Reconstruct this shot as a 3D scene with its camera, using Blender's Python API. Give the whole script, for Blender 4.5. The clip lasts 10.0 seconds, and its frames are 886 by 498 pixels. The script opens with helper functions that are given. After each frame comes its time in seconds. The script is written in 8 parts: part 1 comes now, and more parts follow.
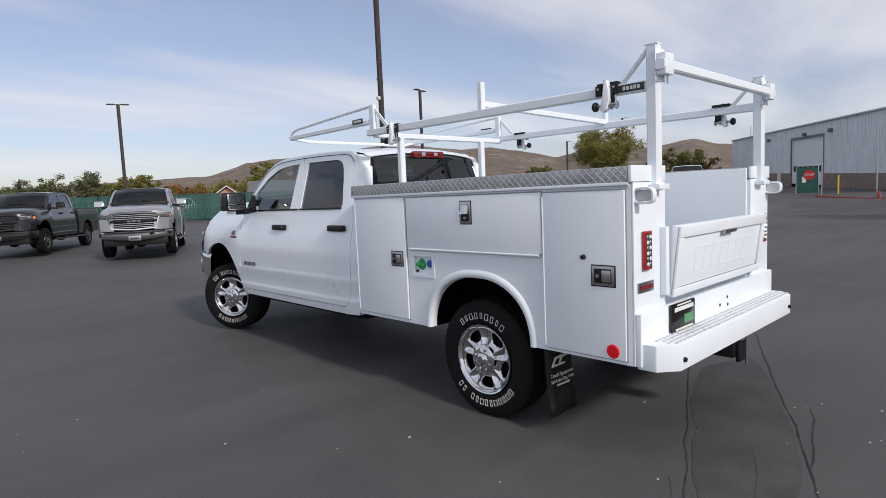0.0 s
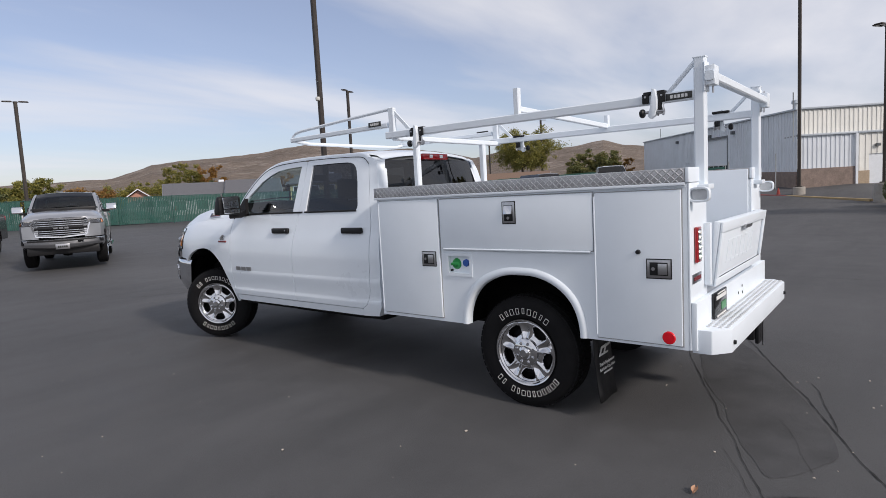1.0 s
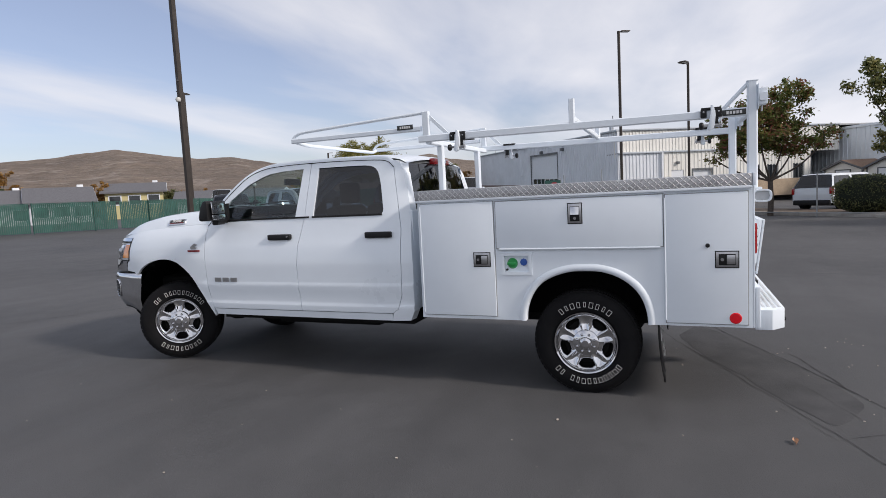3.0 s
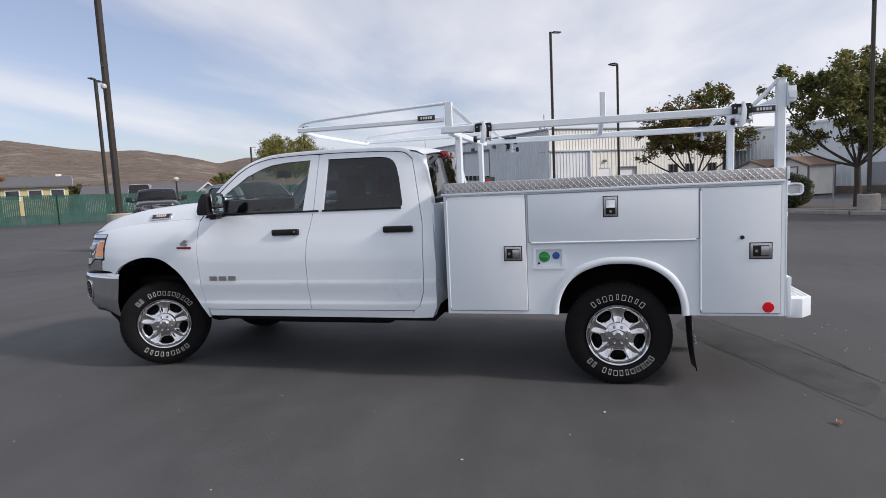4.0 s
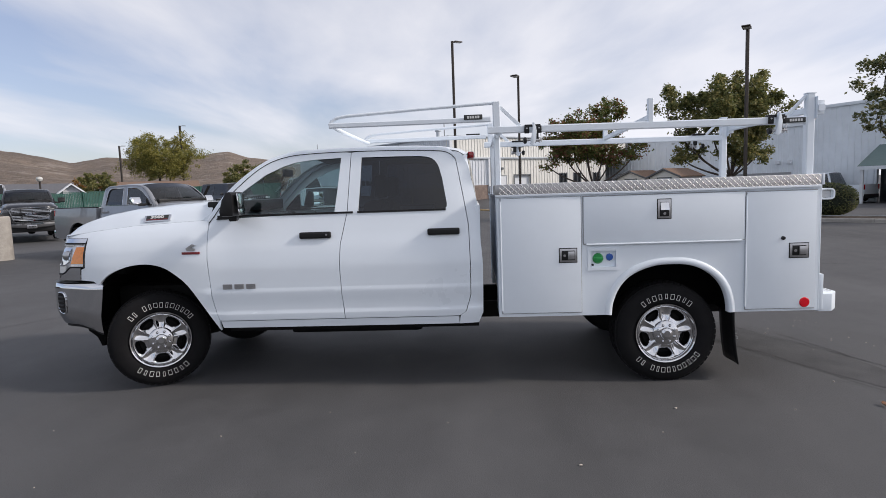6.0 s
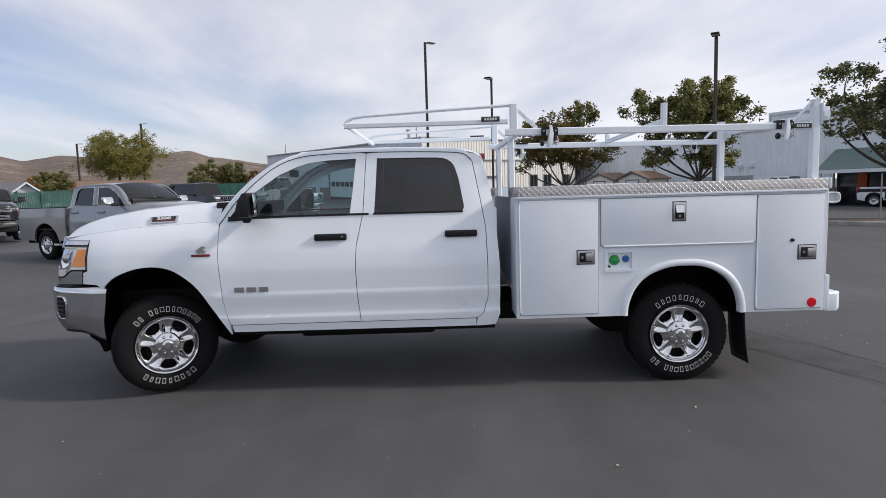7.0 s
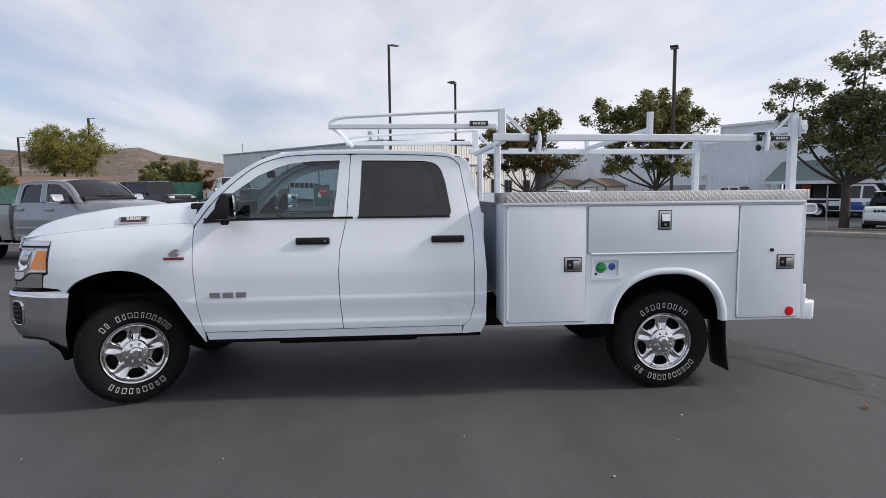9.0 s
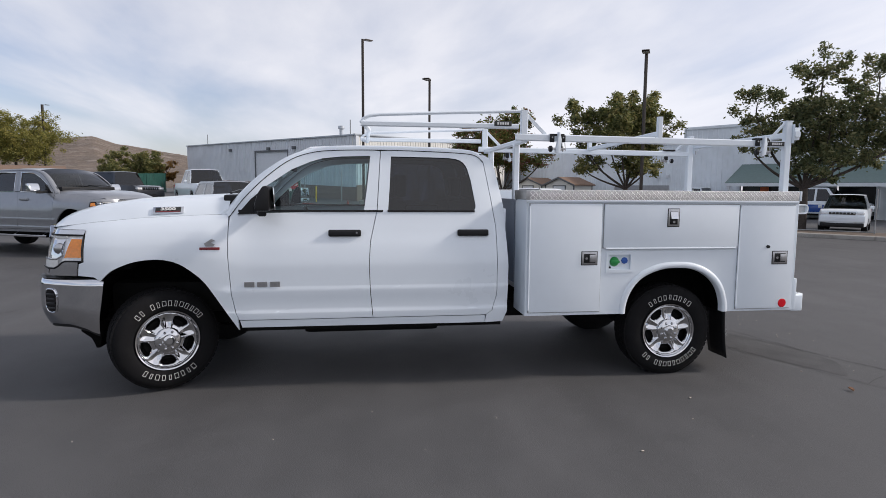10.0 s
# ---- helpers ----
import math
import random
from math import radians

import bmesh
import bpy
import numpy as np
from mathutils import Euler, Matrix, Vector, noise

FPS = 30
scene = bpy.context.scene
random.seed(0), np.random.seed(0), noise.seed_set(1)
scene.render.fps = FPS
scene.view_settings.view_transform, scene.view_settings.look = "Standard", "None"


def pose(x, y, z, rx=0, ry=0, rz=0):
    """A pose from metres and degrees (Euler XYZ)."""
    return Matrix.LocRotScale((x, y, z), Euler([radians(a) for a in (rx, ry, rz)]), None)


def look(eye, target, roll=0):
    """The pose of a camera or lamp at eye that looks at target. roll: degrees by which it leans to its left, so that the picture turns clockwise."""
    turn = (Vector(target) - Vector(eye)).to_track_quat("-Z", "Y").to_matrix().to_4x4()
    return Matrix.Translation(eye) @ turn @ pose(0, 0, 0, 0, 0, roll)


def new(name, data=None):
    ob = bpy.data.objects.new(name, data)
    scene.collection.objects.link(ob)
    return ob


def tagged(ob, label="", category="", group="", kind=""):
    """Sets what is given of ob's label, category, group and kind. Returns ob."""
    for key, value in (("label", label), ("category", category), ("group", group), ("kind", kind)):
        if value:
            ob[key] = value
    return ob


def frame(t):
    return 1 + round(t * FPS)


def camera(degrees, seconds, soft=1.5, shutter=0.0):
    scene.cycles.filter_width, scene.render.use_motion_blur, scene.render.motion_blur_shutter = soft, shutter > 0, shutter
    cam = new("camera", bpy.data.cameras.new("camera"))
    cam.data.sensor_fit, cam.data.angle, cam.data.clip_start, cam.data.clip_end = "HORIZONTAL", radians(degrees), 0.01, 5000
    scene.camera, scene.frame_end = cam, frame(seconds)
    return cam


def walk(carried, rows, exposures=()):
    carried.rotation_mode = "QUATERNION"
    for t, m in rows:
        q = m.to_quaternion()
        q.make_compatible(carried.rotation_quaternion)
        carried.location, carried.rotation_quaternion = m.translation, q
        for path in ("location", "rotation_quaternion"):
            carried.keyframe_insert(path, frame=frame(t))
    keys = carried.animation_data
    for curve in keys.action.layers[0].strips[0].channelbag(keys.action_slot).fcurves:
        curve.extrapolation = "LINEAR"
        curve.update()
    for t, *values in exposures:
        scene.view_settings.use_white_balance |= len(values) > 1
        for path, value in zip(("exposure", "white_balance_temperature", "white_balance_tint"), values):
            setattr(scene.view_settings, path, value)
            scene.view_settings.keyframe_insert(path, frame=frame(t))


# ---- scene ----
cam = camera(74.8, 10.0, 0.8)
PATH = [
    (0, (0.155, 0.209, 1.519), (1.521, 1.658, 1.338), -2.5),
    (0.5, (-0.181, 0.479, 1.525), (1.277, 1.834, 1.332), -2.9),
    (1, (-0.511, 0.742, 1.563), (1.039, 1.992, 1.372), -3.1),
    (1.5, (-0.721, 1.111, 1.58), (0.925, 2.231, 1.393), -2.7),
    (2, (-1.037, 1.436, 1.586), (0.691, 2.427, 1.404), -2.7),
    (3.5, (-1.555, 2.609, 1.586), (0.333, 3.24, 1.391), -2.9),
    (4, (-1.611, 3.028, 1.596), (0.313, 3.532, 1.389), -2.7),
    (4.5, (-1.707, 3.422, 1.612), (0.244, 3.814, 1.416), -2.6),
    (5, (-1.637, 3.797, 1.613), (0.331, 4.079, 1.397), -2.3),
    (5.5, (-1.675, 4.117, 1.606), (0.305, 4.304, 1.398), -2.1),
    (7, (-1.657, 4.795, 1.628), (0.333, 4.787, 1.425), -1.7),
    (7.5, (-1.668, 4.938, 1.635), (0.322, 4.891, 1.442), -1.5),
    (8, (-1.592, 4.969, 1.639), (0.396, 4.886, 1.443), -1.3),
    (8.5, (-1.571, 4.984, 1.641), (0.416, 4.872, 1.442), -1.0),
    (9, (-1.543, 5.018, 1.64), (0.442, 4.865, 1.446), -0.6),
    (9.5, (-1.662, 5.259, 1.63), (0.317, 5.063, 1.422), -0.1),
    (10, (-1.727, 5.546, 1.638), (0.243, 5.269, 1.431), 0.4),
]
walk(cam, [(t, look(eye, target, roll)) for t, eye, target, roll in PATH], exposures=((0, 0.06, 6500, 14), (3.5, 0.16, 6500, 14), (10, 0.20, 6500, 14)))

# ---- light ----
SUN_FROM = Vector((-0.11, -1.0, 0.62)).normalized()
sun_data = bpy.data.lights.new("sun", "SUN")
sun_data.energy, sun_data.angle, sun_data.color = 2.3, radians(6.0), (1.0, 0.93, 0.84)
sun = new("sun", sun_data)
sun.matrix_world = look((0, 0, 60), Vector((0, 0, 60)) - SUN_FROM)

world = bpy.data.worlds.new("sky")
scene.world = world
world.use_nodes = True
wt = world.node_tree
wt.nodes.clear()


def node(tree, kind, links=None, **values):
    """A node with its properties and inputs; links: input -> socket."""
    n = tree.nodes.new(kind)
    for key, value in values.items():
        if key in n.inputs.keys():
            n.inputs[key].default_value = value
        elif key == "operation":
            n.operation = value
    for key, socket in (links or {}).items():
        tree.links.new(socket, n.inputs[key])
    return n


def maths(tree, op, a, b=None):
    n = tree.nodes.new("ShaderNodeMath")
    n.operation = op
    for i, v in enumerate((a, b)):
        if v is None:
            continue
        if isinstance(v, (int, float)):
            n.inputs[i].default_value = v
        else:
            tree.links.new(v, n.inputs[i])
    return n.outputs[0]


def ramp(tree, socket, stops):
    n = tree.nodes.new("ShaderNodeValToRGB")
    tree.links.new(socket, n.inputs[0])
    e = n.color_ramp.elements
    while len(e) < len(stops):
        e.new(0.5)
    for el, (pos, col) in zip(e, stops):
        el.position = pos
        el.color = (*col, 1) if isinstance(col, tuple) else (col, col, col, 1)
    return n.outputs[0]


def mixed(tree, fac, a, b, blend="MIX"):
    n = tree.nodes.new("ShaderNodeMix")
    n.data_type, n.blend_type = "RGBA", blend
    for key, v in ((0, fac), (6, a), (7, b)):
        if isinstance(v, (int, float)):
            n.inputs[key].default_value = v
        elif isinstance(v, tuple):
            n.inputs[key].default_value = (*v, 1)
        else:
            tree.links.new(v, n.inputs[key])
    return n.outputs[2]


SKY = 0.115
sky = wt.nodes.new("ShaderNodeTexSky")
sky.sky_type, sky.sun_disc = "NISHITA", False
sky.sun_elevation, sky.sun_rotation = math.asin(SUN_FROM.z), math.atan2(SUN_FROM.x, SUN_FROM.y)
sky.air_density, sky.dust_density, sky.ozone_density = 1.0, 1.1, 2.4
co = node(wt, "ShaderNodeTexCoord")
sp = node(wt, "ShaderNodeSeparateXYZ", {0: co.outputs["Generated"]})
up = maths(wt, "MAXIMUM", maths(wt, "ADD", sp.outputs[2], 0.10), 0.02)
flat = node(wt, "ShaderNodeCombineXYZ", {0: maths(wt, "DIVIDE", sp.outputs[0], up), 1: maths(wt, "DIVIDE", sp.outputs[1], up)})
drift = node(wt, "ShaderNodeMapping", {0: flat.outputs[0]}, Rotation=(0, 0, radians(-38)), Scale=(0.32, 0.95, 1.0), Location=(3.1, 1.7, 0))
veil = node(wt, "ShaderNodeTexNoise", {"Vector": drift.outputs[0]}, Scale=0.85, Detail=8.0, Roughness=0.50, Distortion=0.35)
drift2 = node(wt, "ShaderNodeMapping", {0: flat.outputs[0]}, Rotation=(0, 0, radians(-55)), Scale=(0.15, 0.7, 1.0), Location=(0.4, 5.0, 0))
streak = node(wt, "ShaderNodeTexNoise", {"Vector": drift2.outputs[0]}, Scale=2.3, Detail=7.0, Roughness=0.6, Distortion=0.2)
thick = maths(wt, "ADD", maths(wt, "MULTIPLY", veil.outputs[0], 0.80), maths(wt, "MULTIPLY", streak.outputs[0], 0.20))
tone = ramp(wt, veil.outputs[0], [(0.36, (5.1, 5.4, 6.0)), (0.64, (6.4, 6.6, 6.95))])
to_sun = node(wt, "ShaderNodeVectorMath", {0: co.outputs["Generated"]}, operation="DOT_PRODUCT")
to_sun.inputs[1].default_value = SUN_FROM
near = maths(wt, "ADD", maths(wt, "MULTIPLY", to_sun.outputs["Value"], 0.5), 0.5)
thick = maths(wt, "ADD", thick, maths(wt, "MULTIPLY", maths(wt, "SUBTRACT", near, 0.42), 0.30))  # the veil thickens towards the sun
cover = ramp(wt, thick, [(0.37, 0.26), (0.49, 0.68), (0.61, 0.96)])
glow = maths(wt, "ADD", maths(wt, "MULTIPLY", maths(wt, "POWER", near, 3.0), 0.30), 1.0)  # thin cirrus scatters forward
high = maths(wt, "SUBTRACT", 1.04, maths(wt, "MULTIPLY", maths(wt, "MAXIMUM", sp.outputs[2], 0.0), 0.32))  # the deck thins overhead
lit = node(wt, "ShaderNodeVectorMath", {0: tone, "Scale": maths(wt, "MULTIPLY", glow, high)}, operation="SCALE")
clear = mixed(wt, 1.0, sky.outputs[0], (1.08, 0.99, 1.02), "MULTIPLY")
sky_mix = mixed(wt, cover, clear, lit.outputs[0])
bg = node(wt, "ShaderNodeBackground", {"Color": sky_mix}, Strength=SKY)
wo = node(wt, "ShaderNodeOutputWorld", {"Surface": bg.outputs[0]})

# ---- materials ----
MATS = {}


def material(name, color, rough=0.5, metal=0.0, coat=0.0, vary=0.06, scale=6.0, bump=0.0, bump_scale=80.0, fine=0.0, rvary=0.0, spec=0.5, dirt=None):
    """A surface with colour variation at two scales and fine relief. dirt: (colour, amount) of soft patches."""
    if name in MATS:
        return MATS[name]
    m = bpy.data.materials.new(name)
    m.use_nodes = True
    t = m.node_tree
    b = t.nodes["Principled BSDF"]
    tc = node(t, "ShaderNodeTexCoord")
    n1 = node(t, "ShaderNodeTexNoise", {"Vector": tc.outputs["Object"]}, Scale=scale, Detail=5.0, Roughness=0.6)
    n2 = node(t, "ShaderNodeTexNoise", {"Vector": tc.outputs["Object"]}, Scale=bump_scale, Detail=3.0)
    lo = tuple(max(0.0, c * (1 - vary)) for c in color)
    hi = tuple(min(1.0, c * (1 + vary)) for c in color)
    col = ramp(t, n1.outputs[0], [(0.3, lo), (0.7, hi)])
    if fine:
        col = mixed(t, fine, col, ramp(t, n2.outputs[0], [(0.35, 0.35), (0.65, 1.0)]), "MULTIPLY")
    if dirt:
        n3 = node(t, "ShaderNodeTexNoise", {"Vector": tc.outputs["Object"]}, Scale=scale * 0.35, Detail=8.0, Roughness=0.7)
        col = mixed(t, maths(t, "MULTIPLY", ramp(t, n3.outputs[0], [(0.48, 0.0), (0.72, 1.0)]), dirt[1]), col, dirt[0])
    t.links.new(col, b.inputs["Base Color"])
    b.inputs["Metallic"].default_value = metal
    b.inputs["Coat Weight"].default_value = coat
    b.inputs["Coat Roughness"].default_value = 0.03
    b.inputs["Specular IOR Level"].default_value = spec
    if rvary:
        t.links.new(ramp(t, n1.outputs[0], [(0.3, max(0.02, rough - rvary)), (0.7, rough + rvary)]), b.inputs["Roughness"])
    else:
        b.inputs["Roughness"].default_value = rough
    if bump:
        bp = node(t, "ShaderNodeBump", {"Height": n2.outputs[0]}, Strength=bump, Distance=0.01)
        t.links.new(bp.outputs[0], b.inputs["Normal"])
    MATS[name] = m
    return m


def glass(name, tint, gloss=1.0, rough=0.0):
    m = bpy.data.materials.new(name)
    m.use_nodes = True
    t = m.node_tree
    t.nodes.clear()
    tr = node(t, "ShaderNodeBsdfTransparent", Color=(*tint, 1))
    gl = node(t, "ShaderNodeBsdfGlossy", Color=(gloss, gloss, gloss, 1), Roughness=rough)
    lw = node(t, "ShaderNodeLayerWeight", Blend=0.5)
    k = maths(t, "POWER", lw.outputs["Facing"], 4.0)
    k = maths(t, "ADD", maths(t, "MULTIPLY", k, 0.9), 0.055)
    mx = node(t, "ShaderNodeMixShader", {0: k, 1: tr.outputs[0], 2: gl.outputs[0]})
    node(t, "ShaderNodeOutputMaterial", {0: mx.outputs[0]})
    MATS[name] = m
    return m


WHITE = material("white_paint", (0.795, 0.855, 0.910), 0.30, coat=0.6, vary=0.012, scale=2.0, rvary=0.03)
POWDER = material("white_powder_coat", (0.795, 0.855, 0.910), 0.42, vary=0.02, scale=3.0, bump=0.05, bump_scale=220, rvary=0.04)
SILVER = material("silver_paint", (0.40, 0.41, 0.43), 0.32, metal=0.55, coat=0.8, vary=0.03)
DARKGREY = material("dark_grey_paint", (0.016, 0.0165, 0.019), 0.25, metal=0.0, spec=0.4, coat=0.6, vary=0.05)
GREYPAINT = material("grey_paint", (0.30, 0.31, 0.33), 0.32, metal=0.45, coat=0.7, vary=0.04)
BLUE = material("blue_paint", (0.02, 0.08, 0.33), 0.25, coat=0.9, vary=0.05)
CHROME = material("chrome", (0.70, 0.71, 0.73), 0.06, metal=1.0, vary=0.03, rvary=0.02)
WHEELCHROME = material("chrome_wheel_cladding", (0.66, 0.665, 0.68), 0.07, metal=1.0, vary=0.06, rvary=0.03)
STEEL = material("stainless_steel", (0.50, 0.50, 0.51), 0.28, metal=1.0, vary=0.10, scale=30)
TREADBASE = material("tread_plate_base", (0.47, 0.47, 0.475), 0.42, metal=1.0, vary=0.25, scale=5, rvary=0.08)
TREAD = material("bright_tread_plate", (0.56, 0.56, 0.56), 0.48, metal=1.0, vary=0.14, scale=9, rvary=0.08)
GREYSTEEL = material("galvanised_grip_plate", (0.60, 0.61, 0.62), 0.45, metal=0.3, vary=0.08, scale=20)
BLACK = material("black_plastic", (0.011, 0.011, 0.012), 0.42, spec=0.32, vary=0.15, bump=0.08, bump_scale=300)
GLOSSBLACK = material("gloss_black", (0.008, 0.008, 0.009), 0.12, vary=0.1)
RUBBER = material("tyre_rubber", (0.007, 0.007, 0.008), 0.80, spec=0.2, vary=0.18, scale=14, bump=0.15, bump_scale=160, dirt=((0.016, 0.015, 0.014), 0.3))
LETTER = material("raised_white_lettering", (0.72, 0.72, 0.70), 0.6, vary=0.08, scale=30)
UNDER = material("underbody_black", (0.006, 0.006, 0.006), 0.8, spec=0.2, vary=0.3, bump=0.2)
LINER = material("wheel_liner_black", (0.003, 0.003, 0.003), 0.9, spec=0.1, vary=0.3, bump=0.2)
SEAT = material("grey_cloth_seat", (0.07, 0.07, 0.075), 0.85, vary=0.15, bump=0.15, bump_scale=250)
CABIN = material("dark_cabin_trim", (0.03, 0.03, 0.032), 0.65, vary=0.15)
LIGHTCABIN = material("light_headliner", (0.30, 0.30, 0.29), 0.85, vary=0.08)
REDLENS = material("red_lens", (0.34, 0.010, 0.013), 0.12, coat=0.8, vary=0.1, scale=40)
REDSPOT = material("red_reflector", (0.75, 0.008, 0.02), 0.2, vary=0.06, scale=60)
AMBER = material("amber_lens", (0.88, 0.27, 0.02), 0.12, coat=0.8, vary=0.12, scale=50)
CLEARLENS = material("clear_lens_lining", (0.82, 0.85, 0.90), 0.14, metal=0.12, coat=1.0, vary=0.22, scale=25)
SMOKELENS = material("smoked_lamp_lining", (0.07, 0.072, 0.078), 0.18, metal=0.2, coat=0.4, vary=0.6, scale=18)
DARKTRIM = material("dark_satin_trim", (0.045, 0.046, 0.05), 0.3, metal=0.4, vary=0.15)
BEDGREY = material("blue_grey_bed_wall", (0.27, 0.31, 0.38), 0.55, vary=0.04)
GREEN = material("green_cap", (0.02, 0.30, 0.07), 0.35, vary=0.1)
BLUECAP = material("blue_cap", (0.03, 0.11, 0.42), 0.35, vary=0.1)
REDTRIM = material("red_badge", (0.22, 0.025, 0.03), 0.3, vary=0.1)
TAGMAT = material("dark_tag", (0.03, 0.032, 0.03), 0.35, vary=0.2, scale=40)
EDGESHADE = material("door_edge_shade", (0.34, 0.345, 0.35), 0.6, vary=0.1)
GLASS = glass("clear_glass", (0.80, 0.84, 0.82))
SIDEGLASS = glass("light_tint_glass", (0.64, 0.79, 0.80))
DARKGLASS = glass("dark_tint_glass", (0.095, 0.11, 0.145))
MIRROR = material("mirror", (0.9, 0.9, 0.9), 0.02, metal=1.0, vary=0.0)
MIDGLASS = glass("mid_tint_glass", (0.22, 0.24, 0.25))


# ---- mesh helpers ----
def empty(name, m=None):
    ob = new(name)
    ob.empty_display_size = 0.2
    if m is not None:
        ob.matrix_world = m
    return ob


def finish(bm, name, mat, smooth=None):
    bmesh.ops.remove_doubles(bm, verts=bm.verts, dist=1e-5)
    bmesh.ops.recalc_face_normals(bm, faces=bm.faces)
    me = bpy.data.meshes.new(name)
    bm.to_mesh(me)
    bm.free()
    for x in mat if isinstance(mat, (list, tuple)) else (mat,):
        me.materials.append(x)
    if smooth is not None:
        me.polygons.foreach_set("use_smooth", [True] * len(me.polygons))
        me.set_sharp_from_angle(angle=radians(smooth))
    return me


def part(name, bm, mat, parent=None, label="", smooth=35):
    ob = new(name, finish(bm, name, mat, smooth))
    if parent is not None:
        ob.parent = parent
    if label:
        ob["label"] = label
    return ob


def box(bm, x0, x1, y0, y1, z0, z1, bevel=0.0, seg=2, m=None):
    if x0 > x1: x0, x1 = x1, x0
    if y0 > y1: y0, y1 = y1, y0
    if z0 > z1: z0, z1 = z1, z0
    vs = [bm.verts.new((x, y, z)) for x in (x0, x1) for y in (y0, y1) for z in (z0, z1)]
    fs = [bm.faces.new([vs[i] for i in q]) for q in ((0, 1, 3, 2), (4, 6, 7, 5), (0, 4, 5, 1), (2, 3, 7, 6), (0, 2, 6, 4), (1, 5, 7, 3))]
    if bevel:
        es = list({e for f in fs for e in f.edges})
        r = bmesh.ops.bevel(bm, geom=es, offset=min(bevel, 0.49 * min(x1 - x0, y1 - y0, z1 - z0)), segments=seg, profile=0.6, affect="EDGES")
        vs = list({v for f in r["faces"] for v in f.verts} | {v for v in vs if v.is_valid})
    if m is not None:
        bmesh.ops.transform(bm, matrix=m, verts=vs)
    return bm


def boxed(*a, **k):
    return box(bmesh.new(), *a, **k)


def prism(bm, pts, axis, a, b, bevel=0.0):
    """A flat outline drawn out along an axis: pts are the two other coordinates in axis order."""
    def at(p, h):
        v = list(p)
        v.insert("xyz".index(axis), h)
        return v
    lo = [bm.verts.new(at(p, a)) for p in pts]
    hi = [bm.verts.new(at(p, b)) for p in pts]
    n = len(pts)
    fs = [bm.faces.new(lo), bm.faces.new(hi[::-1])] + [bm.faces.new((lo[i], lo[(i + 1) % n], hi[(i + 1) % n], hi[i])) for i in range(n)]
    if bevel:
        bmesh.ops.bevel(bm, geom=list({e for f in fs for e in f.edges}), offset=bevel, segments=2, profile=0.6, affect="EDGES")
    return bm


def lathe(bm, prof, centre, axis="x", n=48, a0=0.0, a1=2 * math.pi):
    """Turns (radius, height) pairs round an axis through centre."""
    c = Vector(centre)
    full = abs(a1 - a0 - 2 * math.pi) < 1e-6
    rings = []
    for i in range(n if full else n + 1):
        a = a0 + (a1 - a0) * i / n
        ca, sa = math.cos(a), math.sin(a)
        row = []
        for r, h in prof:
            d = {"x": (h, r * ca, r * sa), "y": (r * ca, h, r * sa), "z": (r * ca, r * sa, h)}[axis]
            row.append(bm.verts.new(c + Vector(d)))
        rings.append(row)
    for i in range(len(rings) if full else len(rings) - 1):
        p, q = rings[i], rings[(i + 1) % len(rings)]
        for j in range(len(prof) - 1):
            bm.faces.new((p[j], p[j + 1], q[j + 1], q[j]))
    return bm


def tube(bm, pts, w, h=None, round_n=0, caps=True, up=(0, 0, 1)):
    """A bar of section w x h (or round) along a line of points."""
    h = h or w
    pts = [Vector(p) for p in pts]
    rings = []
    for i, p in enumerate(pts):
        d = (pts[min(i + 1, len(pts) - 1)] - pts[max(i - 1, 0)]).normalized()
        u = Vector(up)
        if abs(d.dot(u)) > 0.98:
            u = Vector((0, 1, 0))
        s = d.cross(u).normalized()
        u = s.cross(d).normalized()
        if round_n:
            prof = [(math.cos(2 * math.pi * k / round_n) * w / 2, math.sin(2 * math.pi * k / round_n) * h / 2) for k in range(round_n)]
        else:
            b = min(w, h) * 0.16
            prof = [(x * w / 2 - dx * b * x, y * h / 2 - dy * b * y) for x, y, dx, dy in
                    ((1, 1, 0, 1), (1, 1, 1, 0), (-1, 1, 1, 0), (-1, 1, 0, 1), (-1, -1, 0, 1), (-1, -1, 1, 0), (1, -1, 1, 0), (1, -1, 0, 1))]
        rings.append([bm.verts.new(p + s * a + u * b2) for a, b2 in prof])
    n = len(rings[0])
    for a, b in zip(rings, rings[1:]):
        for k in range(n):
            bm.faces.new((a[k], a[(k + 1) % n], b[(k + 1) % n], b[k]))
    if caps:
        bm.faces.new(rings[0][::-1])
        bm.faces.new(rings[-1])
    return bm


def grid_surface(bm, fn, nu, nv):
    vs = [[bm.verts.new(fn(i / nu, j / nv)) for j in range(nv + 1)] for i in range(nu + 1)]
    for i in range(nu):
        for j in range(nv):
            bm.faces.new((vs[i][j], vs[i + 1][j], vs[i + 1][j + 1], vs[i][j + 1]))
    return bm


def lerp_table(tab, v):
    if v <= tab[0][0]:
        return tab[0][1]
    for (a, p), (b, q) in zip(tab, tab[1:]):
        if v <= b:
            return p + (q - p) * (v - a) / (b - a)
    return tab[-1][1]


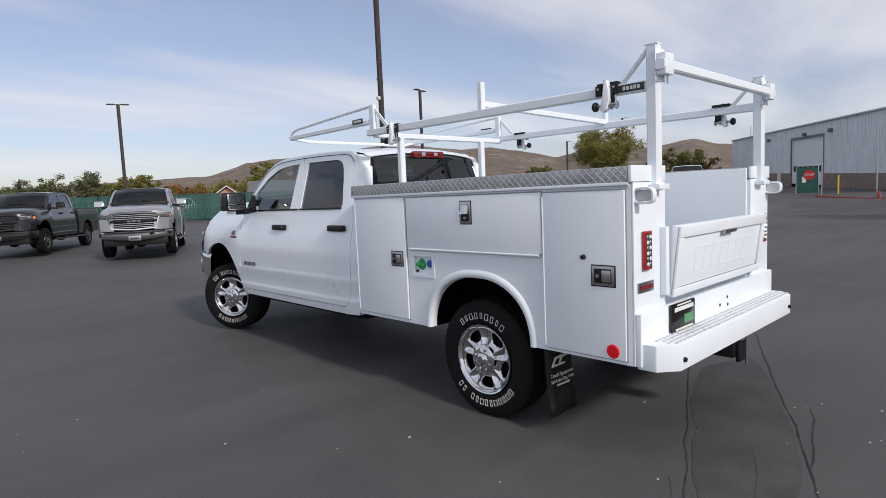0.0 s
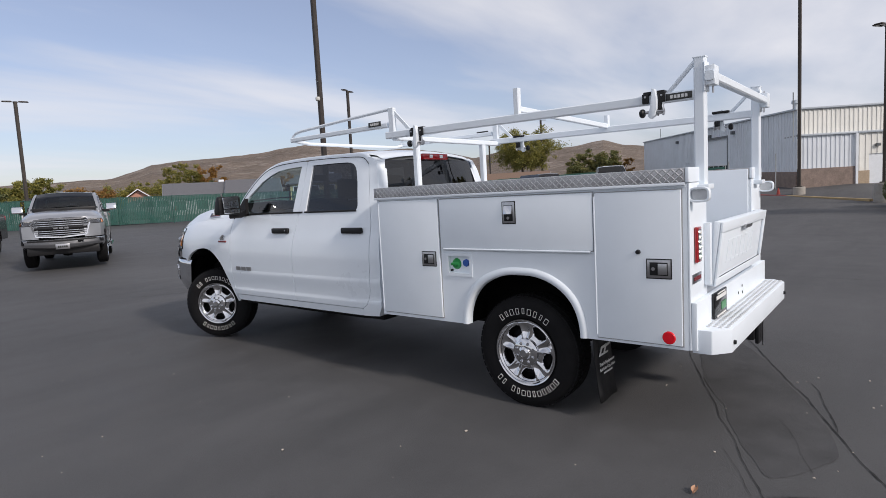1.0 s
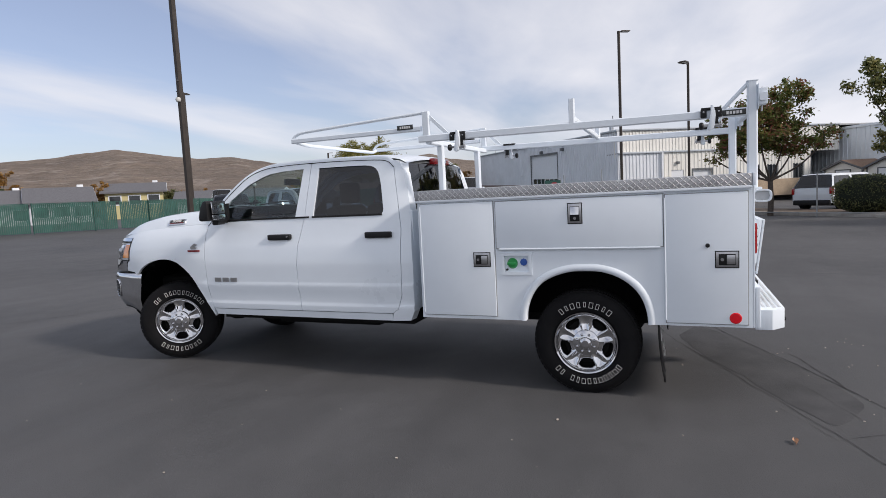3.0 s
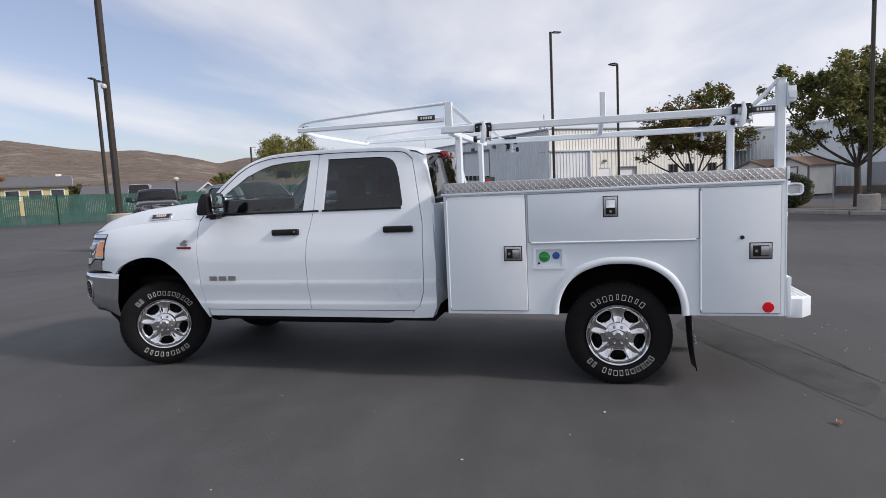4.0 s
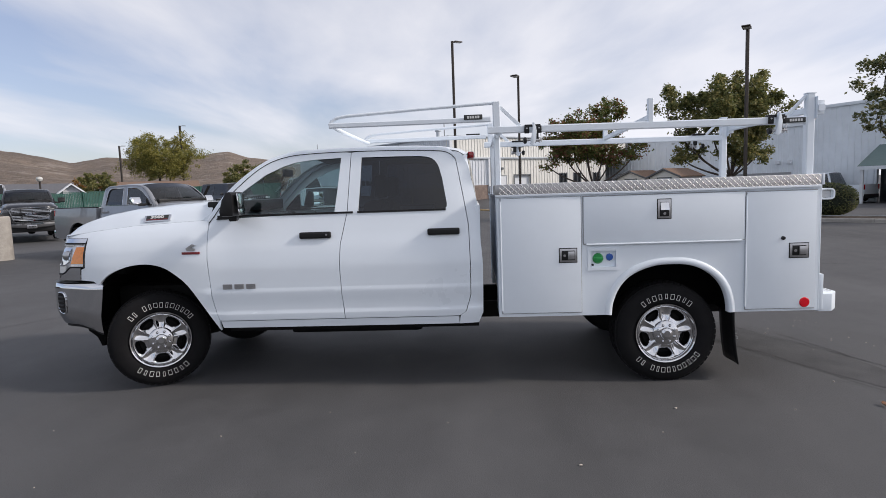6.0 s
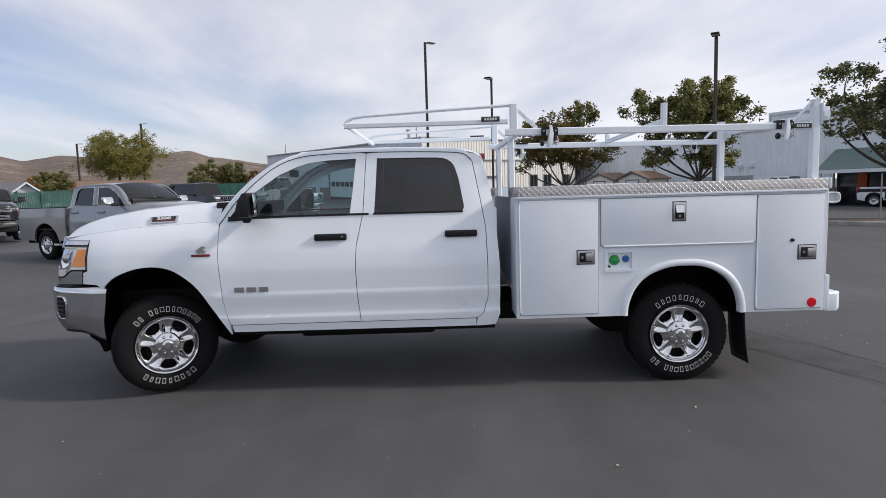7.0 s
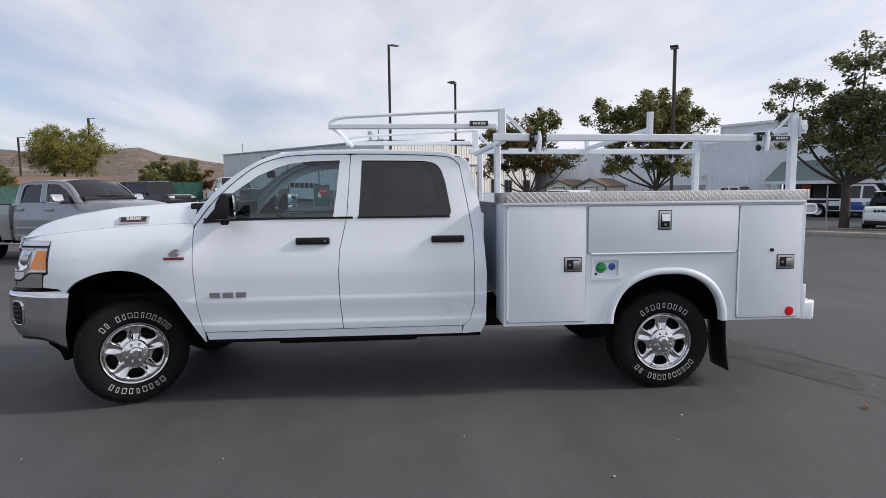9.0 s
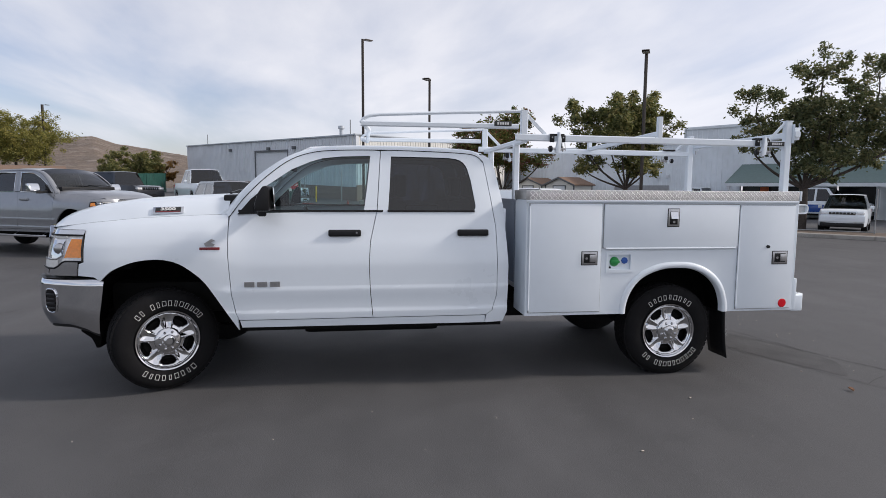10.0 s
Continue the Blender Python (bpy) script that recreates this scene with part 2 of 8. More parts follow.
def curve_table(tab, v):
    """Like lerp_table, but smooth, with no overshoot between its entries."""
    if v <= tab[0][0]:
        return tab[0][1]
    if v >= tab[-1][0]:
        return tab[-1][1]
    i = next(k for k in range(len(tab) - 1) if v <= tab[k + 1][0])

    def slope(k):
        if k <= 0 or k >= len(tab) - 1:
            k = min(max(k, 0), len(tab) - 2)
            return (tab[k + 1][1] - tab[k][1]) / (tab[k + 1][0] - tab[k][0])
        a = (tab[k][1] - tab[k - 1][1]) / (tab[k][0] - tab[k - 1][0])
        b = (tab[k + 1][1] - tab[k][1]) / (tab[k + 1][0] - tab[k][0])
        return 2 * a * b / (a + b) if a * b > 0 else 0.0
    (a, p), (b, q) = tab[i], tab[i + 1]
    h = b - a
    t = (v - a) / h
    return p * (1 + 2 * t) * (1 - t) ** 2 + slope(i) * h * t * (1 - t) ** 2 + q * t * t * (3 - 2 * t) + slope(i + 1) * h * t * t * (t - 1)


def smooth_line(pts, n=6):
    """A smooth line through points (Catmull-Rom)."""
    out = []
    P = [Vector(p) for p in pts]
    for i in range(len(P) - 1):
        a, b, c, d = P[max(i - 1, 0)], P[i], P[i + 1], P[min(i + 2, len(P) - 1)]
        for k in range(n):
            t = k / n
            out.append(0.5 * ((2 * b) + (c - a) * t + (2 * a - 5 * b + 4 * c - d) * t * t + (3 * b - a - 3 * c + d) * t ** 3))
    out.append(P[-1])
    return [tuple(v) for v in out]


def panel_mesh(outer, holes, wide, side, depth=0.025, step=(0.07, 0.045), extra=()):
    """A pressed panel: an outline in (y, z) with holes, bowed to x = side * wide(y, z), its edges turned inwards by depth."""
    loops = [[Vector((0, y, z)) for y, z in loop] for loop in (outer, *holes)]
    flat_pts = [p for loop in loops for p in loop]
    from mathutils.geometry import tessellate_polygon
    bm = bmesh.new()
    vs = [bm.verts.new(p) for p in flat_pts]
    for tri in tessellate_polygon(loops):
        try:
            bm.faces.new([vs[i] for i in tri])
        except ValueError:
            pass
    for ax, st in ((1, step[0]), (2, step[1])):
        lo, hi = min(p[ax] for p in flat_pts), max(p[ax] for p in flat_pts)
        k = math.ceil(lo / st) * st
        no = (0, 1, 0) if ax == 1 else (0, 0, 1)
        while k < hi:
            bmesh.ops.bisect_plane(bm, geom=bm.verts[:] + bm.edges[:] + bm.faces[:], dist=1e-4, plane_co=(0, k, 0) if ax == 1 else (0, 0, k), plane_no=no)
            k += st
    for k in extra:
        if min(p.z for p in flat_pts) < k < max(p.z for p in flat_pts):
            bmesh.ops.bisect_plane(bm, geom=bm.verts[:] + bm.edges[:] + bm.faces[:], dist=1e-4, plane_co=(0, 0, k), plane_no=(0, 0, 1))
    for v in bm.verts:
        v.co.x = side * wide(v.co.y, v.co.z)
    if depth:
        rim = [e for e in bm.edges if e.is_boundary]
        made = bmesh.ops.extrude_edge_only(bm, edges=rim)["geom"]
        for v in made:
            if isinstance(v, bmesh.types.BMVert):
                v.co.x -= side * depth
    return bm


def polish(ob, wide, s):
    """Smooth shading of a pressed panel from its own curve, so that the cuts in the sheet do not show."""
    me = ob.data
    e = 0.004
    norms = [None] * len(me.loops)
    for p in me.polygons:
        for li in p.loop_indices:
            n = Vector(p.normal)
            if abs(p.normal.x) > 0.35:
                v = me.vertices[me.loops[li].vertex_index].co
                dy = (wide(v.y + e, v.z) - wide(v.y - e, v.z)) / (2 * e)
                dz = (wide(v.y, v.z + e) - wide(v.y, v.z - e)) / (2 * e)
                n = Vector((s, -dy, -dz)).normalized()
                if n.dot(p.normal) < 0:
                    n = -n
            norms[li] = n
    me.normals_split_custom_set(norms)
    return ob


def bars_on(parent, name, place, wdt, hgt, n, mat, normal="x", side=-1):
    """Plain raised bars in a row along y, standing for lettering."""
    bm = bmesh.new()
    x, y, z = place
    w = wdt / n
    for i in range(n):
        y0 = y + i * w
        if normal == "x":
            box(bm, x, x + side * 0.006, y0 + w * 0.1, y0 + w * 0.9, z - hgt / 2, z + hgt / 2, 0.002, 1)
        else:
            box(bm, x + i * w + w * 0.1, x + i * w + w * 0.9, y, y + side * 0.006, z - hgt / 2, z + hgt / 2, 0.002, 1)
    return part(name, bm, mat, parent)


# ---- ground ----
def ease(a, b, v):
    k = min(1.0, max(0.0, (v - a) / (b - a)))
    return k * k * (3 - 2 * k)


def ground_z(x, y):
    """The lot is level round the truck and rises gently towards the fence and the buildings."""
    s = y - 15.0
    to_fence = min(0.75, 0.02 * (0.5 * (s + math.sqrt(s * s + 16.0)))) * ease(6, 14, y)
    far = 0.02 * min(40.0, max(0.0, x - 36))
    by_kerb = (0.34 * ease(30, 36, x) + 0.38 * ease(36.2, 39.6, x) + far) * ease(-4, 2, y)
    to_sheds = (by_kerb + (0.72 * ease(26, 36, x) + far - by_kerb) * ease(8, 13, y)) * (1 - ease(20, 45, y))
    return max(to_fence, to_sheds)


def asphalt_material():
    m = bpy.data.materials.new("asphalt")
    m.use_nodes = True
    t = m.node_tree
    b = t.nodes["Principled BSDF"]
    tc = node(t, "ShaderNodeTexCoord")
    big = node(t, "ShaderNodeTexNoise", {"Vector": tc.outputs["Object"]}, Scale=0.22, Detail=6.0, Roughness=0.6, Distortion=0.4)
    mid = node(t, "ShaderNodeTexNoise", {"Vector": tc.outputs["Object"]}, Scale=2.4, Detail=6.0, Roughness=0.65)
    grit = node(t, "ShaderNodeTexNoise", {"Vector": tc.outputs["Object"]}, Scale=260.0, Detail=2.0, Roughness=0.7)
    stone = node(t, "ShaderNodeTexVoronoi", {"Vector": tc.outputs["Object"]}, Scale=130.0)
    swirl = node(t, "ShaderNodeMapping", {0: tc.outputs["Object"]}, Rotation=(0, 0, radians(38)), Scale=(0.35, 2.2, 1))
    brush = node(t, "ShaderNodeTexNoise", {"Vector": swirl.outputs[0]}, Scale=0.8, Detail=4.0)
    base = ramp(t, big.outputs[0], [(0.30, (0.071, 0.0705, 0.0720)), (0.70, (0.105, 0.1040, 0.1055))])
    base = mixed(t, 0.55, base, ramp(t, mid.outputs[0], [(0.3, 0.80), (0.7, 1.15)]), "MULTIPLY")
    base = mixed(t, 0.5, base, ramp(t, brush.outputs[0], [(0.35, 0.85), (0.65, 1.12)]), "MULTIPLY")
    base = mixed(t, 0.6, base, ramp(t, grit.outputs[0], [(0.3, 0.62), (0.7, 1.35)]), "MULTIPLY")
    base = mixed(t, ramp(t, maths(t, "MULTIPLY", stone.outputs[0], 1.0), [(0.0, 0.30), (0.10, 0.0)]), base, (0.16, 0.155, 0.15))
    t.links.new(base, b.inputs["Base Color"])
    t.links.new(ramp(t, mid.outputs[0], [(0.3, 0.62), (0.7, 0.80)]), b.inputs["Roughness"])
    b.inputs["Specular IOR Level"].default_value = 0.35
    h = maths(t, "ADD", maths(t, "MULTIPLY", grit.outputs[0], 0.6), maths(t, "MULTIPLY", stone.outputs[0], 0.8))
    bp = node(t, "ShaderNodeBump", {"Height": h}, Strength=0.35, Distance=0.006)
    t.links.new(bp.outputs[0], b.inputs["Normal"])
    return m


ASPHALT = asphalt_material()
bm = bmesh.new()
xs = [-3000, -800, -200, -60, -20, 0] + list(range(5, 80, 3)) + [90, 120, 200, 800, 3000]
ys = [-3000, -800, -200, -60, -20] + list(range(-12, 60, 3)) + [70, 100, 200, 800, 3000]
vs = [[bm.verts.new((x, y, ground_z(x, y))) for y in ys] for x in xs]
for i in range(len(xs) - 1):
    for j in range(len(ys) - 1):
        bm.faces.new((vs[i][j], vs[i + 1][j], vs[i + 1][j + 1], vs[i][j + 1]))
tagged(part("ground", bm, ASPHALT, smooth=60), "dark grey sealed asphalt of a wide car lot", "ground", kind="structure")

# ---- pickup trucks ----
CAB_W = [(0.45, 0.935), (0.54, 0.952), (0.60, 0.961), (0.640, 0.964), (0.655, 0.956), (0.70, 0.957), (0.832, 0.9695), (0.848, 0.9630), (1.0, 0.961), (1.15, 0.943), (1.275, 0.912), (1.38, 0.888), (1.44, 0.876), (1.46, 0.872), (1.90, 0.762), (1.97, 0.742), (2.1, 0.70)]
FEN_W = [(0.45, 0.925), (0.60, 0.945), (0.90, 0.968), (1.05, 0.970), (1.18, 0.958), (1.27, 0.930), (1.34, 0.890), (1.39, 0.845), (1.43, 0.800), (1.6, 0.74)]


PRESSED = (0.640, 0.655, 0.832, 0.848)


def hood_seam_z(y):
    return lerp_table([(3.5, 1.43), (3.9, 1.42), (4.4, 1.395), (4.75, 1.36), (5.10, 1.315)], y)


def side_w(y, z):
    c = curve_table(CAB_W, z)
    if y < 3.5:
        if y < 1.75:  # the cab narrows to its rear corner
            c -= 0.05 * max(0.0, (1.75 - y) / 0.30) ** 2
        return c
    zs = 0.6 + (z - 0.6) * (1.40 - 0.6) / (hood_seam_z(y) - 0.6) if z > 0.6 else z
    f = curve_table(FEN_W, zs)
    k = min(1.0, max(0.0, (y - 3.55) / 0.35))
    k = k * k * (3 - 2 * k)
    w = c + (f - c) * k
    if y > 4.55:
        w -= 0.10 * ((y - 4.55) / 0.5) ** 2
    return w


ARCH_F = smooth_line([(4.676, 0.915), (4.60, 0.985), (4.512, 1.03), (4.40, 1.065), (4.258, 1.078), (4.13, 1.055), (4.027, 0.997), (3.908, 0.888), (3.789, 0.70), (3.70, 0.56), (3.663, 0.50)], 3)
SEAM_F = [(3.728, 1.40), (3.732, 1.33), (3.732, 1.10), (3.711, 0.79), (3.685, 0.65), (3.66, 0.585)]
SEAM_M = [(2.527, 1.945), (2.56, 1.46), (2.618, 1.20), (2.628, 1.015), (2.62, 0.80), (2.60, 0.585)]
SEAM_R = [(1.655, 1.86), (1.60, 1.55), (1.563, 1.32), (1.556, 1.0), (1.560, 0.75), (1.60, 0.62), (1.65, 0.585)]
DOOR_TOP_F = smooth_line([(3.728, 1.40), (3.62, 1.545), (3.44, 1.725), (3.25, 1.865), (3.05, 1.930), (2.8, 1.948), (2.527, 1.952)], 4)
DOOR_TOP_R = smooth_line([(2.527, 1.952), (2.2, 1.948), (1.85, 1.935), (1.72, 1.915), (1.655, 1.86)], 4)
WIN_F = [(3.655, 1.428), (3.60, 1.495), (3.46, 1.640), (3.25, 1.785), (3.10, 1.850), (3.0, 1.880), (2.85, 1.897), (2.612, 1.905), (2.640, 1.65), (2.667, 1.455)]
WIN_R = [(2.470, 1.455), (2.455, 1.65), (2.440, 1.903), (2.10, 1.900), (1.95, 1.896), (1.895, 1.889), (1.858, 1.877), (1.830, 1.858), (1.810, 1.832), (1.795, 1.80), (1.77, 1.71), (1.745, 1.56), (1.735, 1.50), (1.737, 1.476), (1.746, 1.462), (1.762, 1.456)]


def inset(loop, d):
    cy = sum(p[0] for p in loop) / len(loop)
    cz = sum(p[1] for p in loop) / len(loop)
    out = []
    for y, z in loop:
        v = Vector((y - cy, z - cz))
        out.append((cy + v.x * (1 - d / max(abs(v.x), 0.1)) if abs(v.x) > d else y, cz + v.y * (1 - d / max(abs(v.y), 0.1)) if abs(v.y) > d else z))
    return out


def wheel(root, x, y, side, chrome, r=0.408, rim=0.242, letters=1, hub=None, steer=0.0):
    """A tyre with tread blocks and raised lettering on a five-spoke rim; side: the way its face looks along x."""
    w = empty("wheel")
    w.parent = root
    hub = hub or r
    w.matrix_local = Matrix.Translation((x, y, hub)) @ Matrix.Rotation(radians(steer), 4, "Z") @ Matrix.Translation((-x, -y, -hub))
    s = side
    d = lambda v: -s * v  # inwards from the face
    bm = bmesh.new()
    prof = [(rim - 0.010, d(0.05)), (rim + 0.004, d(0.012)), (rim + 0.018, d(0.003)), (rim + 0.06, d(-0.005)), (r - 0.060, d(0.0)), (r - 0.03, d(0.012)), (r - 0.013, d(0.032)), (r - 0.006, d(0.06)), (r - 0.006, d(0.21)), (r - 0.02, d(0.245)), (r - 0.08, d(0.27)), (rim, d(0.26)), (rim - 0.01, d(0.22))]
    lathe(bm, prof, (x, y, hub), "x", 72)
    tyre = part("tyre", bm, RUBBER, w, "black all-terrain tyre", 40)
    bm = bmesh.new()
    n = 52
    for i in range(n):
        for lane, (h0, h1, tw) in enumerate(((0.030, 0.078, 0.0), (0.085, 0.12, 0.5), (0.126, 0.165, 0.0), (0.172, 0.225, 0.5))):
            a = 2 * math.pi * (i + tw) / n
            m = Matrix.Translation((x, y, hub)) @ Matrix.Rotation(a, 4, "X")
            drop = 0.010 if lane in (0, 3) else 0.0
            box(bm, d(h0), d(h1), -0.020, 0.020, r - 0.02 - drop, r - drop * 0.4, m=m)
    tagged(part("tyre_tread", bm, RUBBER, tyre, smooth=None), kind="stuff")
    if letters:
        for c0, count, pitch in ((94 * letters, 13, 8.3), (-90 * letters, 9, 9.2)):
            for i in range(count):
                if count == 13 and i == 10:
                    continue
                outward = 1 if c0 > 0 else -1
                a = radians(c0 + outward * (pitch * (count - 1) / 2 - i * pitch))
                m = Matrix.Translation((x, y, hub)) @ Matrix.Rotation(a - radians(90), 4, "X")
                hw = 0.0155 - 0.003 * ((i * 5 + count) % 3)
                r0, r1, t = rim + 0.036 + (0.004 if i % 3 == 1 else 0), rim + 0.080, 0.0030
                bm = bmesh.new()
                # an outlined block: thin raised bars round an open middle
                for q in ((-hw, hw, r1 - t, r1), (-hw, hw, r0, r0 + t), (-hw, -hw + t, r0, r1), (hw - t, hw, r0, r1)):
                    box(bm, s * 0.002, s * 0.0075, q[0], q[1], q[2], q[3], m=m)
                part("raised_letter", bm, LETTER, tyre, "white outlined raised lettering", None)
    # rim: outer lip and a dished face with five rounded windows
    bm = bmesh.new()
    lathe(bm, [(rim - 0.014, d(0.05)), (rim + 0.002, d(0.008)), (rim - 0.002, d(-0.002)), (rim - 0.011, d(0.002)), (rim - 0.018, d(0.016)), (rim - 0.024, d(0.022))], (x, y, hub), "x", 72)
    part("rim_lip", bm, chrome, w)
    bm = bmesh.new()
    nt, nr = 150, 20
    r_in, r_out = 0.085, rim - 0.022
    vs = []
    for i in range(nt):
        a = 2 * math.pi * i / nt
        k = ((math.degrees(a) + 90 + 36) % 72) - 36  # angle from the nearest window
        row = []
        for j in range(nr + 1):
            f = j / nr
            rr = r_in + (r_out - r_in) * f
            dish = 0.020 + 0.020 * math.sin(math.pi * f) - 0.002 * f
            flank = math.exp(-((abs(k) - 23) / 4.0) ** 2) * math.sin(math.pi * min(1, f * 1.05))
            spoke = 0.008 * math.exp(-((abs(k) - 36) / 4.0) ** 2) * math.sin(math.pi * f)
            row.append(bm.verts.new((x + d(dish - 0.016 * flank + spoke), y + rr * math.cos(a), hub + rr * math.sin(a))))
        vs.append(row)
    for i in range(nt):
        a = 2 * math.pi * (i + 0.5) / nt
        k = ((math.degrees(a) + 90 + 36) % 72) - 36
        for j in range(nr):
            f = (j + 0.5) / nr
            half = 14.5 + 9.0 * (f - 0.35)
            if (k / half) ** 4 + ((f - 0.60) / 0.25) ** 4 < 1:
                continue
            bm.faces.new((vs[i][j], vs[i][j + 1], vs[(i + 1) % nt][j + 1], vs[(i + 1) % nt][j]))
    rimmed = [e for e in bm.edges if e.is_boundary]
    for v in bmesh.ops.extrude_edge_only(bm, edges=rimmed)["geom"]:
        if isinstance(v, bmesh.types.BMVert):
            v.co.x += d(0.035)
    for _ in range(2):
        bmesh.ops.smooth_vert(bm, verts=bm.verts, factor=0.4, use_axis_x=True, use_axis_y=True, use_axis_z=True)
    part("spoke_disc", bm, chrome, w, "five-spoke polished rim face", 40)
    bm = bmesh.new()
    lathe(bm, [(0.0, d(-0.030)), (0.026, d(-0.030)), (0.034, d(-0.024)), (0.044, d(-0.020)), (0.05, d(-0.010)), (0.088, d(-0.004)), (0.098, d(0.004)), (0.102, d(0.03))], (x, y, hub), "x", 48)
    part("hub_cap", bm, chrome, w)
    for i in range(8):
        a = 2 * math.pi * (i + 0.5) / 8
        bm = lathe(bmesh.new(), [(0.0, d(-0.020)), (0.007, d(-0.018)), (0.012, d(-0.008)), (0.013, d(0.0))], (x, y + 0.070 * math.cos(a), hub + 0.070 * math.sin(a)), "x", 8)
        part("lug_nut", bm, chrome, w)
    bm = bmesh.new()
    lathe(bm, [(0.02, d(0.085)), (0.17, d(0.085)), (0.18, d(0.10)), (rim - 0.02, d(0.11)), (rim - 0.01, d(0.05))], (x, y, hub), "x", 40)
    part("brake_disc", bm, UNDER, w)
    return w


def cab_loft(fn_left, nv=14):
    """Surface across the cab between a line on its left and its mirror image. fn_left(u) -> edge point, bow in (y, z)."""
    def f(u, v):
        p, by, bz = fn_left(u)
        k = 2 * v - 1
        return (p[0] * -k, p[1] + by * (1 - k * k), p[2] + bz * (1 - abs(k) ** 2.6))
    return f


def along(line, u):
    n = len(line) - 1
    i = min(int(u * n), n - 1)
    return Vector(line[i]).lerp(Vector(line[i + 1]), u * n - i)


def front_end(root, paint, trim, lining=None, drop=0.0):
    """Hood, lamps, grille and bumper."""
    def hood(u, v):
        y = 3.745 + (5.07 - 3.745) * u
        k = 2 * v - 1
        seam = hood_seam_z(y)
        w = lerp_table([(3.5, 0.822), (4.4, 0.832), (4.8, 0.805), (5.07, 0.755)], y)
        top = lerp_table([(3.55, 1.598), (3.8, 1.590), (4.2, 1.570), (4.5, 1.545), (4.75, 1.50), (4.9, 1.455), (5.0, 1.41), (5.07, 1.345)], y)
        top -= drop * (1 - 0.5 * u)
        a = abs(k)
        if a > 0.86:
            z = seam + (top - 0.035 - seam) * ((1 - a) / 0.14) ** 0.75
        else:
            z = top - 0.035 + 0.035 * (1 - (a / 0.86) ** 3) - 0.018 * math.exp(-(a / 0.22) ** 2) * min(1, (5.07 - y))
        yy = y + 0.19 * (1 - a * a) * u ** 2
        return (k * w, yy, z)
    part("hood", grid_surface(bmesh.new(), hood, 28, 44), paint, root, smooth=50)
    bm = bmesh.new()
    box(bm, -0.74, 0.74, 3.62, 3.80, 1.47, 1.578, 0.02)
    part("cowl", bm, BLACK, root)
    for s in (-1, 1):
        bm = bmesh.new()
        prism(bm, [(3.62, 1.38), (3.80, 1.38), (3.80, 1.44), (3.73, 1.478), (3.62, 1.50)], "x", s * 0.742, s * 0.830, 0.012)
        part("cowl_side", bm, paint, root)
    bm = bmesh.new()
    for x0 in (-0.62, -0.02):
        tube(bm, [(x0, 3.765, 1.590), (x0 + 0.30, 3.755, 1.612), (x0 + 0.58, 3.735, 1.620)], 0.018, 0.014)
    part("wiper", bm, BLACK, root)
    parked = lining is not None
    lamp_top, lamp_low, dip = (1.26, 1.065, 0.058) if not parked else (1.235, 1.125, 0.0)
    pad_z, foot_z = (0.935, 0.48) if not parked else (0.77, 0.50)
    for s in (-1, 1):
        # lamp unit wrapping the corner of the wing
        def low(u):
            return lamp_low - dip * ease(0.24, 0.42, u)

        def lens(u, v, out=0.0):
            z = low(u) + (lamp_top - low(u)) * v
            if u < 0.5:
                y = 4.803 + (0.277 - 0.04 * v) * (u / 0.5)
                x = side_w(y, z) - 0.002 + out
                return (s * x, y, z)
            k = (u - 0.5) / 0.5
            y0 = 5.080 - 0.04 * v
            x0 = side_w(y0, z) - 0.002
            return (s * (x0 - 0.34 * k + out * (1 - k)), y0 + 0.165 * math.sin(k * 1.5) + out * k, z)
        lamp = part("headlamp", grid_surface(bmesh.new(), lambda u, v: lens(u, v, -0.012), 24, 8), lining or CLEARLENS, root, "clear headlamp with chrome lining", 60)
        part("side_marker", grid_surface(bmesh.new(), lambda u, v: lens(0.02 + (0.25 - 0.07 * v) * u, 0.14 + 0.72 * v, 0.0), 6, 6), AMBER, lamp, "amber side marker lens")
        part("lamp_reflector", grid_surface(bmesh.new(), lambda u, v: lens(0.31 + 0.20 * u, 0.30 + 0.55 * v, -0.006), 6, 6), CHROME, lamp)
        pc = Vector(lens(0.38, 0.58, 0.0))
        part("lamp_projector", lathe(bmesh.new(), [(0.0, s * 0.010), (0.026, s * 0.008), (0.040, 0.0), (0.044, -s * 0.012)], tuple(pc), "x", 24), STEEL, lamp)
        part("lamp_shade", grid_surface(bmesh.new(), lambda u, v: lens(0.285 + 0.022 * u + 0.03 * math.sin(math.pi * v), 0.28 + 0.5 * v, 0.002), 2, 8), SMOKELENS, lamp)
        if not parked:
            part("turn_lamp", grid_surface(bmesh.new(), lambda u, v: lens(0.36 + 0.30 * u, 0.03 + 0.22 * v, 0.004), 10, 4), LETTER, lamp, "clear turn signal lens")
            part("lamp_divider", tube(bmesh.new(), [lens(u, 0.27, 0.003) for u in (0.28, 0.38, 0.46, 0.54, 0.7)], 0.007, 0.012), CHROME, lamp)
        part("lamp_light_strip", tube(bmesh.new(), [lens(u, 0.93, 0.001) for u in (0.28, 0.38, 0.46, 0.54, 0.7, 0.95)], 0.007, 0.012), LETTER, lamp)
        bm = bmesh.new()
        tube(bm, [lens(0.0, v, 0.004) for v in (0.0, 0.5, 1.0)] + [lens(u, 1.0, 0.004) for u in (0.2, 0.4, 0.5, 0.75, 1.0)], 0.012)
        tube(bm, [lens(u, 0.0, 0.004) for u in (0.0, 0.2, 0.25, 0.3, 0.35, 0.42, 0.5, 0.75, 1.0)], 0.012)
        part("lamp_seal", bm, BLACK, lamp)
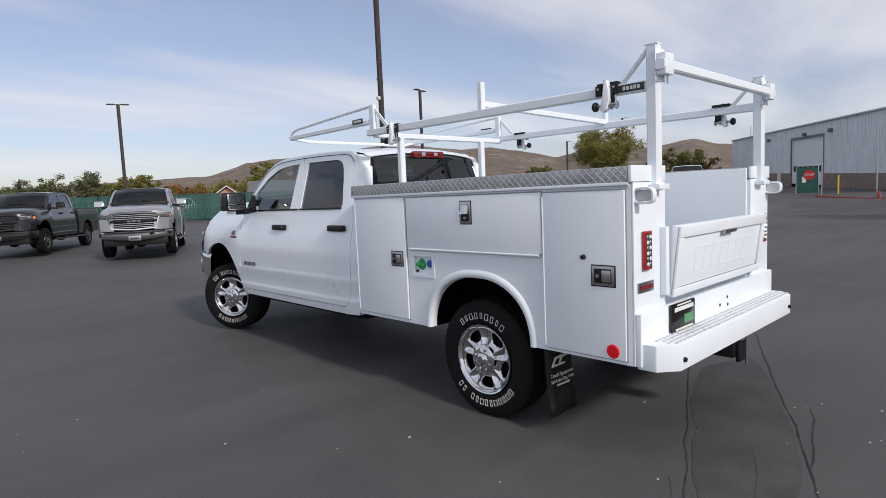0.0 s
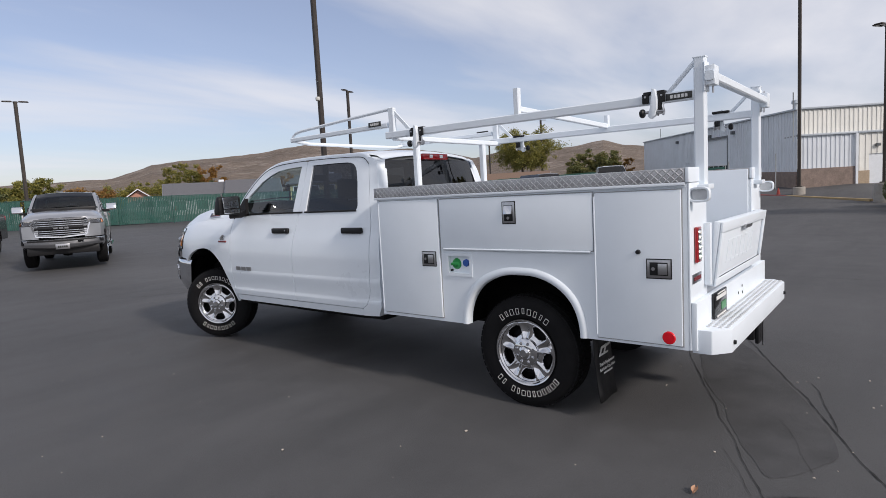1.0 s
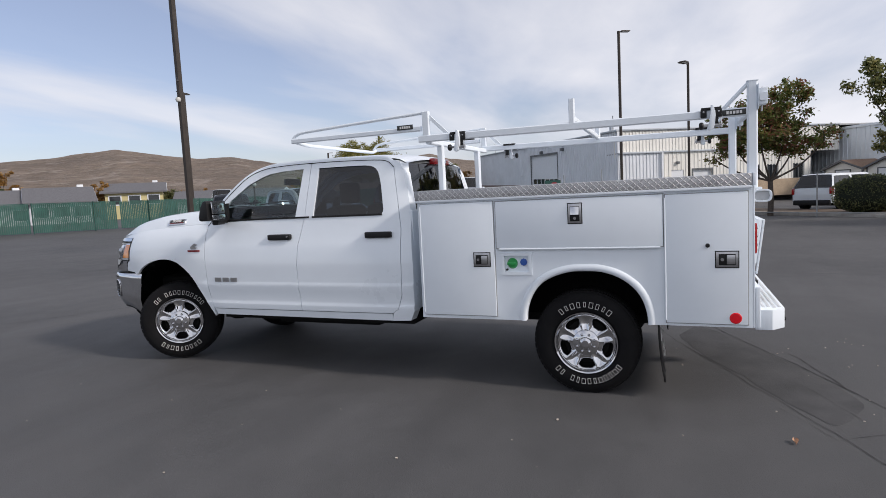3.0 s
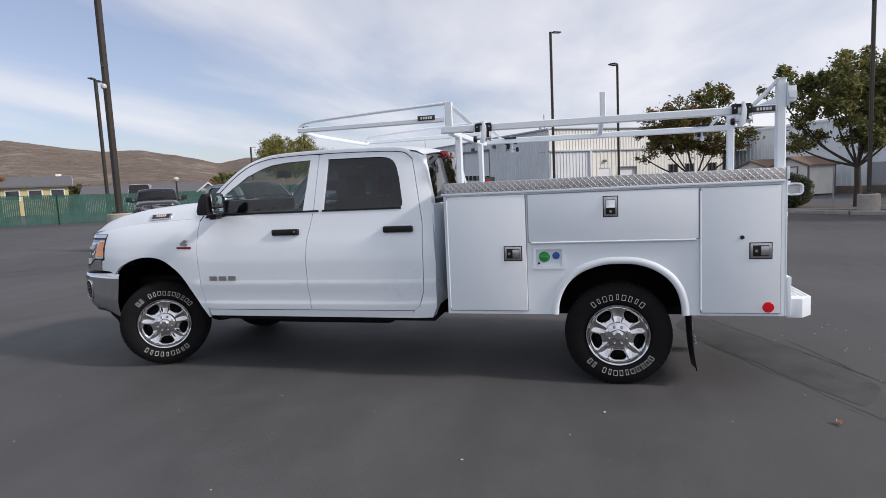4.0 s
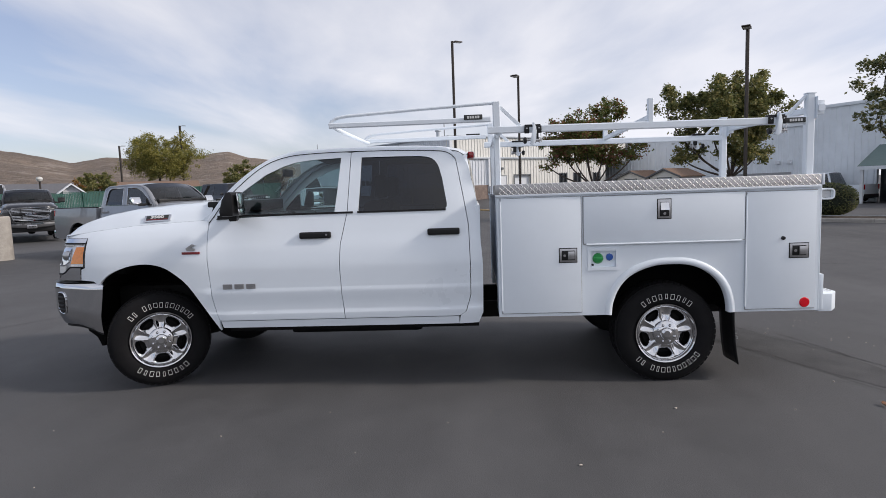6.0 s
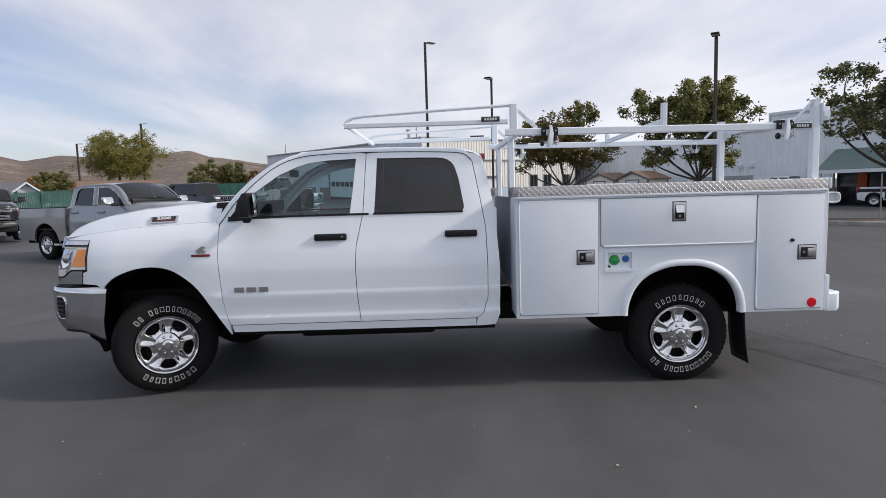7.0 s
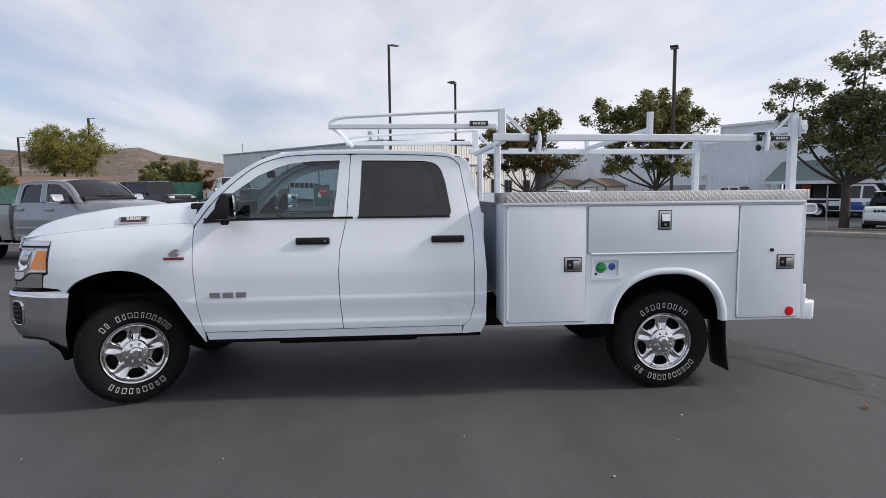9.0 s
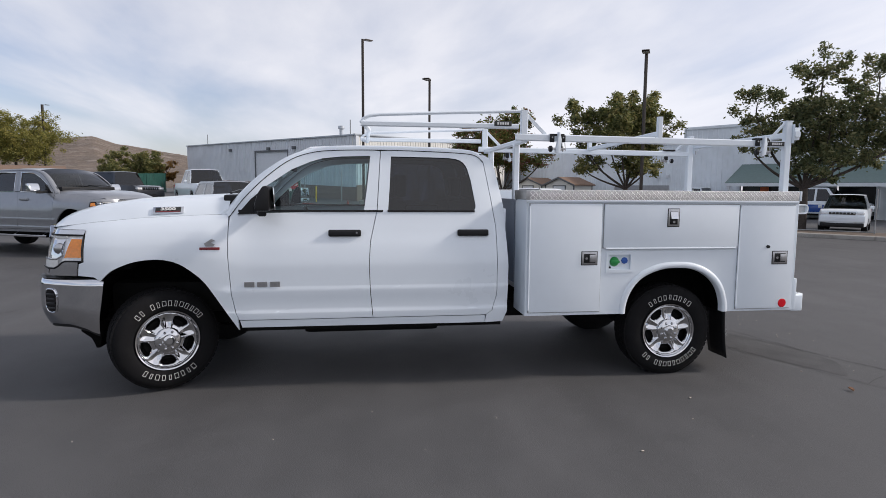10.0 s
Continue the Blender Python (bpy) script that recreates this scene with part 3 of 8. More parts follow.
        part("lamp_brow", grid_surface(bmesh.new(), lambda u, v: (lambda p: (p[0], p[1] - 0.012 * v, lamp_top + 0.008 + (1.302 - lamp_top - 0.008) * v))(lens(u, 1.0, 0.004 - 0.012 * v)), 16, 3), trim if not parked else paint, lamp, "bright trim over the lamp")

        def tusk(u, v):
            q = 0.06 + 0.94 * u
            z = low(q) - 0.007 - (low(q) - 0.007 - (pad_z + 0.018)) * v
            p = lens(q, 0.0, 0.006)
            if q < 0.5:
                y = p[1] + 0.010 * v
                return (s * (side_w(min(y, 5.06), z) + 0.004), y, z)
            return (p[0], p[1] + 0.010 * v, z)
        part("lower_lamp_trim", grid_surface(bmesh.new(), tusk, 18, 6), trim if not parked else paint, lamp)
        # black valance behind the bumper end
        bm = bmesh.new()
        prism(bm, [(4.72, 0.50), (4.745, 0.365), (4.775, 0.365), (4.80, 0.45), (4.88, 0.50), (4.88, 0.54), (4.74, 0.54)], "x", s * 0.62, s * 0.852, 0.006)
        part("air_dam", bm, LINER, root)
    # bumper in one wrap from wheel arch to wheel arch
    plan = smooth_line([(0.925, 4.665, 0), (0.935, 4.80, 0), (0.920, 4.95, 0), (0.875, 5.09, 0), (0.775, 5.195, 0), (0.40, 5.305, 0), (0, 5.33, 0)], 6)
    plan = plan + [(-x, y, z) for x, y, z in plan[:-1][::-1]]

    def bumper(u, v, out=0.0):
        p = along(plan, u)
        edge = min(u, 1 - u)
        foot = foot_z + 0.085 * ease(0.0, 0.20, edge) - 0.05 * ease(0.3, 0.5, edge)
        z = foot + (pad_z - foot) * v
        back = 0.075 * (1 - v) ** 1.3 * max(0.0, 1 - edge / 0.10)
        tuck = 0.055 * (max(0.0, 0.40 - v) / 0.40) ** 1.5 + 0.022 * max(0.0, v - 0.90) / 0.1 - out
        c = Vector((p.x, p.y - 4.55, 0)).normalized()
        return tuple(Vector((p.x, p.y + back, z)) - c * tuck)
    part("bumper", grid_surface(bmesh.new(), bumper, 76, 18), trim, root, "wrapped front bumper", 60)
    part("bumper_lip", grid_surface(bmesh.new(), lambda u, v: (lambda p: (p[0] * 0.985, p[1] - 0.01, p[2] + 0.006 - 0.032 * v))(bumper(0.03 + 0.94 * u, 0.0)), 40, 2), BLACK, root)
    for s0, s1 in ((0.205, 0.262), (0.795, 0.738)):
        if parked:
            continue
        vent = part("fog_vent", grid_surface(bmesh.new(), lambda u, v: bumper(s0 + (s1 - s0) * (0.5 + (u - 0.5) * (1 - 0.5 * abs(2 * v - 1) ** 4)), 0.30 + 0.44 * v, 0.004), 6, 10), GLOSSBLACK, root, "black fog lamp vent")
        for i in range(4):
            part("fog_vent_slat", tube(bmesh.new(), [bumper(s0 + (s1 - s0) * k, 0.37 + i * 0.095, 0.008) for k in (0.12, 0.4, 0.65, 0.9)], 0.010, 0.012), DARKTRIM, vent)
        ring = [bumper(s0 + (s1 - s0) * (0.5 + 0.55 * math.copysign(abs(math.cos(a)) ** 0.6, math.cos(a))), 0.52 + 0.25 * math.copysign(abs(math.sin(a)) ** 0.8, math.sin(a)), 0.005) for a in [2 * math.pi * i / 24 for i in range(25)]]
        part("fog_vent_frame", tube(bmesh.new(), ring, 0.012, 0.012, 8, caps=False), trim, vent)
    part("bumper_top_pad", grid_surface(bmesh.new(), lambda u, v: (lambda p: (p.x * (1 - 0.16 * v), p.y - 0.20 * v * max(0.0, 1 - abs(p.x) / 1.3), pad_z - 0.001 + 0.006 * v))(along(plan, 0.01 + 0.98 * u)), 40, 3), BLACK, root)
    if parked:
        part("bumper_intake", grid_surface(bmesh.new(), lambda u, v: bumper(0.34 + 0.32 * u, 0.70 + 0.22 * v, 0.012), 16, 3), BLACK, root)
        for s in (-1, 1):
            part("fog_recess", grid_surface(bmesh.new(), lambda u, v: bumper((0.5 - s * (0.205 + 0.09 * u)), 0.28 + 0.34 * v, 0.012), 6, 4), BLACK, root)
    else:
        for x0, x1, yf in ((-0.50, -0.18, 5.292), (-0.15, 0.15, 5.333), (0.18, 0.50, 5.292)):
            part("bumper_intake", boxed(x0, x1, 5.20, yf, 0.60, 0.70, 0.02), BLACK, root)
    # grille
    lo, hi = (0.955, 1.30) if not parked else (0.80, 1.265)
    zg = lambda k: lo + (hi - lo) * k
    fwd = 0.085 if parked else 0.0
    part("grille_backing", boxed(-0.62 + fwd, 0.62 - fwd, 5.02, 5.15 + fwd, lo, hi, 0.03), GLOSSBLACK, root)
    bm = bmesh.new()
    tube(bm, [(-0.64, 5.15, zg(0.77)), (-0.56, 5.18, zg(1.0)), (0.0, 5.21, zg(1.03)), (0.56, 5.18, zg(1.0)), (0.64, 5.15, zg(0.77)), (0.55, 5.17, zg(0.1)), (0.0, 5.205, zg(0.02)), (-0.55, 5.17, zg(0.1)), (-0.64, 5.15, zg(0.77))], 0.045, 0.03, caps=False, up=(0, 1, 0))
    bmesh.ops.translate(bm, vec=(0, fwd, 0), verts=bm.verts)
    part("grille_frame", bm, trim, root)
    part("engine_bay", boxed(-0.42, 0.42, 3.72, 4.98, 0.58, 1.28, 0.03), LINER, root)
    for k in ((0.19, 0.35, 0.68, 0.84) if not parked else (0.16, 0.27, 0.38, 0.66, 0.77, 0.88)):
        w = 0.56 + 0.05 * k
        part("grille_bar", boxed(-w, w, 5.155 + fwd, 5.182 + fwd, zg(k) - 0.010, zg(k) + 0.010, 0.006), trim, root)
    part("grille_bar", boxed(-0.58, 0.58, 5.15 + fwd, 5.18 + fwd, zg(0.45), zg(0.60), 0.012), GLOSSBLACK, root)
    bars_on(root, "grille_lettering", (-0.18, 5.182 + fwd, zg(0.525)), 0.36, 0.045, 3, CHROME, "y", 1)
    plate_z = pad_z - (0.13 if not parked else 0.20)
    part("number_plate", boxed(-0.155, 0.155, 5.325, 5.345, plate_z - 0.065, plate_z + 0.065, 0.006), LETTER if not parked else STEEL, root, "plain front plate")
    bars_on(root, "plate_bars", (-0.11, 5.347, plate_z), 0.22, 0.05, 5, TAGMAT, "y", 1)


def body_sides(root, paint, s, trim, badges, bright=False):
    """Front wing, doors, sill and rear cab corner on one side; s is -1 on the left."""
    g = 0.0028
    seam = [(y + g, z) for y, z in SEAM_F]
    top = [(3.735 + g, 1.418)] + [(3.735 + (5.06 - 3.735) * i / 14, hood_seam_z(3.735 + (5.06 - 3.735) * i / 14) - 0.0015) for i in range(1, 15)]
    front = [(5.06, 1.303), (4.80, 1.303), (4.792, 1.255), (4.792, 1.06), (4.83, 1.045), (4.84, 0.955), (4.72, 0.945)]
    bottom = ARCH_F
    outer = [(3.735 + g, 1.40)] + top + front + bottom + [(3.668, 0.585)] + seam[::-1][:-1]
    fender = polish(part("front_fender", panel_mesh(outer, [], side_w, s, 0.03, (0.05, 0.04)), paint, root, smooth=50), side_w, s)
    line = [(s * (side_w(y, hood_seam_z(y)) - 0.016), y, hood_seam_z(y) - 0.012) for y in [3.74 + 0.09 * i for i in range(14)]]
    part("hood_channel", tube(bmesh.new(), line, 0.024, 0.012), paint, fender)
    bm = bmesh.new()
    for depth, r, a0, a1 in ((0.835, 0.655, 5, 47), (0.936, 0.668, 45, 102), (0.936, 0.625, 98, 176)):
        lathe(bm, [(r, 0.0), (r - 0.02, -s * 0.30), (r - 0.02, -s * 0.50)], (s * depth, 4.20, 0.47), "x", 20, radians(a0), radians(a1))
    # added black boxes that stop light leaking through the gaps above the arch
    box(bm, s * 0.30, s * 0.85, 3.70, 4.78, 1.06, 1.20)
    box(bm, s * 0.80, s * 0.924, 4.46, 4.79, 1.00, 1.07)
    box(bm, s * 0.80, s * 0.912, 4.66, 4.79, 0.945, 1.01)
    part("wheel_liner", bm, LINER, fender)
    doors = []
    for name, a, top_line, b, win in (("front_door", SEAM_F, DOOR_TOP_F, SEAM_M, WIN_F), ("rear_door", SEAM_M, DOOR_TOP_R, SEAM_R, WIN_R)):
        fr = [(y - g, z) for y, z in a]
        bk = [(y + g, z) for y, z in b]
        loop = top_line[1:-1] + bk + fr[::-1]
        door = polish(part(name, panel_mesh(loop, [win], side_w, s, 0.03, extra=PRESSED), paint, root, smooth=50), side_w, s)
        glassy = part("window", panel_mesh(win, [], lambda y, z: side_w(y, z) - 0.014, s, 0.0, (0.2, 0.1)), (MIDGLASS if bright else SIDEGLASS) if name == "front_door" else DARKGLASS, door, "tinted side window", 60)
        glassy.visible_shadow = False
        # weather strip under the window
        lo = [p for p in win if p[1] < 1.50]
        y0, y1 = min(p[0] for p in win) + (0.010 if name == "rear_door" else -0.100), max(p[0] for p in win) + 0.005
        bm = bmesh.new()
        tube(bm, [(s * (side_w(y, 1.452) - 0.001), y, 1.452) for y in (y0, (y0 + y1) / 2, y1)], 0.022, 0.016)
        part("belt_strip", bm, BLACK, door)
        hy = 2.692 if name == "front_door" else 1.636
        bm = bmesh.new()
        x0 = side_w(hy + 0.13, 1.275)
        box(bm, s * (x0 - 0.004), s * (x0 + 0.034), hy, hy + 0.262, 1.248, 1.302, 0.014, 3)
        part("door_handle", bm, paint if bright else BLACK, door, "painted door handle" if bright else "black door handle")
        if name == "front_door":
            part("lock", lathe(bmesh.new(), [(0, s * 0.037), (0.009, s * 0.037), (0.011, s * 0.03)], (s * x0, hy + 0.035, 1.278), "x", 12), CHROME, door)
        if bright:
            ring = [(s * (side_w(y, z) + 0.003), y, z) for y, z in win]
            part("window_trim", tube(bmesh.new(), ring + ring[:1], 0.012, 0.022, caps=False, up=(1, 0, 0)), CHROME, door, "bright window surround")
        doors.append(door)
    gap = [(s * (side_w(y, z) + 0.0005), y + 0.002, z + 0.003) for y, z in DOOR_TOP_F + DOOR_TOP_R[1:]]
    part("door_gap", tube(bmesh.new(), gap, 0.007, 0.007, 6), BLACK, root)
    # A pillar, roof rail and rear corner
    d = [(s * side_w(y, z), y, z) for y, z in DOOR_TOP_F[::1] + DOOR_TOP_R[1:]]
    def rail(u, v):
        p = along(d, u)
        inn = 0.085 - 0.030 * ease(0.3, 0.55, u)
        q = Vector((p.x - s * inn, p.y + 0.062 * (1 - ease(0.15, 0.42, u)), p.z + 0.030 + 0.008 * ease(0.1, 0.4, u)))
        o = p.lerp(q, v)
        bulge = 0.016 * math.sin(math.pi * v)
        return tuple(o + Vector((s * bulge, 0, bulge)))
    part("roof_rail", grid_surface(bmesh.new(), rail, 40, 5), paint, root, smooth=60)
    corner = [(y - g, z) for y, z in SEAM_R] + [(1.66, 0.515), (1.50, 0.515), (1.462, 0.60), (1.454, 0.99), (1.488, 1.497), (1.553, 1.80), (1.60, 1.90), (1.65, 1.925), (1.72, 1.925)]
    polish(part("cab_corner", panel_mesh(corner, [], side_w, s, 0.12, (0.05, 0.05), PRESSED), paint, root, smooth=50), side_w, s)
    sill = [(3.655, 0.578), (3.64, 0.52), (1.66, 0.515), (1.66, 0.578)]
    part("sill", panel_mesh(sill, [], lambda y, z: side_w(y, z) - 0.006, s, 0.10, (0.2, 0.03)), paint, root)
    # tow mirror
    mir = empty("door_mirror")
    mir.parent = root
    bm = bmesh.new()
    prism(bm, [(3.362, 1.462), (3.362, 1.635), (3.380, 1.652), (3.410, 1.648), (3.448, 1.590), (3.474, 1.500), (3.468, 1.462)], "x", s * 1.005, s * 1.255, 0.018)
    part("mirror_shell", bm, CHROME if bright else BLACK, mir, "chrome mirror shell" if bright else "black tow mirror shell")
    aim = Matrix.Translation((s * 1.130, 3.358 if s < 0 else 3.342, 1.557)) @ Matrix.Rotation(radians(10 if s < 0 else -24), 4, "Z") @ Matrix.Rotation(radians(-3), 4, "X")
    part("mirror_glass", boxed(-0.098, 0.098, -0.016, -0.008, -0.030, 0.080, 0.003, m=aim), MIRROR, mir)
    part("wide_mirror_glass", boxed(-0.098, 0.098, -0.016, -0.008, -0.083, -0.040, 0.003, m=aim), MIRROR, mir)
    bm = bmesh.new()
    tube(bm, [(s * 0.86, 3.52, 1.475), (s * 0.96, 3.47, 1.448), (s * 1.08, 3.44, 1.447)], 0.06, 0.060)
    prism(bm, [(3.665, 1.425), (3.56, 1.545), (3.47, 1.62), (3.47, 1.43)], "x", s * 0.845, s * 0.885)
    part("mirror_arm", bm, BLACK, mir)
    if badges:
        bars_on(root, "door_lettering", (s * 0.968, 3.325, 0.872), 0.295, 0.042, 3, STEEL, "x", s)
        bm = bmesh.new()
        box(bm, s * 0.955, s * 0.968, 3.79, 3.94, 1.150, 1.170, 0.003)
        part("fender_badge", bm, REDTRIM, root, "small red badge strip")
        bm = bmesh.new()
        prism(bm, [(3.835, 1.178), (3.895, 1.178), (3.905, 1.20), (3.85, 1.235), (3.825, 1.225), (3.855, 1.205), (3.825, 1.195)], "x", s * 0.945, s * 0.966)
        part("fender_emblem", bm, STEEL, root)
        badge = empty("hood_badge")
        badge.parent = root
        tilt = Matrix.Translation((s * 0.806, 4.205, 1.452)) @ Matrix.Rotation(radians(-s * 34), 4, "Y") @ Matrix.Rotation(radians(s * 2), 4, "X")
        part("badge_plate", boxed(-0.008, 0.008, -0.116, 0.116, -0.030, 0.030, 0.006, m=tilt), CHROME, badge)
        part("badge_field", boxed(0.006 * s, 0.0115 * s, -0.096, 0.096, -0.022, 0.022, 0.003, m=tilt), TAGMAT, badge)
        part("badge_strip", boxed(0.006 * s, 0.0125 * s, -0.090, 0.090, -0.021, -0.014, 0.001, m=tilt), REDTRIM, badge)
        fc = bpy.data.curves.new("badge_number", "FONT")
        fc.body, fc.size, fc.extrude, fc.align_x, fc.align_y = "3500", 0.036, 0.002, "CENTER", "CENTER"
        fo = new("badge_number", fc)
        fo.parent = badge
        turn = Matrix.Rotation(radians(90), 4, "X")
        fo.matrix_local = tilt @ Matrix.Translation((s * 0.0135, 0, 0.004)) @ Matrix.Rotation(radians(-90 if s < 0 else 90), 4, "Z") @ turn @ Matrix.Scale(1.6, 4, (1, 0, 0))
        fc.offset = 0.0012
        fc.materials.append(LETTER)


def cabin(root, paint, badges):
    """Roof, glass and what can be seen inside."""
    left = [(-side_w(y, z) + 0.06, y, z + 0.03) for y, z in DOOR_TOP_F + DOOR_TOP_R[1:]]
    ws_line = [(-0.800, 3.735, 1.52), (-0.770, 3.545, 1.69), (-0.73, 3.315, 1.86), (-0.695, 3.09, 1.965)]
    ws = cab_loft(lambda u: (along(ws_line, u), 0.085 - 0.035 * u, 0.012 + 0.033 * u))
    wsp = part("windscreen", grid_surface(bmesh.new(), ws, 12, 20), GLASS if badges else MIDGLASS, root, "clear curved windscreen", 60)
    wsp.visible_shadow = False
    roof_line = [(-0.695, 3.10, 1.962), (-0.695, 2.8, 1.980), (-0.695, 2.4, 1.984), (-0.695, 2.0, 1.976), (-0.69, 1.78, 1.962), (-0.675, 1.64, 1.935), (-0.655, 1.575, 1.895)]
    roof = cab_loft(lambda u: (along(roof_line, u), 0.05 * (1 - u) ** 3 - 0.03 * u ** 4, 0.045))
    part("roof", grid_surface(bmesh.new(), roof, 24, 24), paint, root, smooth=60)
    part("headliner", grid_surface(bmesh.new(), lambda u, v: tuple(Vector(roof(u, v)) - Vector((0, 0, 0.03))), 8, 8), LIGHTCABIN, root)
    back_line = [(-0.655, 1.575, 1.895), (-0.70, 1.545, 1.70), (-0.745, 1.515, 1.46)]
    bw = part("rear_window", grid_surface(bmesh.new(), cab_loft(lambda u: (along(back_line, u), -0.035, 0.0)), 6, 14), DARKGLASS, root, "dark rear window", 60)
    bm = bmesh.new()
    box(bm, -0.84, 0.84, 1.466, 1.506, 0.60, 1.475, 0.01)
    part("cab_back", bm, paint, root)
    for s in (-1, 1):
        def pil(u, v):
            p = along(back_line, u)
            y, z = p.y, p.z
            w = side_w(max(y, 1.5) + 0.05, z) - 0.01
            return (s * (abs(p.x) * (1 - v) + w * v), y - 0.012 + 0.03 * v, z)
        part("rear_pillar", grid_surface(bmesh.new(), pil, 6, 4), paint, root)
    bm = bmesh.new()
    box(bm, -0.19, 0.19, 1.50, 1.56, 1.895, 1.955, 0.014)
    bl = part("brake_light", bm, REDLENS, root, "red high brake light")
    for i in (-1, 1):
        part("cargo_lamp", boxed(i * 0.055, i * 0.10, 1.494, 1.50, 1.91, 1.942, 0.004), CLEARLENS, bl)
    bm = bmesh.new()
    box(bm, -0.84, 0.84, 3.25, 3.66, 1.10, 1.44, 0.08, 3)
    box(bm, -0.18, 0.18, 2.3, 3.3, 0.70, 1.08, 0.05)
    part("dashboard", bm, CABIN, root)
    part("cab_floor", boxed(-0.88, 0.88, 1.47, 3.66, 0.60, 0.66), CABIN, root)
    sw = part("steering_wheel", lathe(bmesh.new(), [(0.175 + 0.016 * math.cos(a), 0.016 * math.sin(a)) for a in [2 * math.pi * i / 8 for i in range(9)]], (0, 0, 0), "z", 28), CABIN, root)
    sw.matrix_local = pose(-0.38, 3.12, 1.30, 66, 0, 0)
    part("steering_hub", boxed(-0.43, -0.33, 3.10, 3.22, 1.24, 1.34, 0.03), CABIN, root)
    for sx, sy, wd in ((-0.40, 2.42, 0.27), (0.40, 2.42, 0.27), (-0.42, 1.80, 0.36), (0.42, 1.80, 0.36)):
        seat = empty("cab_seat")
        seat.parent = root
        part("seat_cushion", boxed(sx - wd, sx + wd, sy, sy + 0.52, 0.85, 1.0, 0.06, 3), SEAT, seat)
        bm = bmesh.new()
        prism(bm, [(sy - 0.02, 0.95), (sy + 0.14, 0.95), (sy + 0.04, 1.52), (sy - 0.07, 1.55), (sy - 0.12, 1.50)], "x", sx - wd * 0.95, sx + wd * 0.95, 0.025)
        part("seat_back", bm, SEAT, seat)
        part("head_rest", boxed(sx - 0.13, sx + 0.13, sy - 0.13, sy - 0.03, 1.56, 1.76, 0.035, 3), SEAT, seat)
    part("inner_mirror", boxed(-0.13, 0.13, 3.30, 3.33, 1.79, 1.86, 0.012), CABIN, root)


def chassis(root, y0, y1, rear=0.0):
    for s in (-1, 1):
        part("frame_rail", boxed(s * 0.40, s * 0.48, y0, y1, 0.46, 0.60, 0.01), UNDER, root)
    part("floor_pan", boxed(-0.85, 0.85, 1.50, 3.62, 0.47, 0.58), UNDER, root)
    for y in (rear, 4.19):
        bm = bmesh.new()
        lathe(bm, [(0.055, -0.72), (0.055, -0.14), (0.15, -0.10), (0.17, 0.0), (0.15, 0.10), (0.055, 0.14), (0.055, 0.72)], (0, y, 0.42), "x", 16)
        part("axle", bm, UNDER, root)
    bm = bmesh.new()
    box(bm, -0.55, -0.25, 2.0, 3.2, 0.36, 0.47, 0.05)
    tube(bm, [(0.35, 3.4, 0.40), (0.38, 1.6, 0.40), (0.62, 0.6, 0.48), (0.78, -0.5, 0.48)], 0.09, 0.09, 10)
    box(bm, -0.60, 0.60, 3.55, 4.75, 0.58, 0.85, 0.05)
    part("underbody", bm, UNDER, root)


def front_half(root, paint, trim, rim_mat, badges=True, letters=True, rear=0.0, bright=False):
    front_end(root, paint, trim, None if letters else SMOKELENS, 0.0 if letters else 0.075)
    if not letters:
        part("valance", boxed(-0.80, 0.80, 4.78, 5.12, 0.36, 0.565, 0.03), BLACK, root)
    for s in (-1, 1):
        body_sides(root, paint, s, trim, badges, bright)
        for y in (rear, 4.19):
            if letters and y > 2:  # the front wheels are turned to the left
                wheel(root, s * 0.887, 4.22, s, rim_mat, letters=1, hub=0.418, steer=30.0)
            else:
                wheel(root, s * (0.96 if letters else 0.955), y, s, rim_mat, letters=-1 if letters else 0, hub=0.400 if letters else None)
    cabin(root, paint, badges)


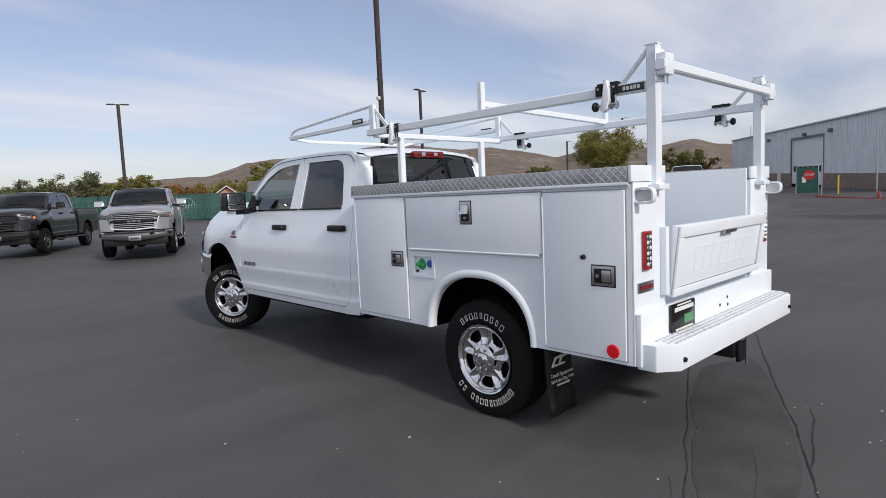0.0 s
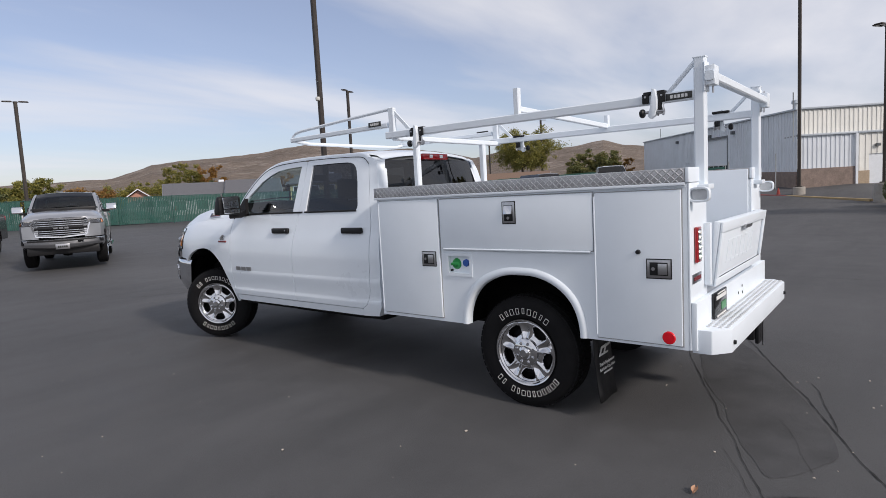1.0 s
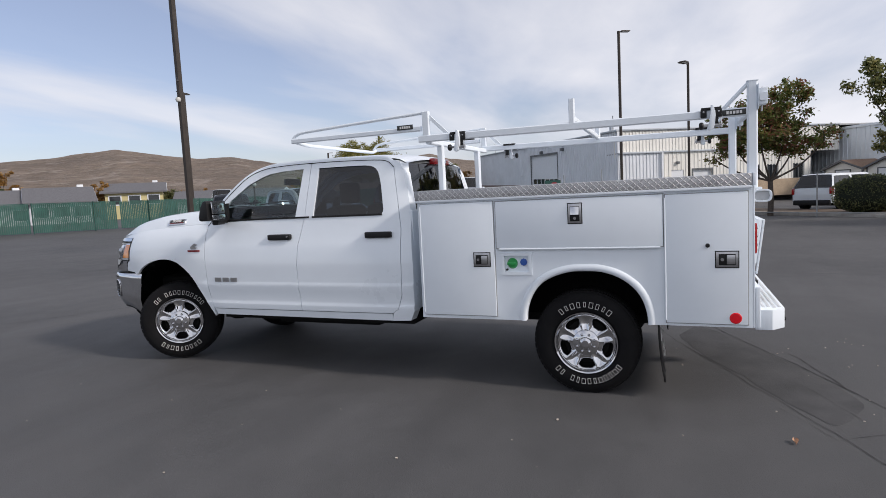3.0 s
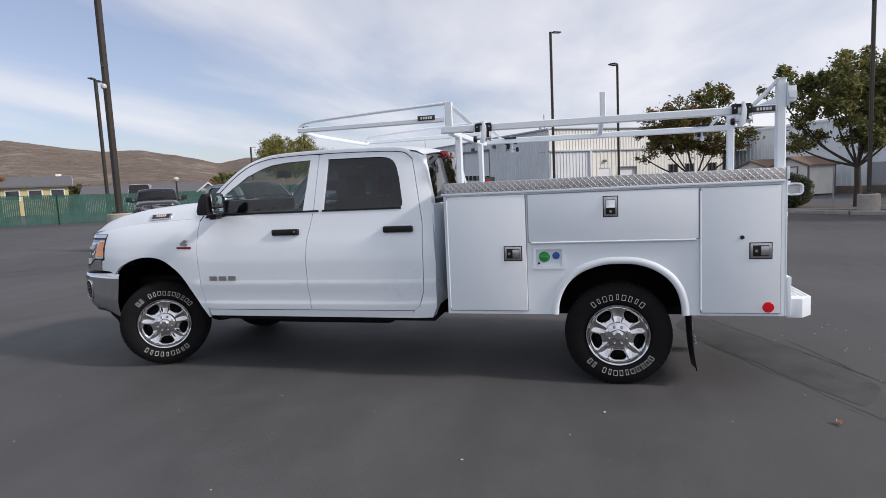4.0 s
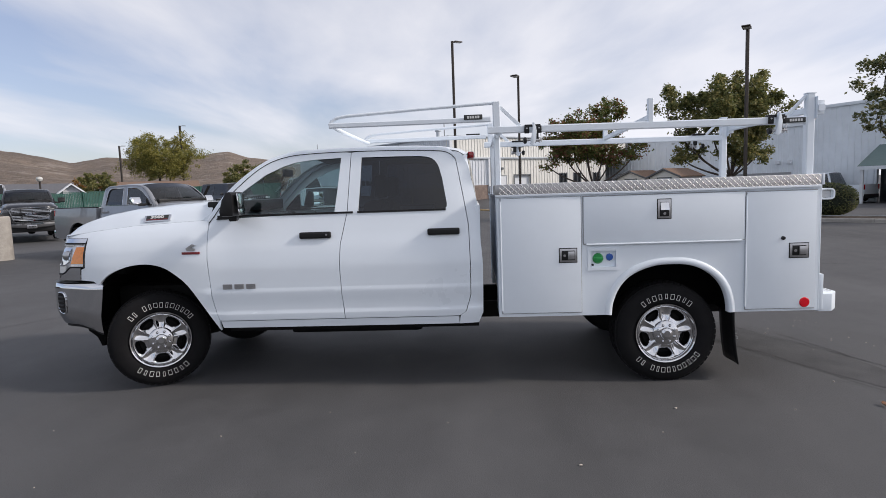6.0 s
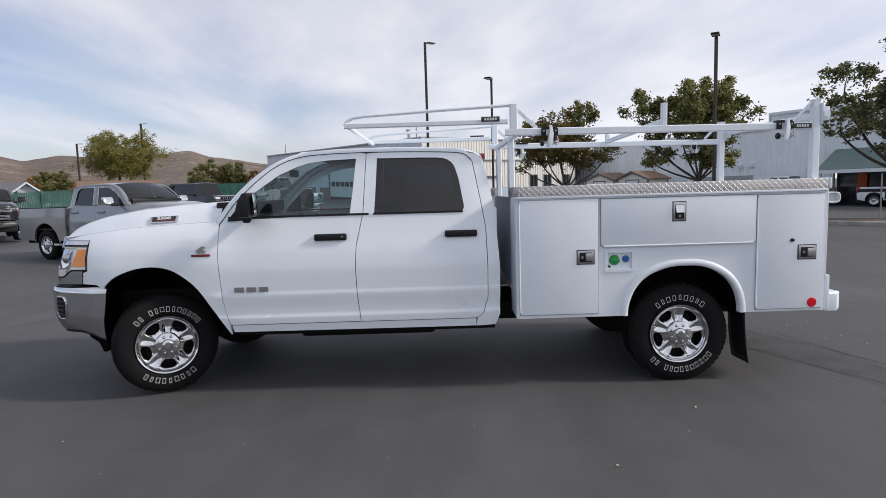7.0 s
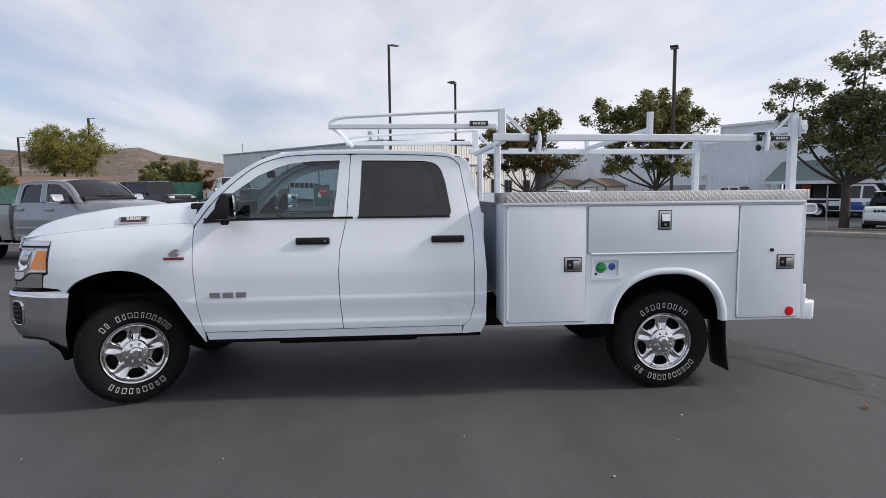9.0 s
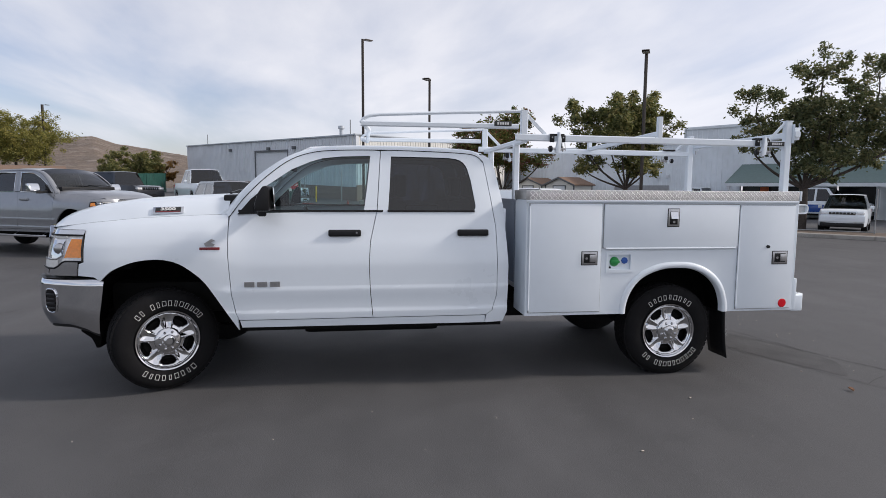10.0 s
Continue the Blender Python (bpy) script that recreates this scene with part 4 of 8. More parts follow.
def bed_half(root, paint, trim, c=0.52):
    """A plain pickup box behind the cab."""
    arch = [(c + 0.53 * math.cos(a), 0.47 + 0.53 * math.sin(a)) for a in [radians(180 - 180 * i / 16) for i in range(17)]]
    y1, y0 = 1.40, -0.62
    bed_w = lambda y, z: lerp_table([(0.5, 0.94), (0.9, 0.97), (1.15, 0.96), (1.3, 0.945), (1.42, 0.93)], z)
    for s in (-1, 1):
        loop = [(y0, 1.40), (y0, 0.55), (c - 0.53, 0.52)] + arch[0:] + [(c + 0.53, 0.52), (y1, 0.52), (y1, 1.40)]
        bs = part("bed_side", panel_mesh(loop, [], bed_w, s, 0.05, (0.10, 0.07)), paint, root, smooth=50)
        part("bed_rail_cap", boxed(s * 0.85, s * 0.935, y0, y1, 1.40, 1.425, 0.008), BLACK, bs)
        bm = bmesh.new()
        lathe(bm, [(0.53, 0.0), (0.53, -s * 0.4)], (s * 0.93, c, 0.47), "x", 20, 0, math.pi)
        part("wheel_liner", bm, LINER, bs)
        part("tail_lamp", boxed(s * 0.86, s * 0.955, y0 - 0.02, y0 + 0.05, 0.98, 1.36, 0.02), REDLENS, bs)
        bm = bmesh.new()
        tube(bm, [(s * 1.0, 1.0, 0.43), (s * 1.0, 3.6, 0.43)], 0.10, 0.05)
        for yy in (1.4, 2.5, 3.4):
            tube(bm, [(s * 0.98, yy, 0.43), (s * 0.80, yy, 0.52)], 0.04)
        part("side_step", bm, trim, root, "chrome side step")
    part("bed_floor", boxed(-0.90, 0.90, y0, y1, 0.80, 0.85), BLACK, root)
    part("bed_front_wall", boxed(-0.90, 0.90, y1 - 0.04, y1, 0.55, 1.39, 0.01), paint, root)
    part("tailgate", boxed(-0.84, 0.84, y0 - 0.01, y0 + 0.05, 0.86, 1.40, 0.02), paint, root)
    part("rear_bumper", boxed(-0.92, 0.92, y0 - 0.18, y0, 0.56, 0.78, 0.04, 3), trim, root)


def service_body(root):
    """Utility body with side compartments, tread plate tops, tailgate and step bumper."""
    W, Y0, Y1, ZB, ZT = 1.015, -1.14, 1.335, 0.575, 1.545
    arch = smooth_line([(0.448, 0.575), (0.44, 0.66), (0.40, 0.77), (0.33, 0.862), (0.23, 0.925), (0.10, 0.965), (-0.02, 0.972), (-0.14, 0.965), (-0.26, 0.925), (-0.36, 0.855), (-0.425, 0.765), (-0.458, 0.66), (-0.465, 0.575)], 3)
    doors = (("compartment_door", 1.305, 0.682, 0.605, 1.522), ("compartment_door", 0.660, -0.572, 1.150, 1.517), ("compartment_door", -0.588, -1.108, 0.598, 1.512))
    for s in (-1, 1):
        loop = [(Y1, ZB), (Y1, ZT), (Y0, ZT), (Y0, ZB)] + arch[::-1]
        recess = [(0.605, 0.96), (0.605, 1.088), (0.41, 1.088), (0.41, 0.96)]
        side = part("body_side", panel_mesh(loop, [recess] if s < 0 else [], lambda y, z: W, s, 0.03, (9, 9)), POWDER, root, smooth=30)
        # rolled arch lip
        bm = bmesh.new()
        n = len(arch)
        rows = []
        for k, (y, z) in enumerate(arch):
            a = arch[max(k - 1, 0)]
            b = arch[min(k + 1, n - 1)]
            t2 = Vector((b[0] - a[0], b[1] - a[1])).normalized()
            nn = Vector((-t2.y, t2.x))
            if nn.dot(Vector((y, z - 0.55))) < 0:
                nn = -nn
            row = []
            for off, out in ((0.050, 0.001), (0.045, 0.010), (0.026, 0.017), (0.004, 0.016), (-0.004, 0.006), (-0.004, -0.05)):
                row.append(bm.verts.new((s * (W + out), y + nn.x * off, max(z + nn.y * off, ZB))))
            rows.append(row)
        for p, q in zip(rows, rows[1:]):
            for j in range(5):
                bm.faces.new((p[j], p[j + 1], q[j + 1], q[j]))
        part("arch_flare", bm, POWDER, side, "rolled white wheel arch flare", 60)
        # compartment box and wheel housing
        bm = bmesh.new()
        box(bm, s * 0.655, s * (W - 0.031), 0.50, Y1 - 0.002, ZB + 0.002, ZT - 0.002)
        box(bm, s * 0.655, s * (W - 0.031), Y0 + 0.002, -0.52, ZB + 0.002, ZT - 0.002)
        box(bm, s * 0.655, s * (W - 0.075), -0.52, 0.50, 1.06, ZT - 0.002)
        part("compartment_box", bm, POWDER, root, smooth=None)
        bm = bmesh.new()
        lathe(bm, [(0.50, 0.0), (0.50, -s * 0.33)], (s * (W - 0.03), -0.005, 0.56), "x", 24, 0, math.pi)
        box(bm, s * 0.655, s * 0.70, -0.50, 0.50, 0.575, 1.06)
        part("wheel_housing", bm, LINER, root)
        for name, ya, yb, za, zb in doors:
            bm = bmesh.new()
            box(bm, s * (W + 0.001), s * (W + 0.017), ya, yb, za, zb, 0.005, 2)
            door = part(name, bm, POWDER, root, "white compartment door")
            # thin grey strips paint the shadow line round each door edge
            bm = bmesh.new()
            t = 0.006
            for q in ((ya + t, ya, za - t, zb + t), (yb, yb - t, za - t, zb + t), (ya, yb, zb, zb + t), (ya, yb, za - t, za)):
                box(bm, s * (W + 0.0005), s * (W + 0.004), q[0], q[1], q[2], q[3])
            part("door_edge_line", bm, EDGESHADE, door)
            if za > 1:
                bm = bmesh.new()
                tube(bm, [(s * (W + 0.016), ya - 0.02, za - 0.008), (s * (W + 0.016), yb + 0.02, za - 0.008)], 0.016, 0.016, 10)
                part("door_hinge", bm, POWDER, door, "long white piano hinge")
            else:
                bm = bmesh.new()
                yh = ya if ya > 1 else ya
                tube(bm, [(s * (W + 0.014), yh + 0.004, za + 0.02), (s * (W + 0.014), yh + 0.004, zb - 0.02)], 0.012, 0.012, 8)
                part("door_hinge", bm, POWDER, door)
        # paddle latches
        for k, (yc, zc, wy, wz) in enumerate(((0.785, 1.062, 0.132, 0.106), (0.042, 1.405, 0.098, 0.146), (-0.98, 1.052, 0.138, 0.108))):
            la = empty("paddle_latch")
            la.parent = root
            x = W + 0.017
            box_f = boxed(s * x, s * (x + 0.006), yc - wy / 2, yc + wy / 2, zc - wz / 2, zc + wz / 2, 0.003)
            part("latch_gasket", boxed(s * (x - 0.002), s * (x + 0.003), yc - wy / 2 - 0.006, yc + wy / 2 + 0.006, zc - wz / 2 - 0.006, zc + wz / 2 + 0.006, 0.002), BLACK, la)
            part("latch_frame", box_f, STEEL, la, "stainless latch frame")
            up_door = k == 1
            if up_door:
                part("latch_recess", boxed(s * (x + 0.004), s * (x + 0.0075), yc - wy * 0.36, yc + wy * 0.36, zc - wz * 0.40, zc + wz * 0.36, 0.001), BLACK, la)
                part("paddle", prism(bmesh.new(), [(s * (x + 0.006), zc - wz * 0.08), (s * (x + 0.030), zc - wz * 0.06), (s * (x + 0.010), zc + wz * 0.34), (s * (x + 0.006), zc + wz * 0.34)], "y", yc - wy * 0.33, yc + wy * 0.33, 0.002), CHROME, la)
                part("key_cylinder", lathe(bmesh.new(), [(0, s * 0.014), (0.011, s * 0.014), (0.013, s * 0.004)], (s * x, yc, zc - wz * 0.25), "x", 14), CHROME, la)
            else:
                dirn = 1 if k == 0 else 1
                part("latch_recess", boxed(s * (x + 0.004), s * (x + 0.0075), yc - wy * 0.38, yc + wy * 0.38, zc - wz * 0.36, zc + wz * 0.36, 0.001), BLACK, la)
                part("paddle", boxed(s * (x + 0.006), s * (x + 0.016), yc - wy * 0.36, yc + wy * 0.02, zc - wz * 0.30, zc + wz * 0.30, 0.004), STEEL, la)
                part("key_cylinder", lathe(bmesh.new(), [(0, s * 0.014), (0.011, s * 0.014), (0.013, s * 0.004)], (s * x, yc + wy * 0.22, zc), "x", 14), CHROME, la)
        part("door_stop", lathe(bmesh.new(), [(0, s * 0.036), (0.012, s * 0.034), (0.015, s * 0.02), (0.015, 0)], (s * W, -0.859, 1.150), "x", 16), BLACK, root, "black rubber door bumper")
        part("side_reflector", lathe(bmesh.new(), [(0, s * 0.025), (0.034, s * 0.024), (0.039, s * 0.018), (0.039, 0)], (s * W, -1.032, 0.643), "x", 28), REDSPOT, root, "round red side reflector")
        # tread plate top
        top = part("tread_plate_top", boxed(s * 0.66, s * (W + 0.022), Y0 + 0.006, Y1 + 0.012, ZT + 0.008, 1.632, 0.006), TREADBASE, root, "bright diamond tread plate lid edge")
        part("lid_lip", boxed(s * (W + 0.001), s * (W + 0.025), Y0 + 0.006, Y1 + 0.012, ZT - 0.010, ZT + 0.0075, 0.004), POWDER, root)
        part("lid_end_cap", boxed(s * 0.66, s * (W + 0.024), Y0 - 0.016, Y0 + 0.004, ZT + 0.006, 1.636, 0.004), POWDER, root, "white lid end cap")
        part("lid_seal", boxed(s * 0.70, s * (W + 0.006), Y0 + 0.01, Y1 - 0.005, ZT - 0.02, ZT + 0.012), POWDER, root)
        bm = bmesh.new()
        p = 0.0235
        for i in range(int((Y1 - Y0 - 0.012) / p)):
            yy = Y0 + 0.024 + i * p
            for j in range(4):
                zz = 1.557 + j * 0.0215
                m = Matrix.Translation((s * (W + 0.022), yy, zz)) @ Matrix.Rotation(radians(45 if (i + j) % 2 else -45), 4, "X")
                lug(bm, m, "x", s)
            for j in range(14):
                xx = s * (W + 0.008 - j * p)
                m = Matrix.Translation((xx, yy, 1.632)) @ Matrix.Rotation(radians(45 if (i + j) % 2 else -45), 4, "Z")
                lug(bm, m, "z", 1)
        tagged(part("tread_pattern", bm, TREAD, top, smooth=None), kind="stuff")
        # tow light bracket loop at the rear corner
        zc = 1.478
        ring = [(s * 0.985, Y0 - 0.058 + 0.052 * math.copysign(abs(math.cos(a)) ** 0.6, math.cos(a)), zc + 0.038 * math.copysign(abs(math.sin(a)) ** 0.6, math.sin(a))) for a in [2 * math.pi * i / 24 for i in range(25)]]
        part("corner_loop", tube(bmesh.new(), ring, 0.012, 0.04, caps=False, up=(1, 0, 0)), POWDER, root, "white rear corner loop")
        part("corner_loop_plate", boxed(s * 0.974, s * 0.980, Y0 - 0.10, Y0 - 0.014, zc - 0.03, zc + 0.03, 0.002), GREYSTEEL, root)
        part("inner_bed_wall", boxed(s * 0.63, s * 0.654, Y0 + 0.01, Y1, 0.80, 1.625, 0.004), POWDER, root)
        # rear face of the compartments
        part("rear_post_panel", boxed(s * 0.66, s * W, Y0 - 0.012, Y0 - 0.001, ZB, ZT + 0.003, 0.004), POWDER, root)
        tl = part("tail_light", boxed(s * 0.853, s * 0.937, Y0 - 0.034, Y0 - 0.013, 1.080, 1.290, 0.018, 4), REDLENS, root, "red tail light with clear middle lens")
        part("lamp_well", boxed(s * 0.866, s * 0.924, Y0 - 0.0355, Y0 - 0.033, 1.096, 1.274, 0.001, 1), SMOKELENS, tl)
        for i in range(2):
            for j in range(6):
                part("clear_lens", lathe(bmesh.new(), [(0.0, -0.006), (0.007, -0.005), (0.0115, 0.0)], (s * (0.881 + i * 0.028), Y0 - 0.0355, 1.112 + j * 0.029), "y", 10), LETTER if (i + j) % 2 else CHROME, tl)
    part("fuel_tray", boxed(-W + 0.02, -W + 0.10, 0.40, 0.62, 0.95, 1.10), POWDER, root)
    bm = bmesh.new()
    for q in ((0.63, 0.605, 0.935, 1.112), (0.41, 0.385, 0.935, 1.112), (0.605, 0.41, 1.088, 1.112), (0.605, 0.41, 0.935, 0.96)):
        box(bm, -W - 0.001, -W - 0.007, q[0], q[1], q[2], q[3])
    part("fuel_bezel", bm, POWDER, root, "white riveted fuel recess frame")
    bm = bmesh.new()
    lathe(bm, [(0, -0.05), (0.03, -0.048), (0.043, -0.03), (0.047, 0.0)], (-W + 0.050, 0.545, 1.027), "x", 20)
    box(bm, -W - 0.010, -W + 0.004, 0.508, 0.582, 1.016, 1.038, 0.005)
    part("fuel_cap", bm, GREEN, root, "green fuel cap")
    bm = bmesh.new()
    lathe(bm, [(0, -0.045), (0.026, -0.043), (0.033, -0.02), (0.036, 0.0)], (-W + 0.050, 0.455, 1.036), "x", 8)
    part("fluid_cap", bm, BLUECAP, root, "blue fluid cap")
    part("cap_plug", lathe(bmesh.new(), [(0, -0.02), (0.008, -0.018), (0.009, 0)], (-W + 0.02, 0.588, 0.978), "x", 10), BLACK, root)
    part("bed_front_wall", boxed(-0.66, 0.66, Y1 - 0.03, Y1, 0.80, 1.55, 0.006), BEDGREY, root, "blue-grey bed front wall")
    part("bed_floor", boxed(-0.66, 0.66, Y0, Y1, 0.76, 0.80), GREYSTEEL, root)
    # tailgate, slightly open at its top
    gate = empty("tailgate")
    gate.parent = root
    gate.matrix_local = pose(0, Y0 - 0.03, 0.905, 7, 0, 0)
    bm = bmesh.new()
    box(bm, -0.68, 0.68, -0.02, 0.02, 0.0, 0.40, 0.008)
    part("gate_panel", bm, POWDER, gate, "white pressed steel tailgate")
    bm = bmesh.new()
    for q in ((-0.68, 0.68, 0.335, 0.40), (-0.68, 0.68, 0.0, 0.05), (-0.68, -0.62, 0.05, 0.335), (0.62, 0.68, 0.05, 0.335)):
        box(bm, q[0], q[1], -0.036, -0.021, q[2], q[3], 0.006)
    part("gate_rim", bm, POWDER, gate)
    bm = bmesh.new()
    box(bm, -0.09, 0.09, -0.055, -0.036, 0.32, 0.345, 0.006)
    part("gate_handle", bm, STEEL, gate)
    bm = bmesh.new()
    for i in range(7):
        x0 = -0.42 + i * 0.122
        for q in ((x0, x0 + 0.085, 0.25, 0.268), (x0, x0 + 0.085, 0.115, 0.133), (x0, x0 + 0.018, 0.133, 0.25)):
            box(bm, q[0], q[1], -0.0222, -0.0195, q[2], q[3], 0.001, 1)
    part("pressed_lettering", bm, POWDER, gate)
    for s in (-1, 1):
        part("gate_channel", boxed(s * 0.69, s * 0.73, Y0 - 0.05, Y0 - 0.013, 0.92, 1.30, 0.005), POWDER, root)
    # step bumper
    bm = bmesh.new()
    prism(bm, [(-1.0, Y0 - 0.014), (1.0, Y0 - 0.014), (1.0, Y0 - 0.12), (0.90, Y0 - 0.205), (-0.90, Y0 - 0.205), (-1.0, Y0 - 0.12)], "z", 0.560, 0.700, 0.006)
    bumper = part("step_bumper", bm, POWDER, root, "white step bumper with grip holes")
    part("bumper_upstand", boxed(-1.012, 1.012, Y0 - 0.045, Y0 - 0.0135, 0.575, 0.858, 0.006), POWDER, bumper)
    bm = bmesh.new()
    for i in range(44):
        for j in range(4):
            lathe(bm, [(0.011, 0.0), (0.010, 0.005), (0.006, 0.005), (0.004, 0.0)], (-0.90 + i * 0.042 + 0.021 * (j % 2), Y0 - 0.075 - j * 0.033, 0.7), "z", 8)
    tagged(part("grip_surface", bm, GREYSTEEL, bumper), kind="stuff")
    for s in (-1, 1):
        part("bumper_plug", lathe(bmesh.new(), [(0, -0.015), (0.012, -0.013), (0.014, 0.0)], (s * 0.86, Y0 - 0.205, 0.615), "y", 12), BLACK, bumper)
    for xx, zz in ((0.02, 0.745), (0.14, 0.78), (0.15, 0.73)):
        part("bolt_hole", lathe(bmesh.new(), [(0, -0.003), (0.010, -0.002), (0.011, 0.0)], (xx, Y0 - 0.046, zz), "y", 10), BLACK, bumper)
    tag = empty("dealer_plate")
    tag.parent = bumper
    part("plate_frame", boxed(-0.70, -0.40, Y0 - 0.066, Y0 - 0.05, 0.70, 0.86, 0.006), GLOSSBLACK, tag, "black dealer plate frame")
    bm = bmesh.new()
    for q in ((-0.67, -0.43, 0.815, 0.838), (-0.64, -0.46, 0.846, 0.854), (-0.66, -0.44, 0.706, 0.716)):
        box(bm, q[0], q[1], Y0 - 0.069, Y0 - 0.065, q[2], q[3])
    part("plate_bars", bm, LETTER, tag)
    part("plate_patch", boxed(-0.55, -0.43, Y0 - 0.069, Y0 - 0.065, 0.735, 0.785), material("plate_green", (0.10, 0.28, 0.14), 0.5), tag)
    name_tag = part("maker_plate", boxed(-0.985, -0.815, Y0 - 0.02, Y0 - 0.013, 0.962, 1.018, 0.003), STEEL, root, "grey maker plate with red bars")
    bm = bmesh.new()
    for i in range(7):
        box(bm, -0.968 + i * 0.0205, -0.953 + i * 0.0205, Y0 - 0.023, Y0 - 0.019, 0.978, 1.0)
    part("maker_bars", bm, REDTRIM, name_tag)
    bm = bmesh.new()
    box(bm, -0.06, 0.06, Y0 - 0.16, Y0 + 0.3, 0.43, 0.53, 0.008)
    box(bm, -0.03, 0.11, Y0 - 0.185, Y0 - 0.16, 0.40, 0.52, 0.008)
    part("tow_hitch", bm, BLACK, root, "black tow hitch receiver")
    tube_b = bmesh.new()
    tube(tube_b, [(0.04, Y0 - 0.20, 0.55), (0.04, Y0 - 0.20, 0.38)], 0.014, 0.014, 8)
    part("safety_chain_hook", tube_b, STEEL, root)
    for s in (-1, 1):
        bm = bmesh.new()
        grid_surface(bm, lambda u, v: (s * (0.70 + 0.27 * u), -0.53 - 0.04 * v ** 2 + 0.006 * math.sin(6 * u), 0.575 - 0.44 * v), 4, 8)
        flap = part("mud_flap", bm, BLACK, root, "black rubber mud flap", 60)
        so = flap.modifiers.new("thick", "SOLIDIFY")
        so.thickness = 0.008
        bm = bmesh.new()
        box(bm, s * 0.84 - 0.065, s * 0.84 + 0.065, -0.566, -0.571, 0.318, 0.328)
        part("flap_bar", bm, LETTER, flap, smooth=None)
        for dx in (-0.03, 0.035):
            bm = bmesh.new()
            prism(bm, [(s * 0.84 + dx - 0.06, 0.435), (s * 0.84 + dx - 0.025, 0.495), (s * 0.84 + dx + 0.055, 0.500), (s * 0.84 + dx + 0.04, 0.485), (s * 0.84 + dx - 0.012, 0.480), (s * 0.84 + dx - 0.035, 0.448), (s * 0.84 + dx + 0.02, 0.446), (s * 0.84 + dx + 0.01, 0.436)], "y", -0.545, -0.549)
            part("flap_print", bm, LETTER, flap, smooth=None)
        for words, z, size in (("Truck Equipment", 0.385, 0.034), ("Salt Lake City, Utah", 0.350, 0.030)):
            fc = bpy.data.curves.new("flap_words", "FONT")
            fc.body, fc.size, fc.extrude, fc.align_x, fc.align_y = words, size, 0.001, "CENTER", "CENTER"
            fc.materials.append(LETTER)
            fo = new("flap_words", fc)
            fo.parent = flap
            fo.matrix_local = pose(s * 0.84, -0.561 - (0.385 - z) * 0.1, z, 90, 0, 0)


def lug(bm, m, axis, s):
    L, w, h = 0.0185, 0.0048, 0.0024
    base = [(-L, 0), (-L * 0.55, -w), (L * 0.55, -w), (L, 0), (L * 0.55, w), (-L * 0.55, w)]
    ridge = [(-L * 0.6, 0), (L * 0.6, 0)]
    if axis == "x":
        pts = [(0, a, b) for a, b in base] + [(s * h, a, b) for a, b in ridge]
    else:
        pts = [(a, b, 0) for a, b in base] + [(a, b, h) for a, b in ridge]
    v = [bm.verts.new(m @ Vector(p)) for p in pts]
    for f in ((0, 1, 6), (1, 2, 7, 6), (2, 3, 7), (3, 4, 7), (4, 5, 6, 7), (5, 0, 6)):
        bm.faces.new([v[i] for i in f])


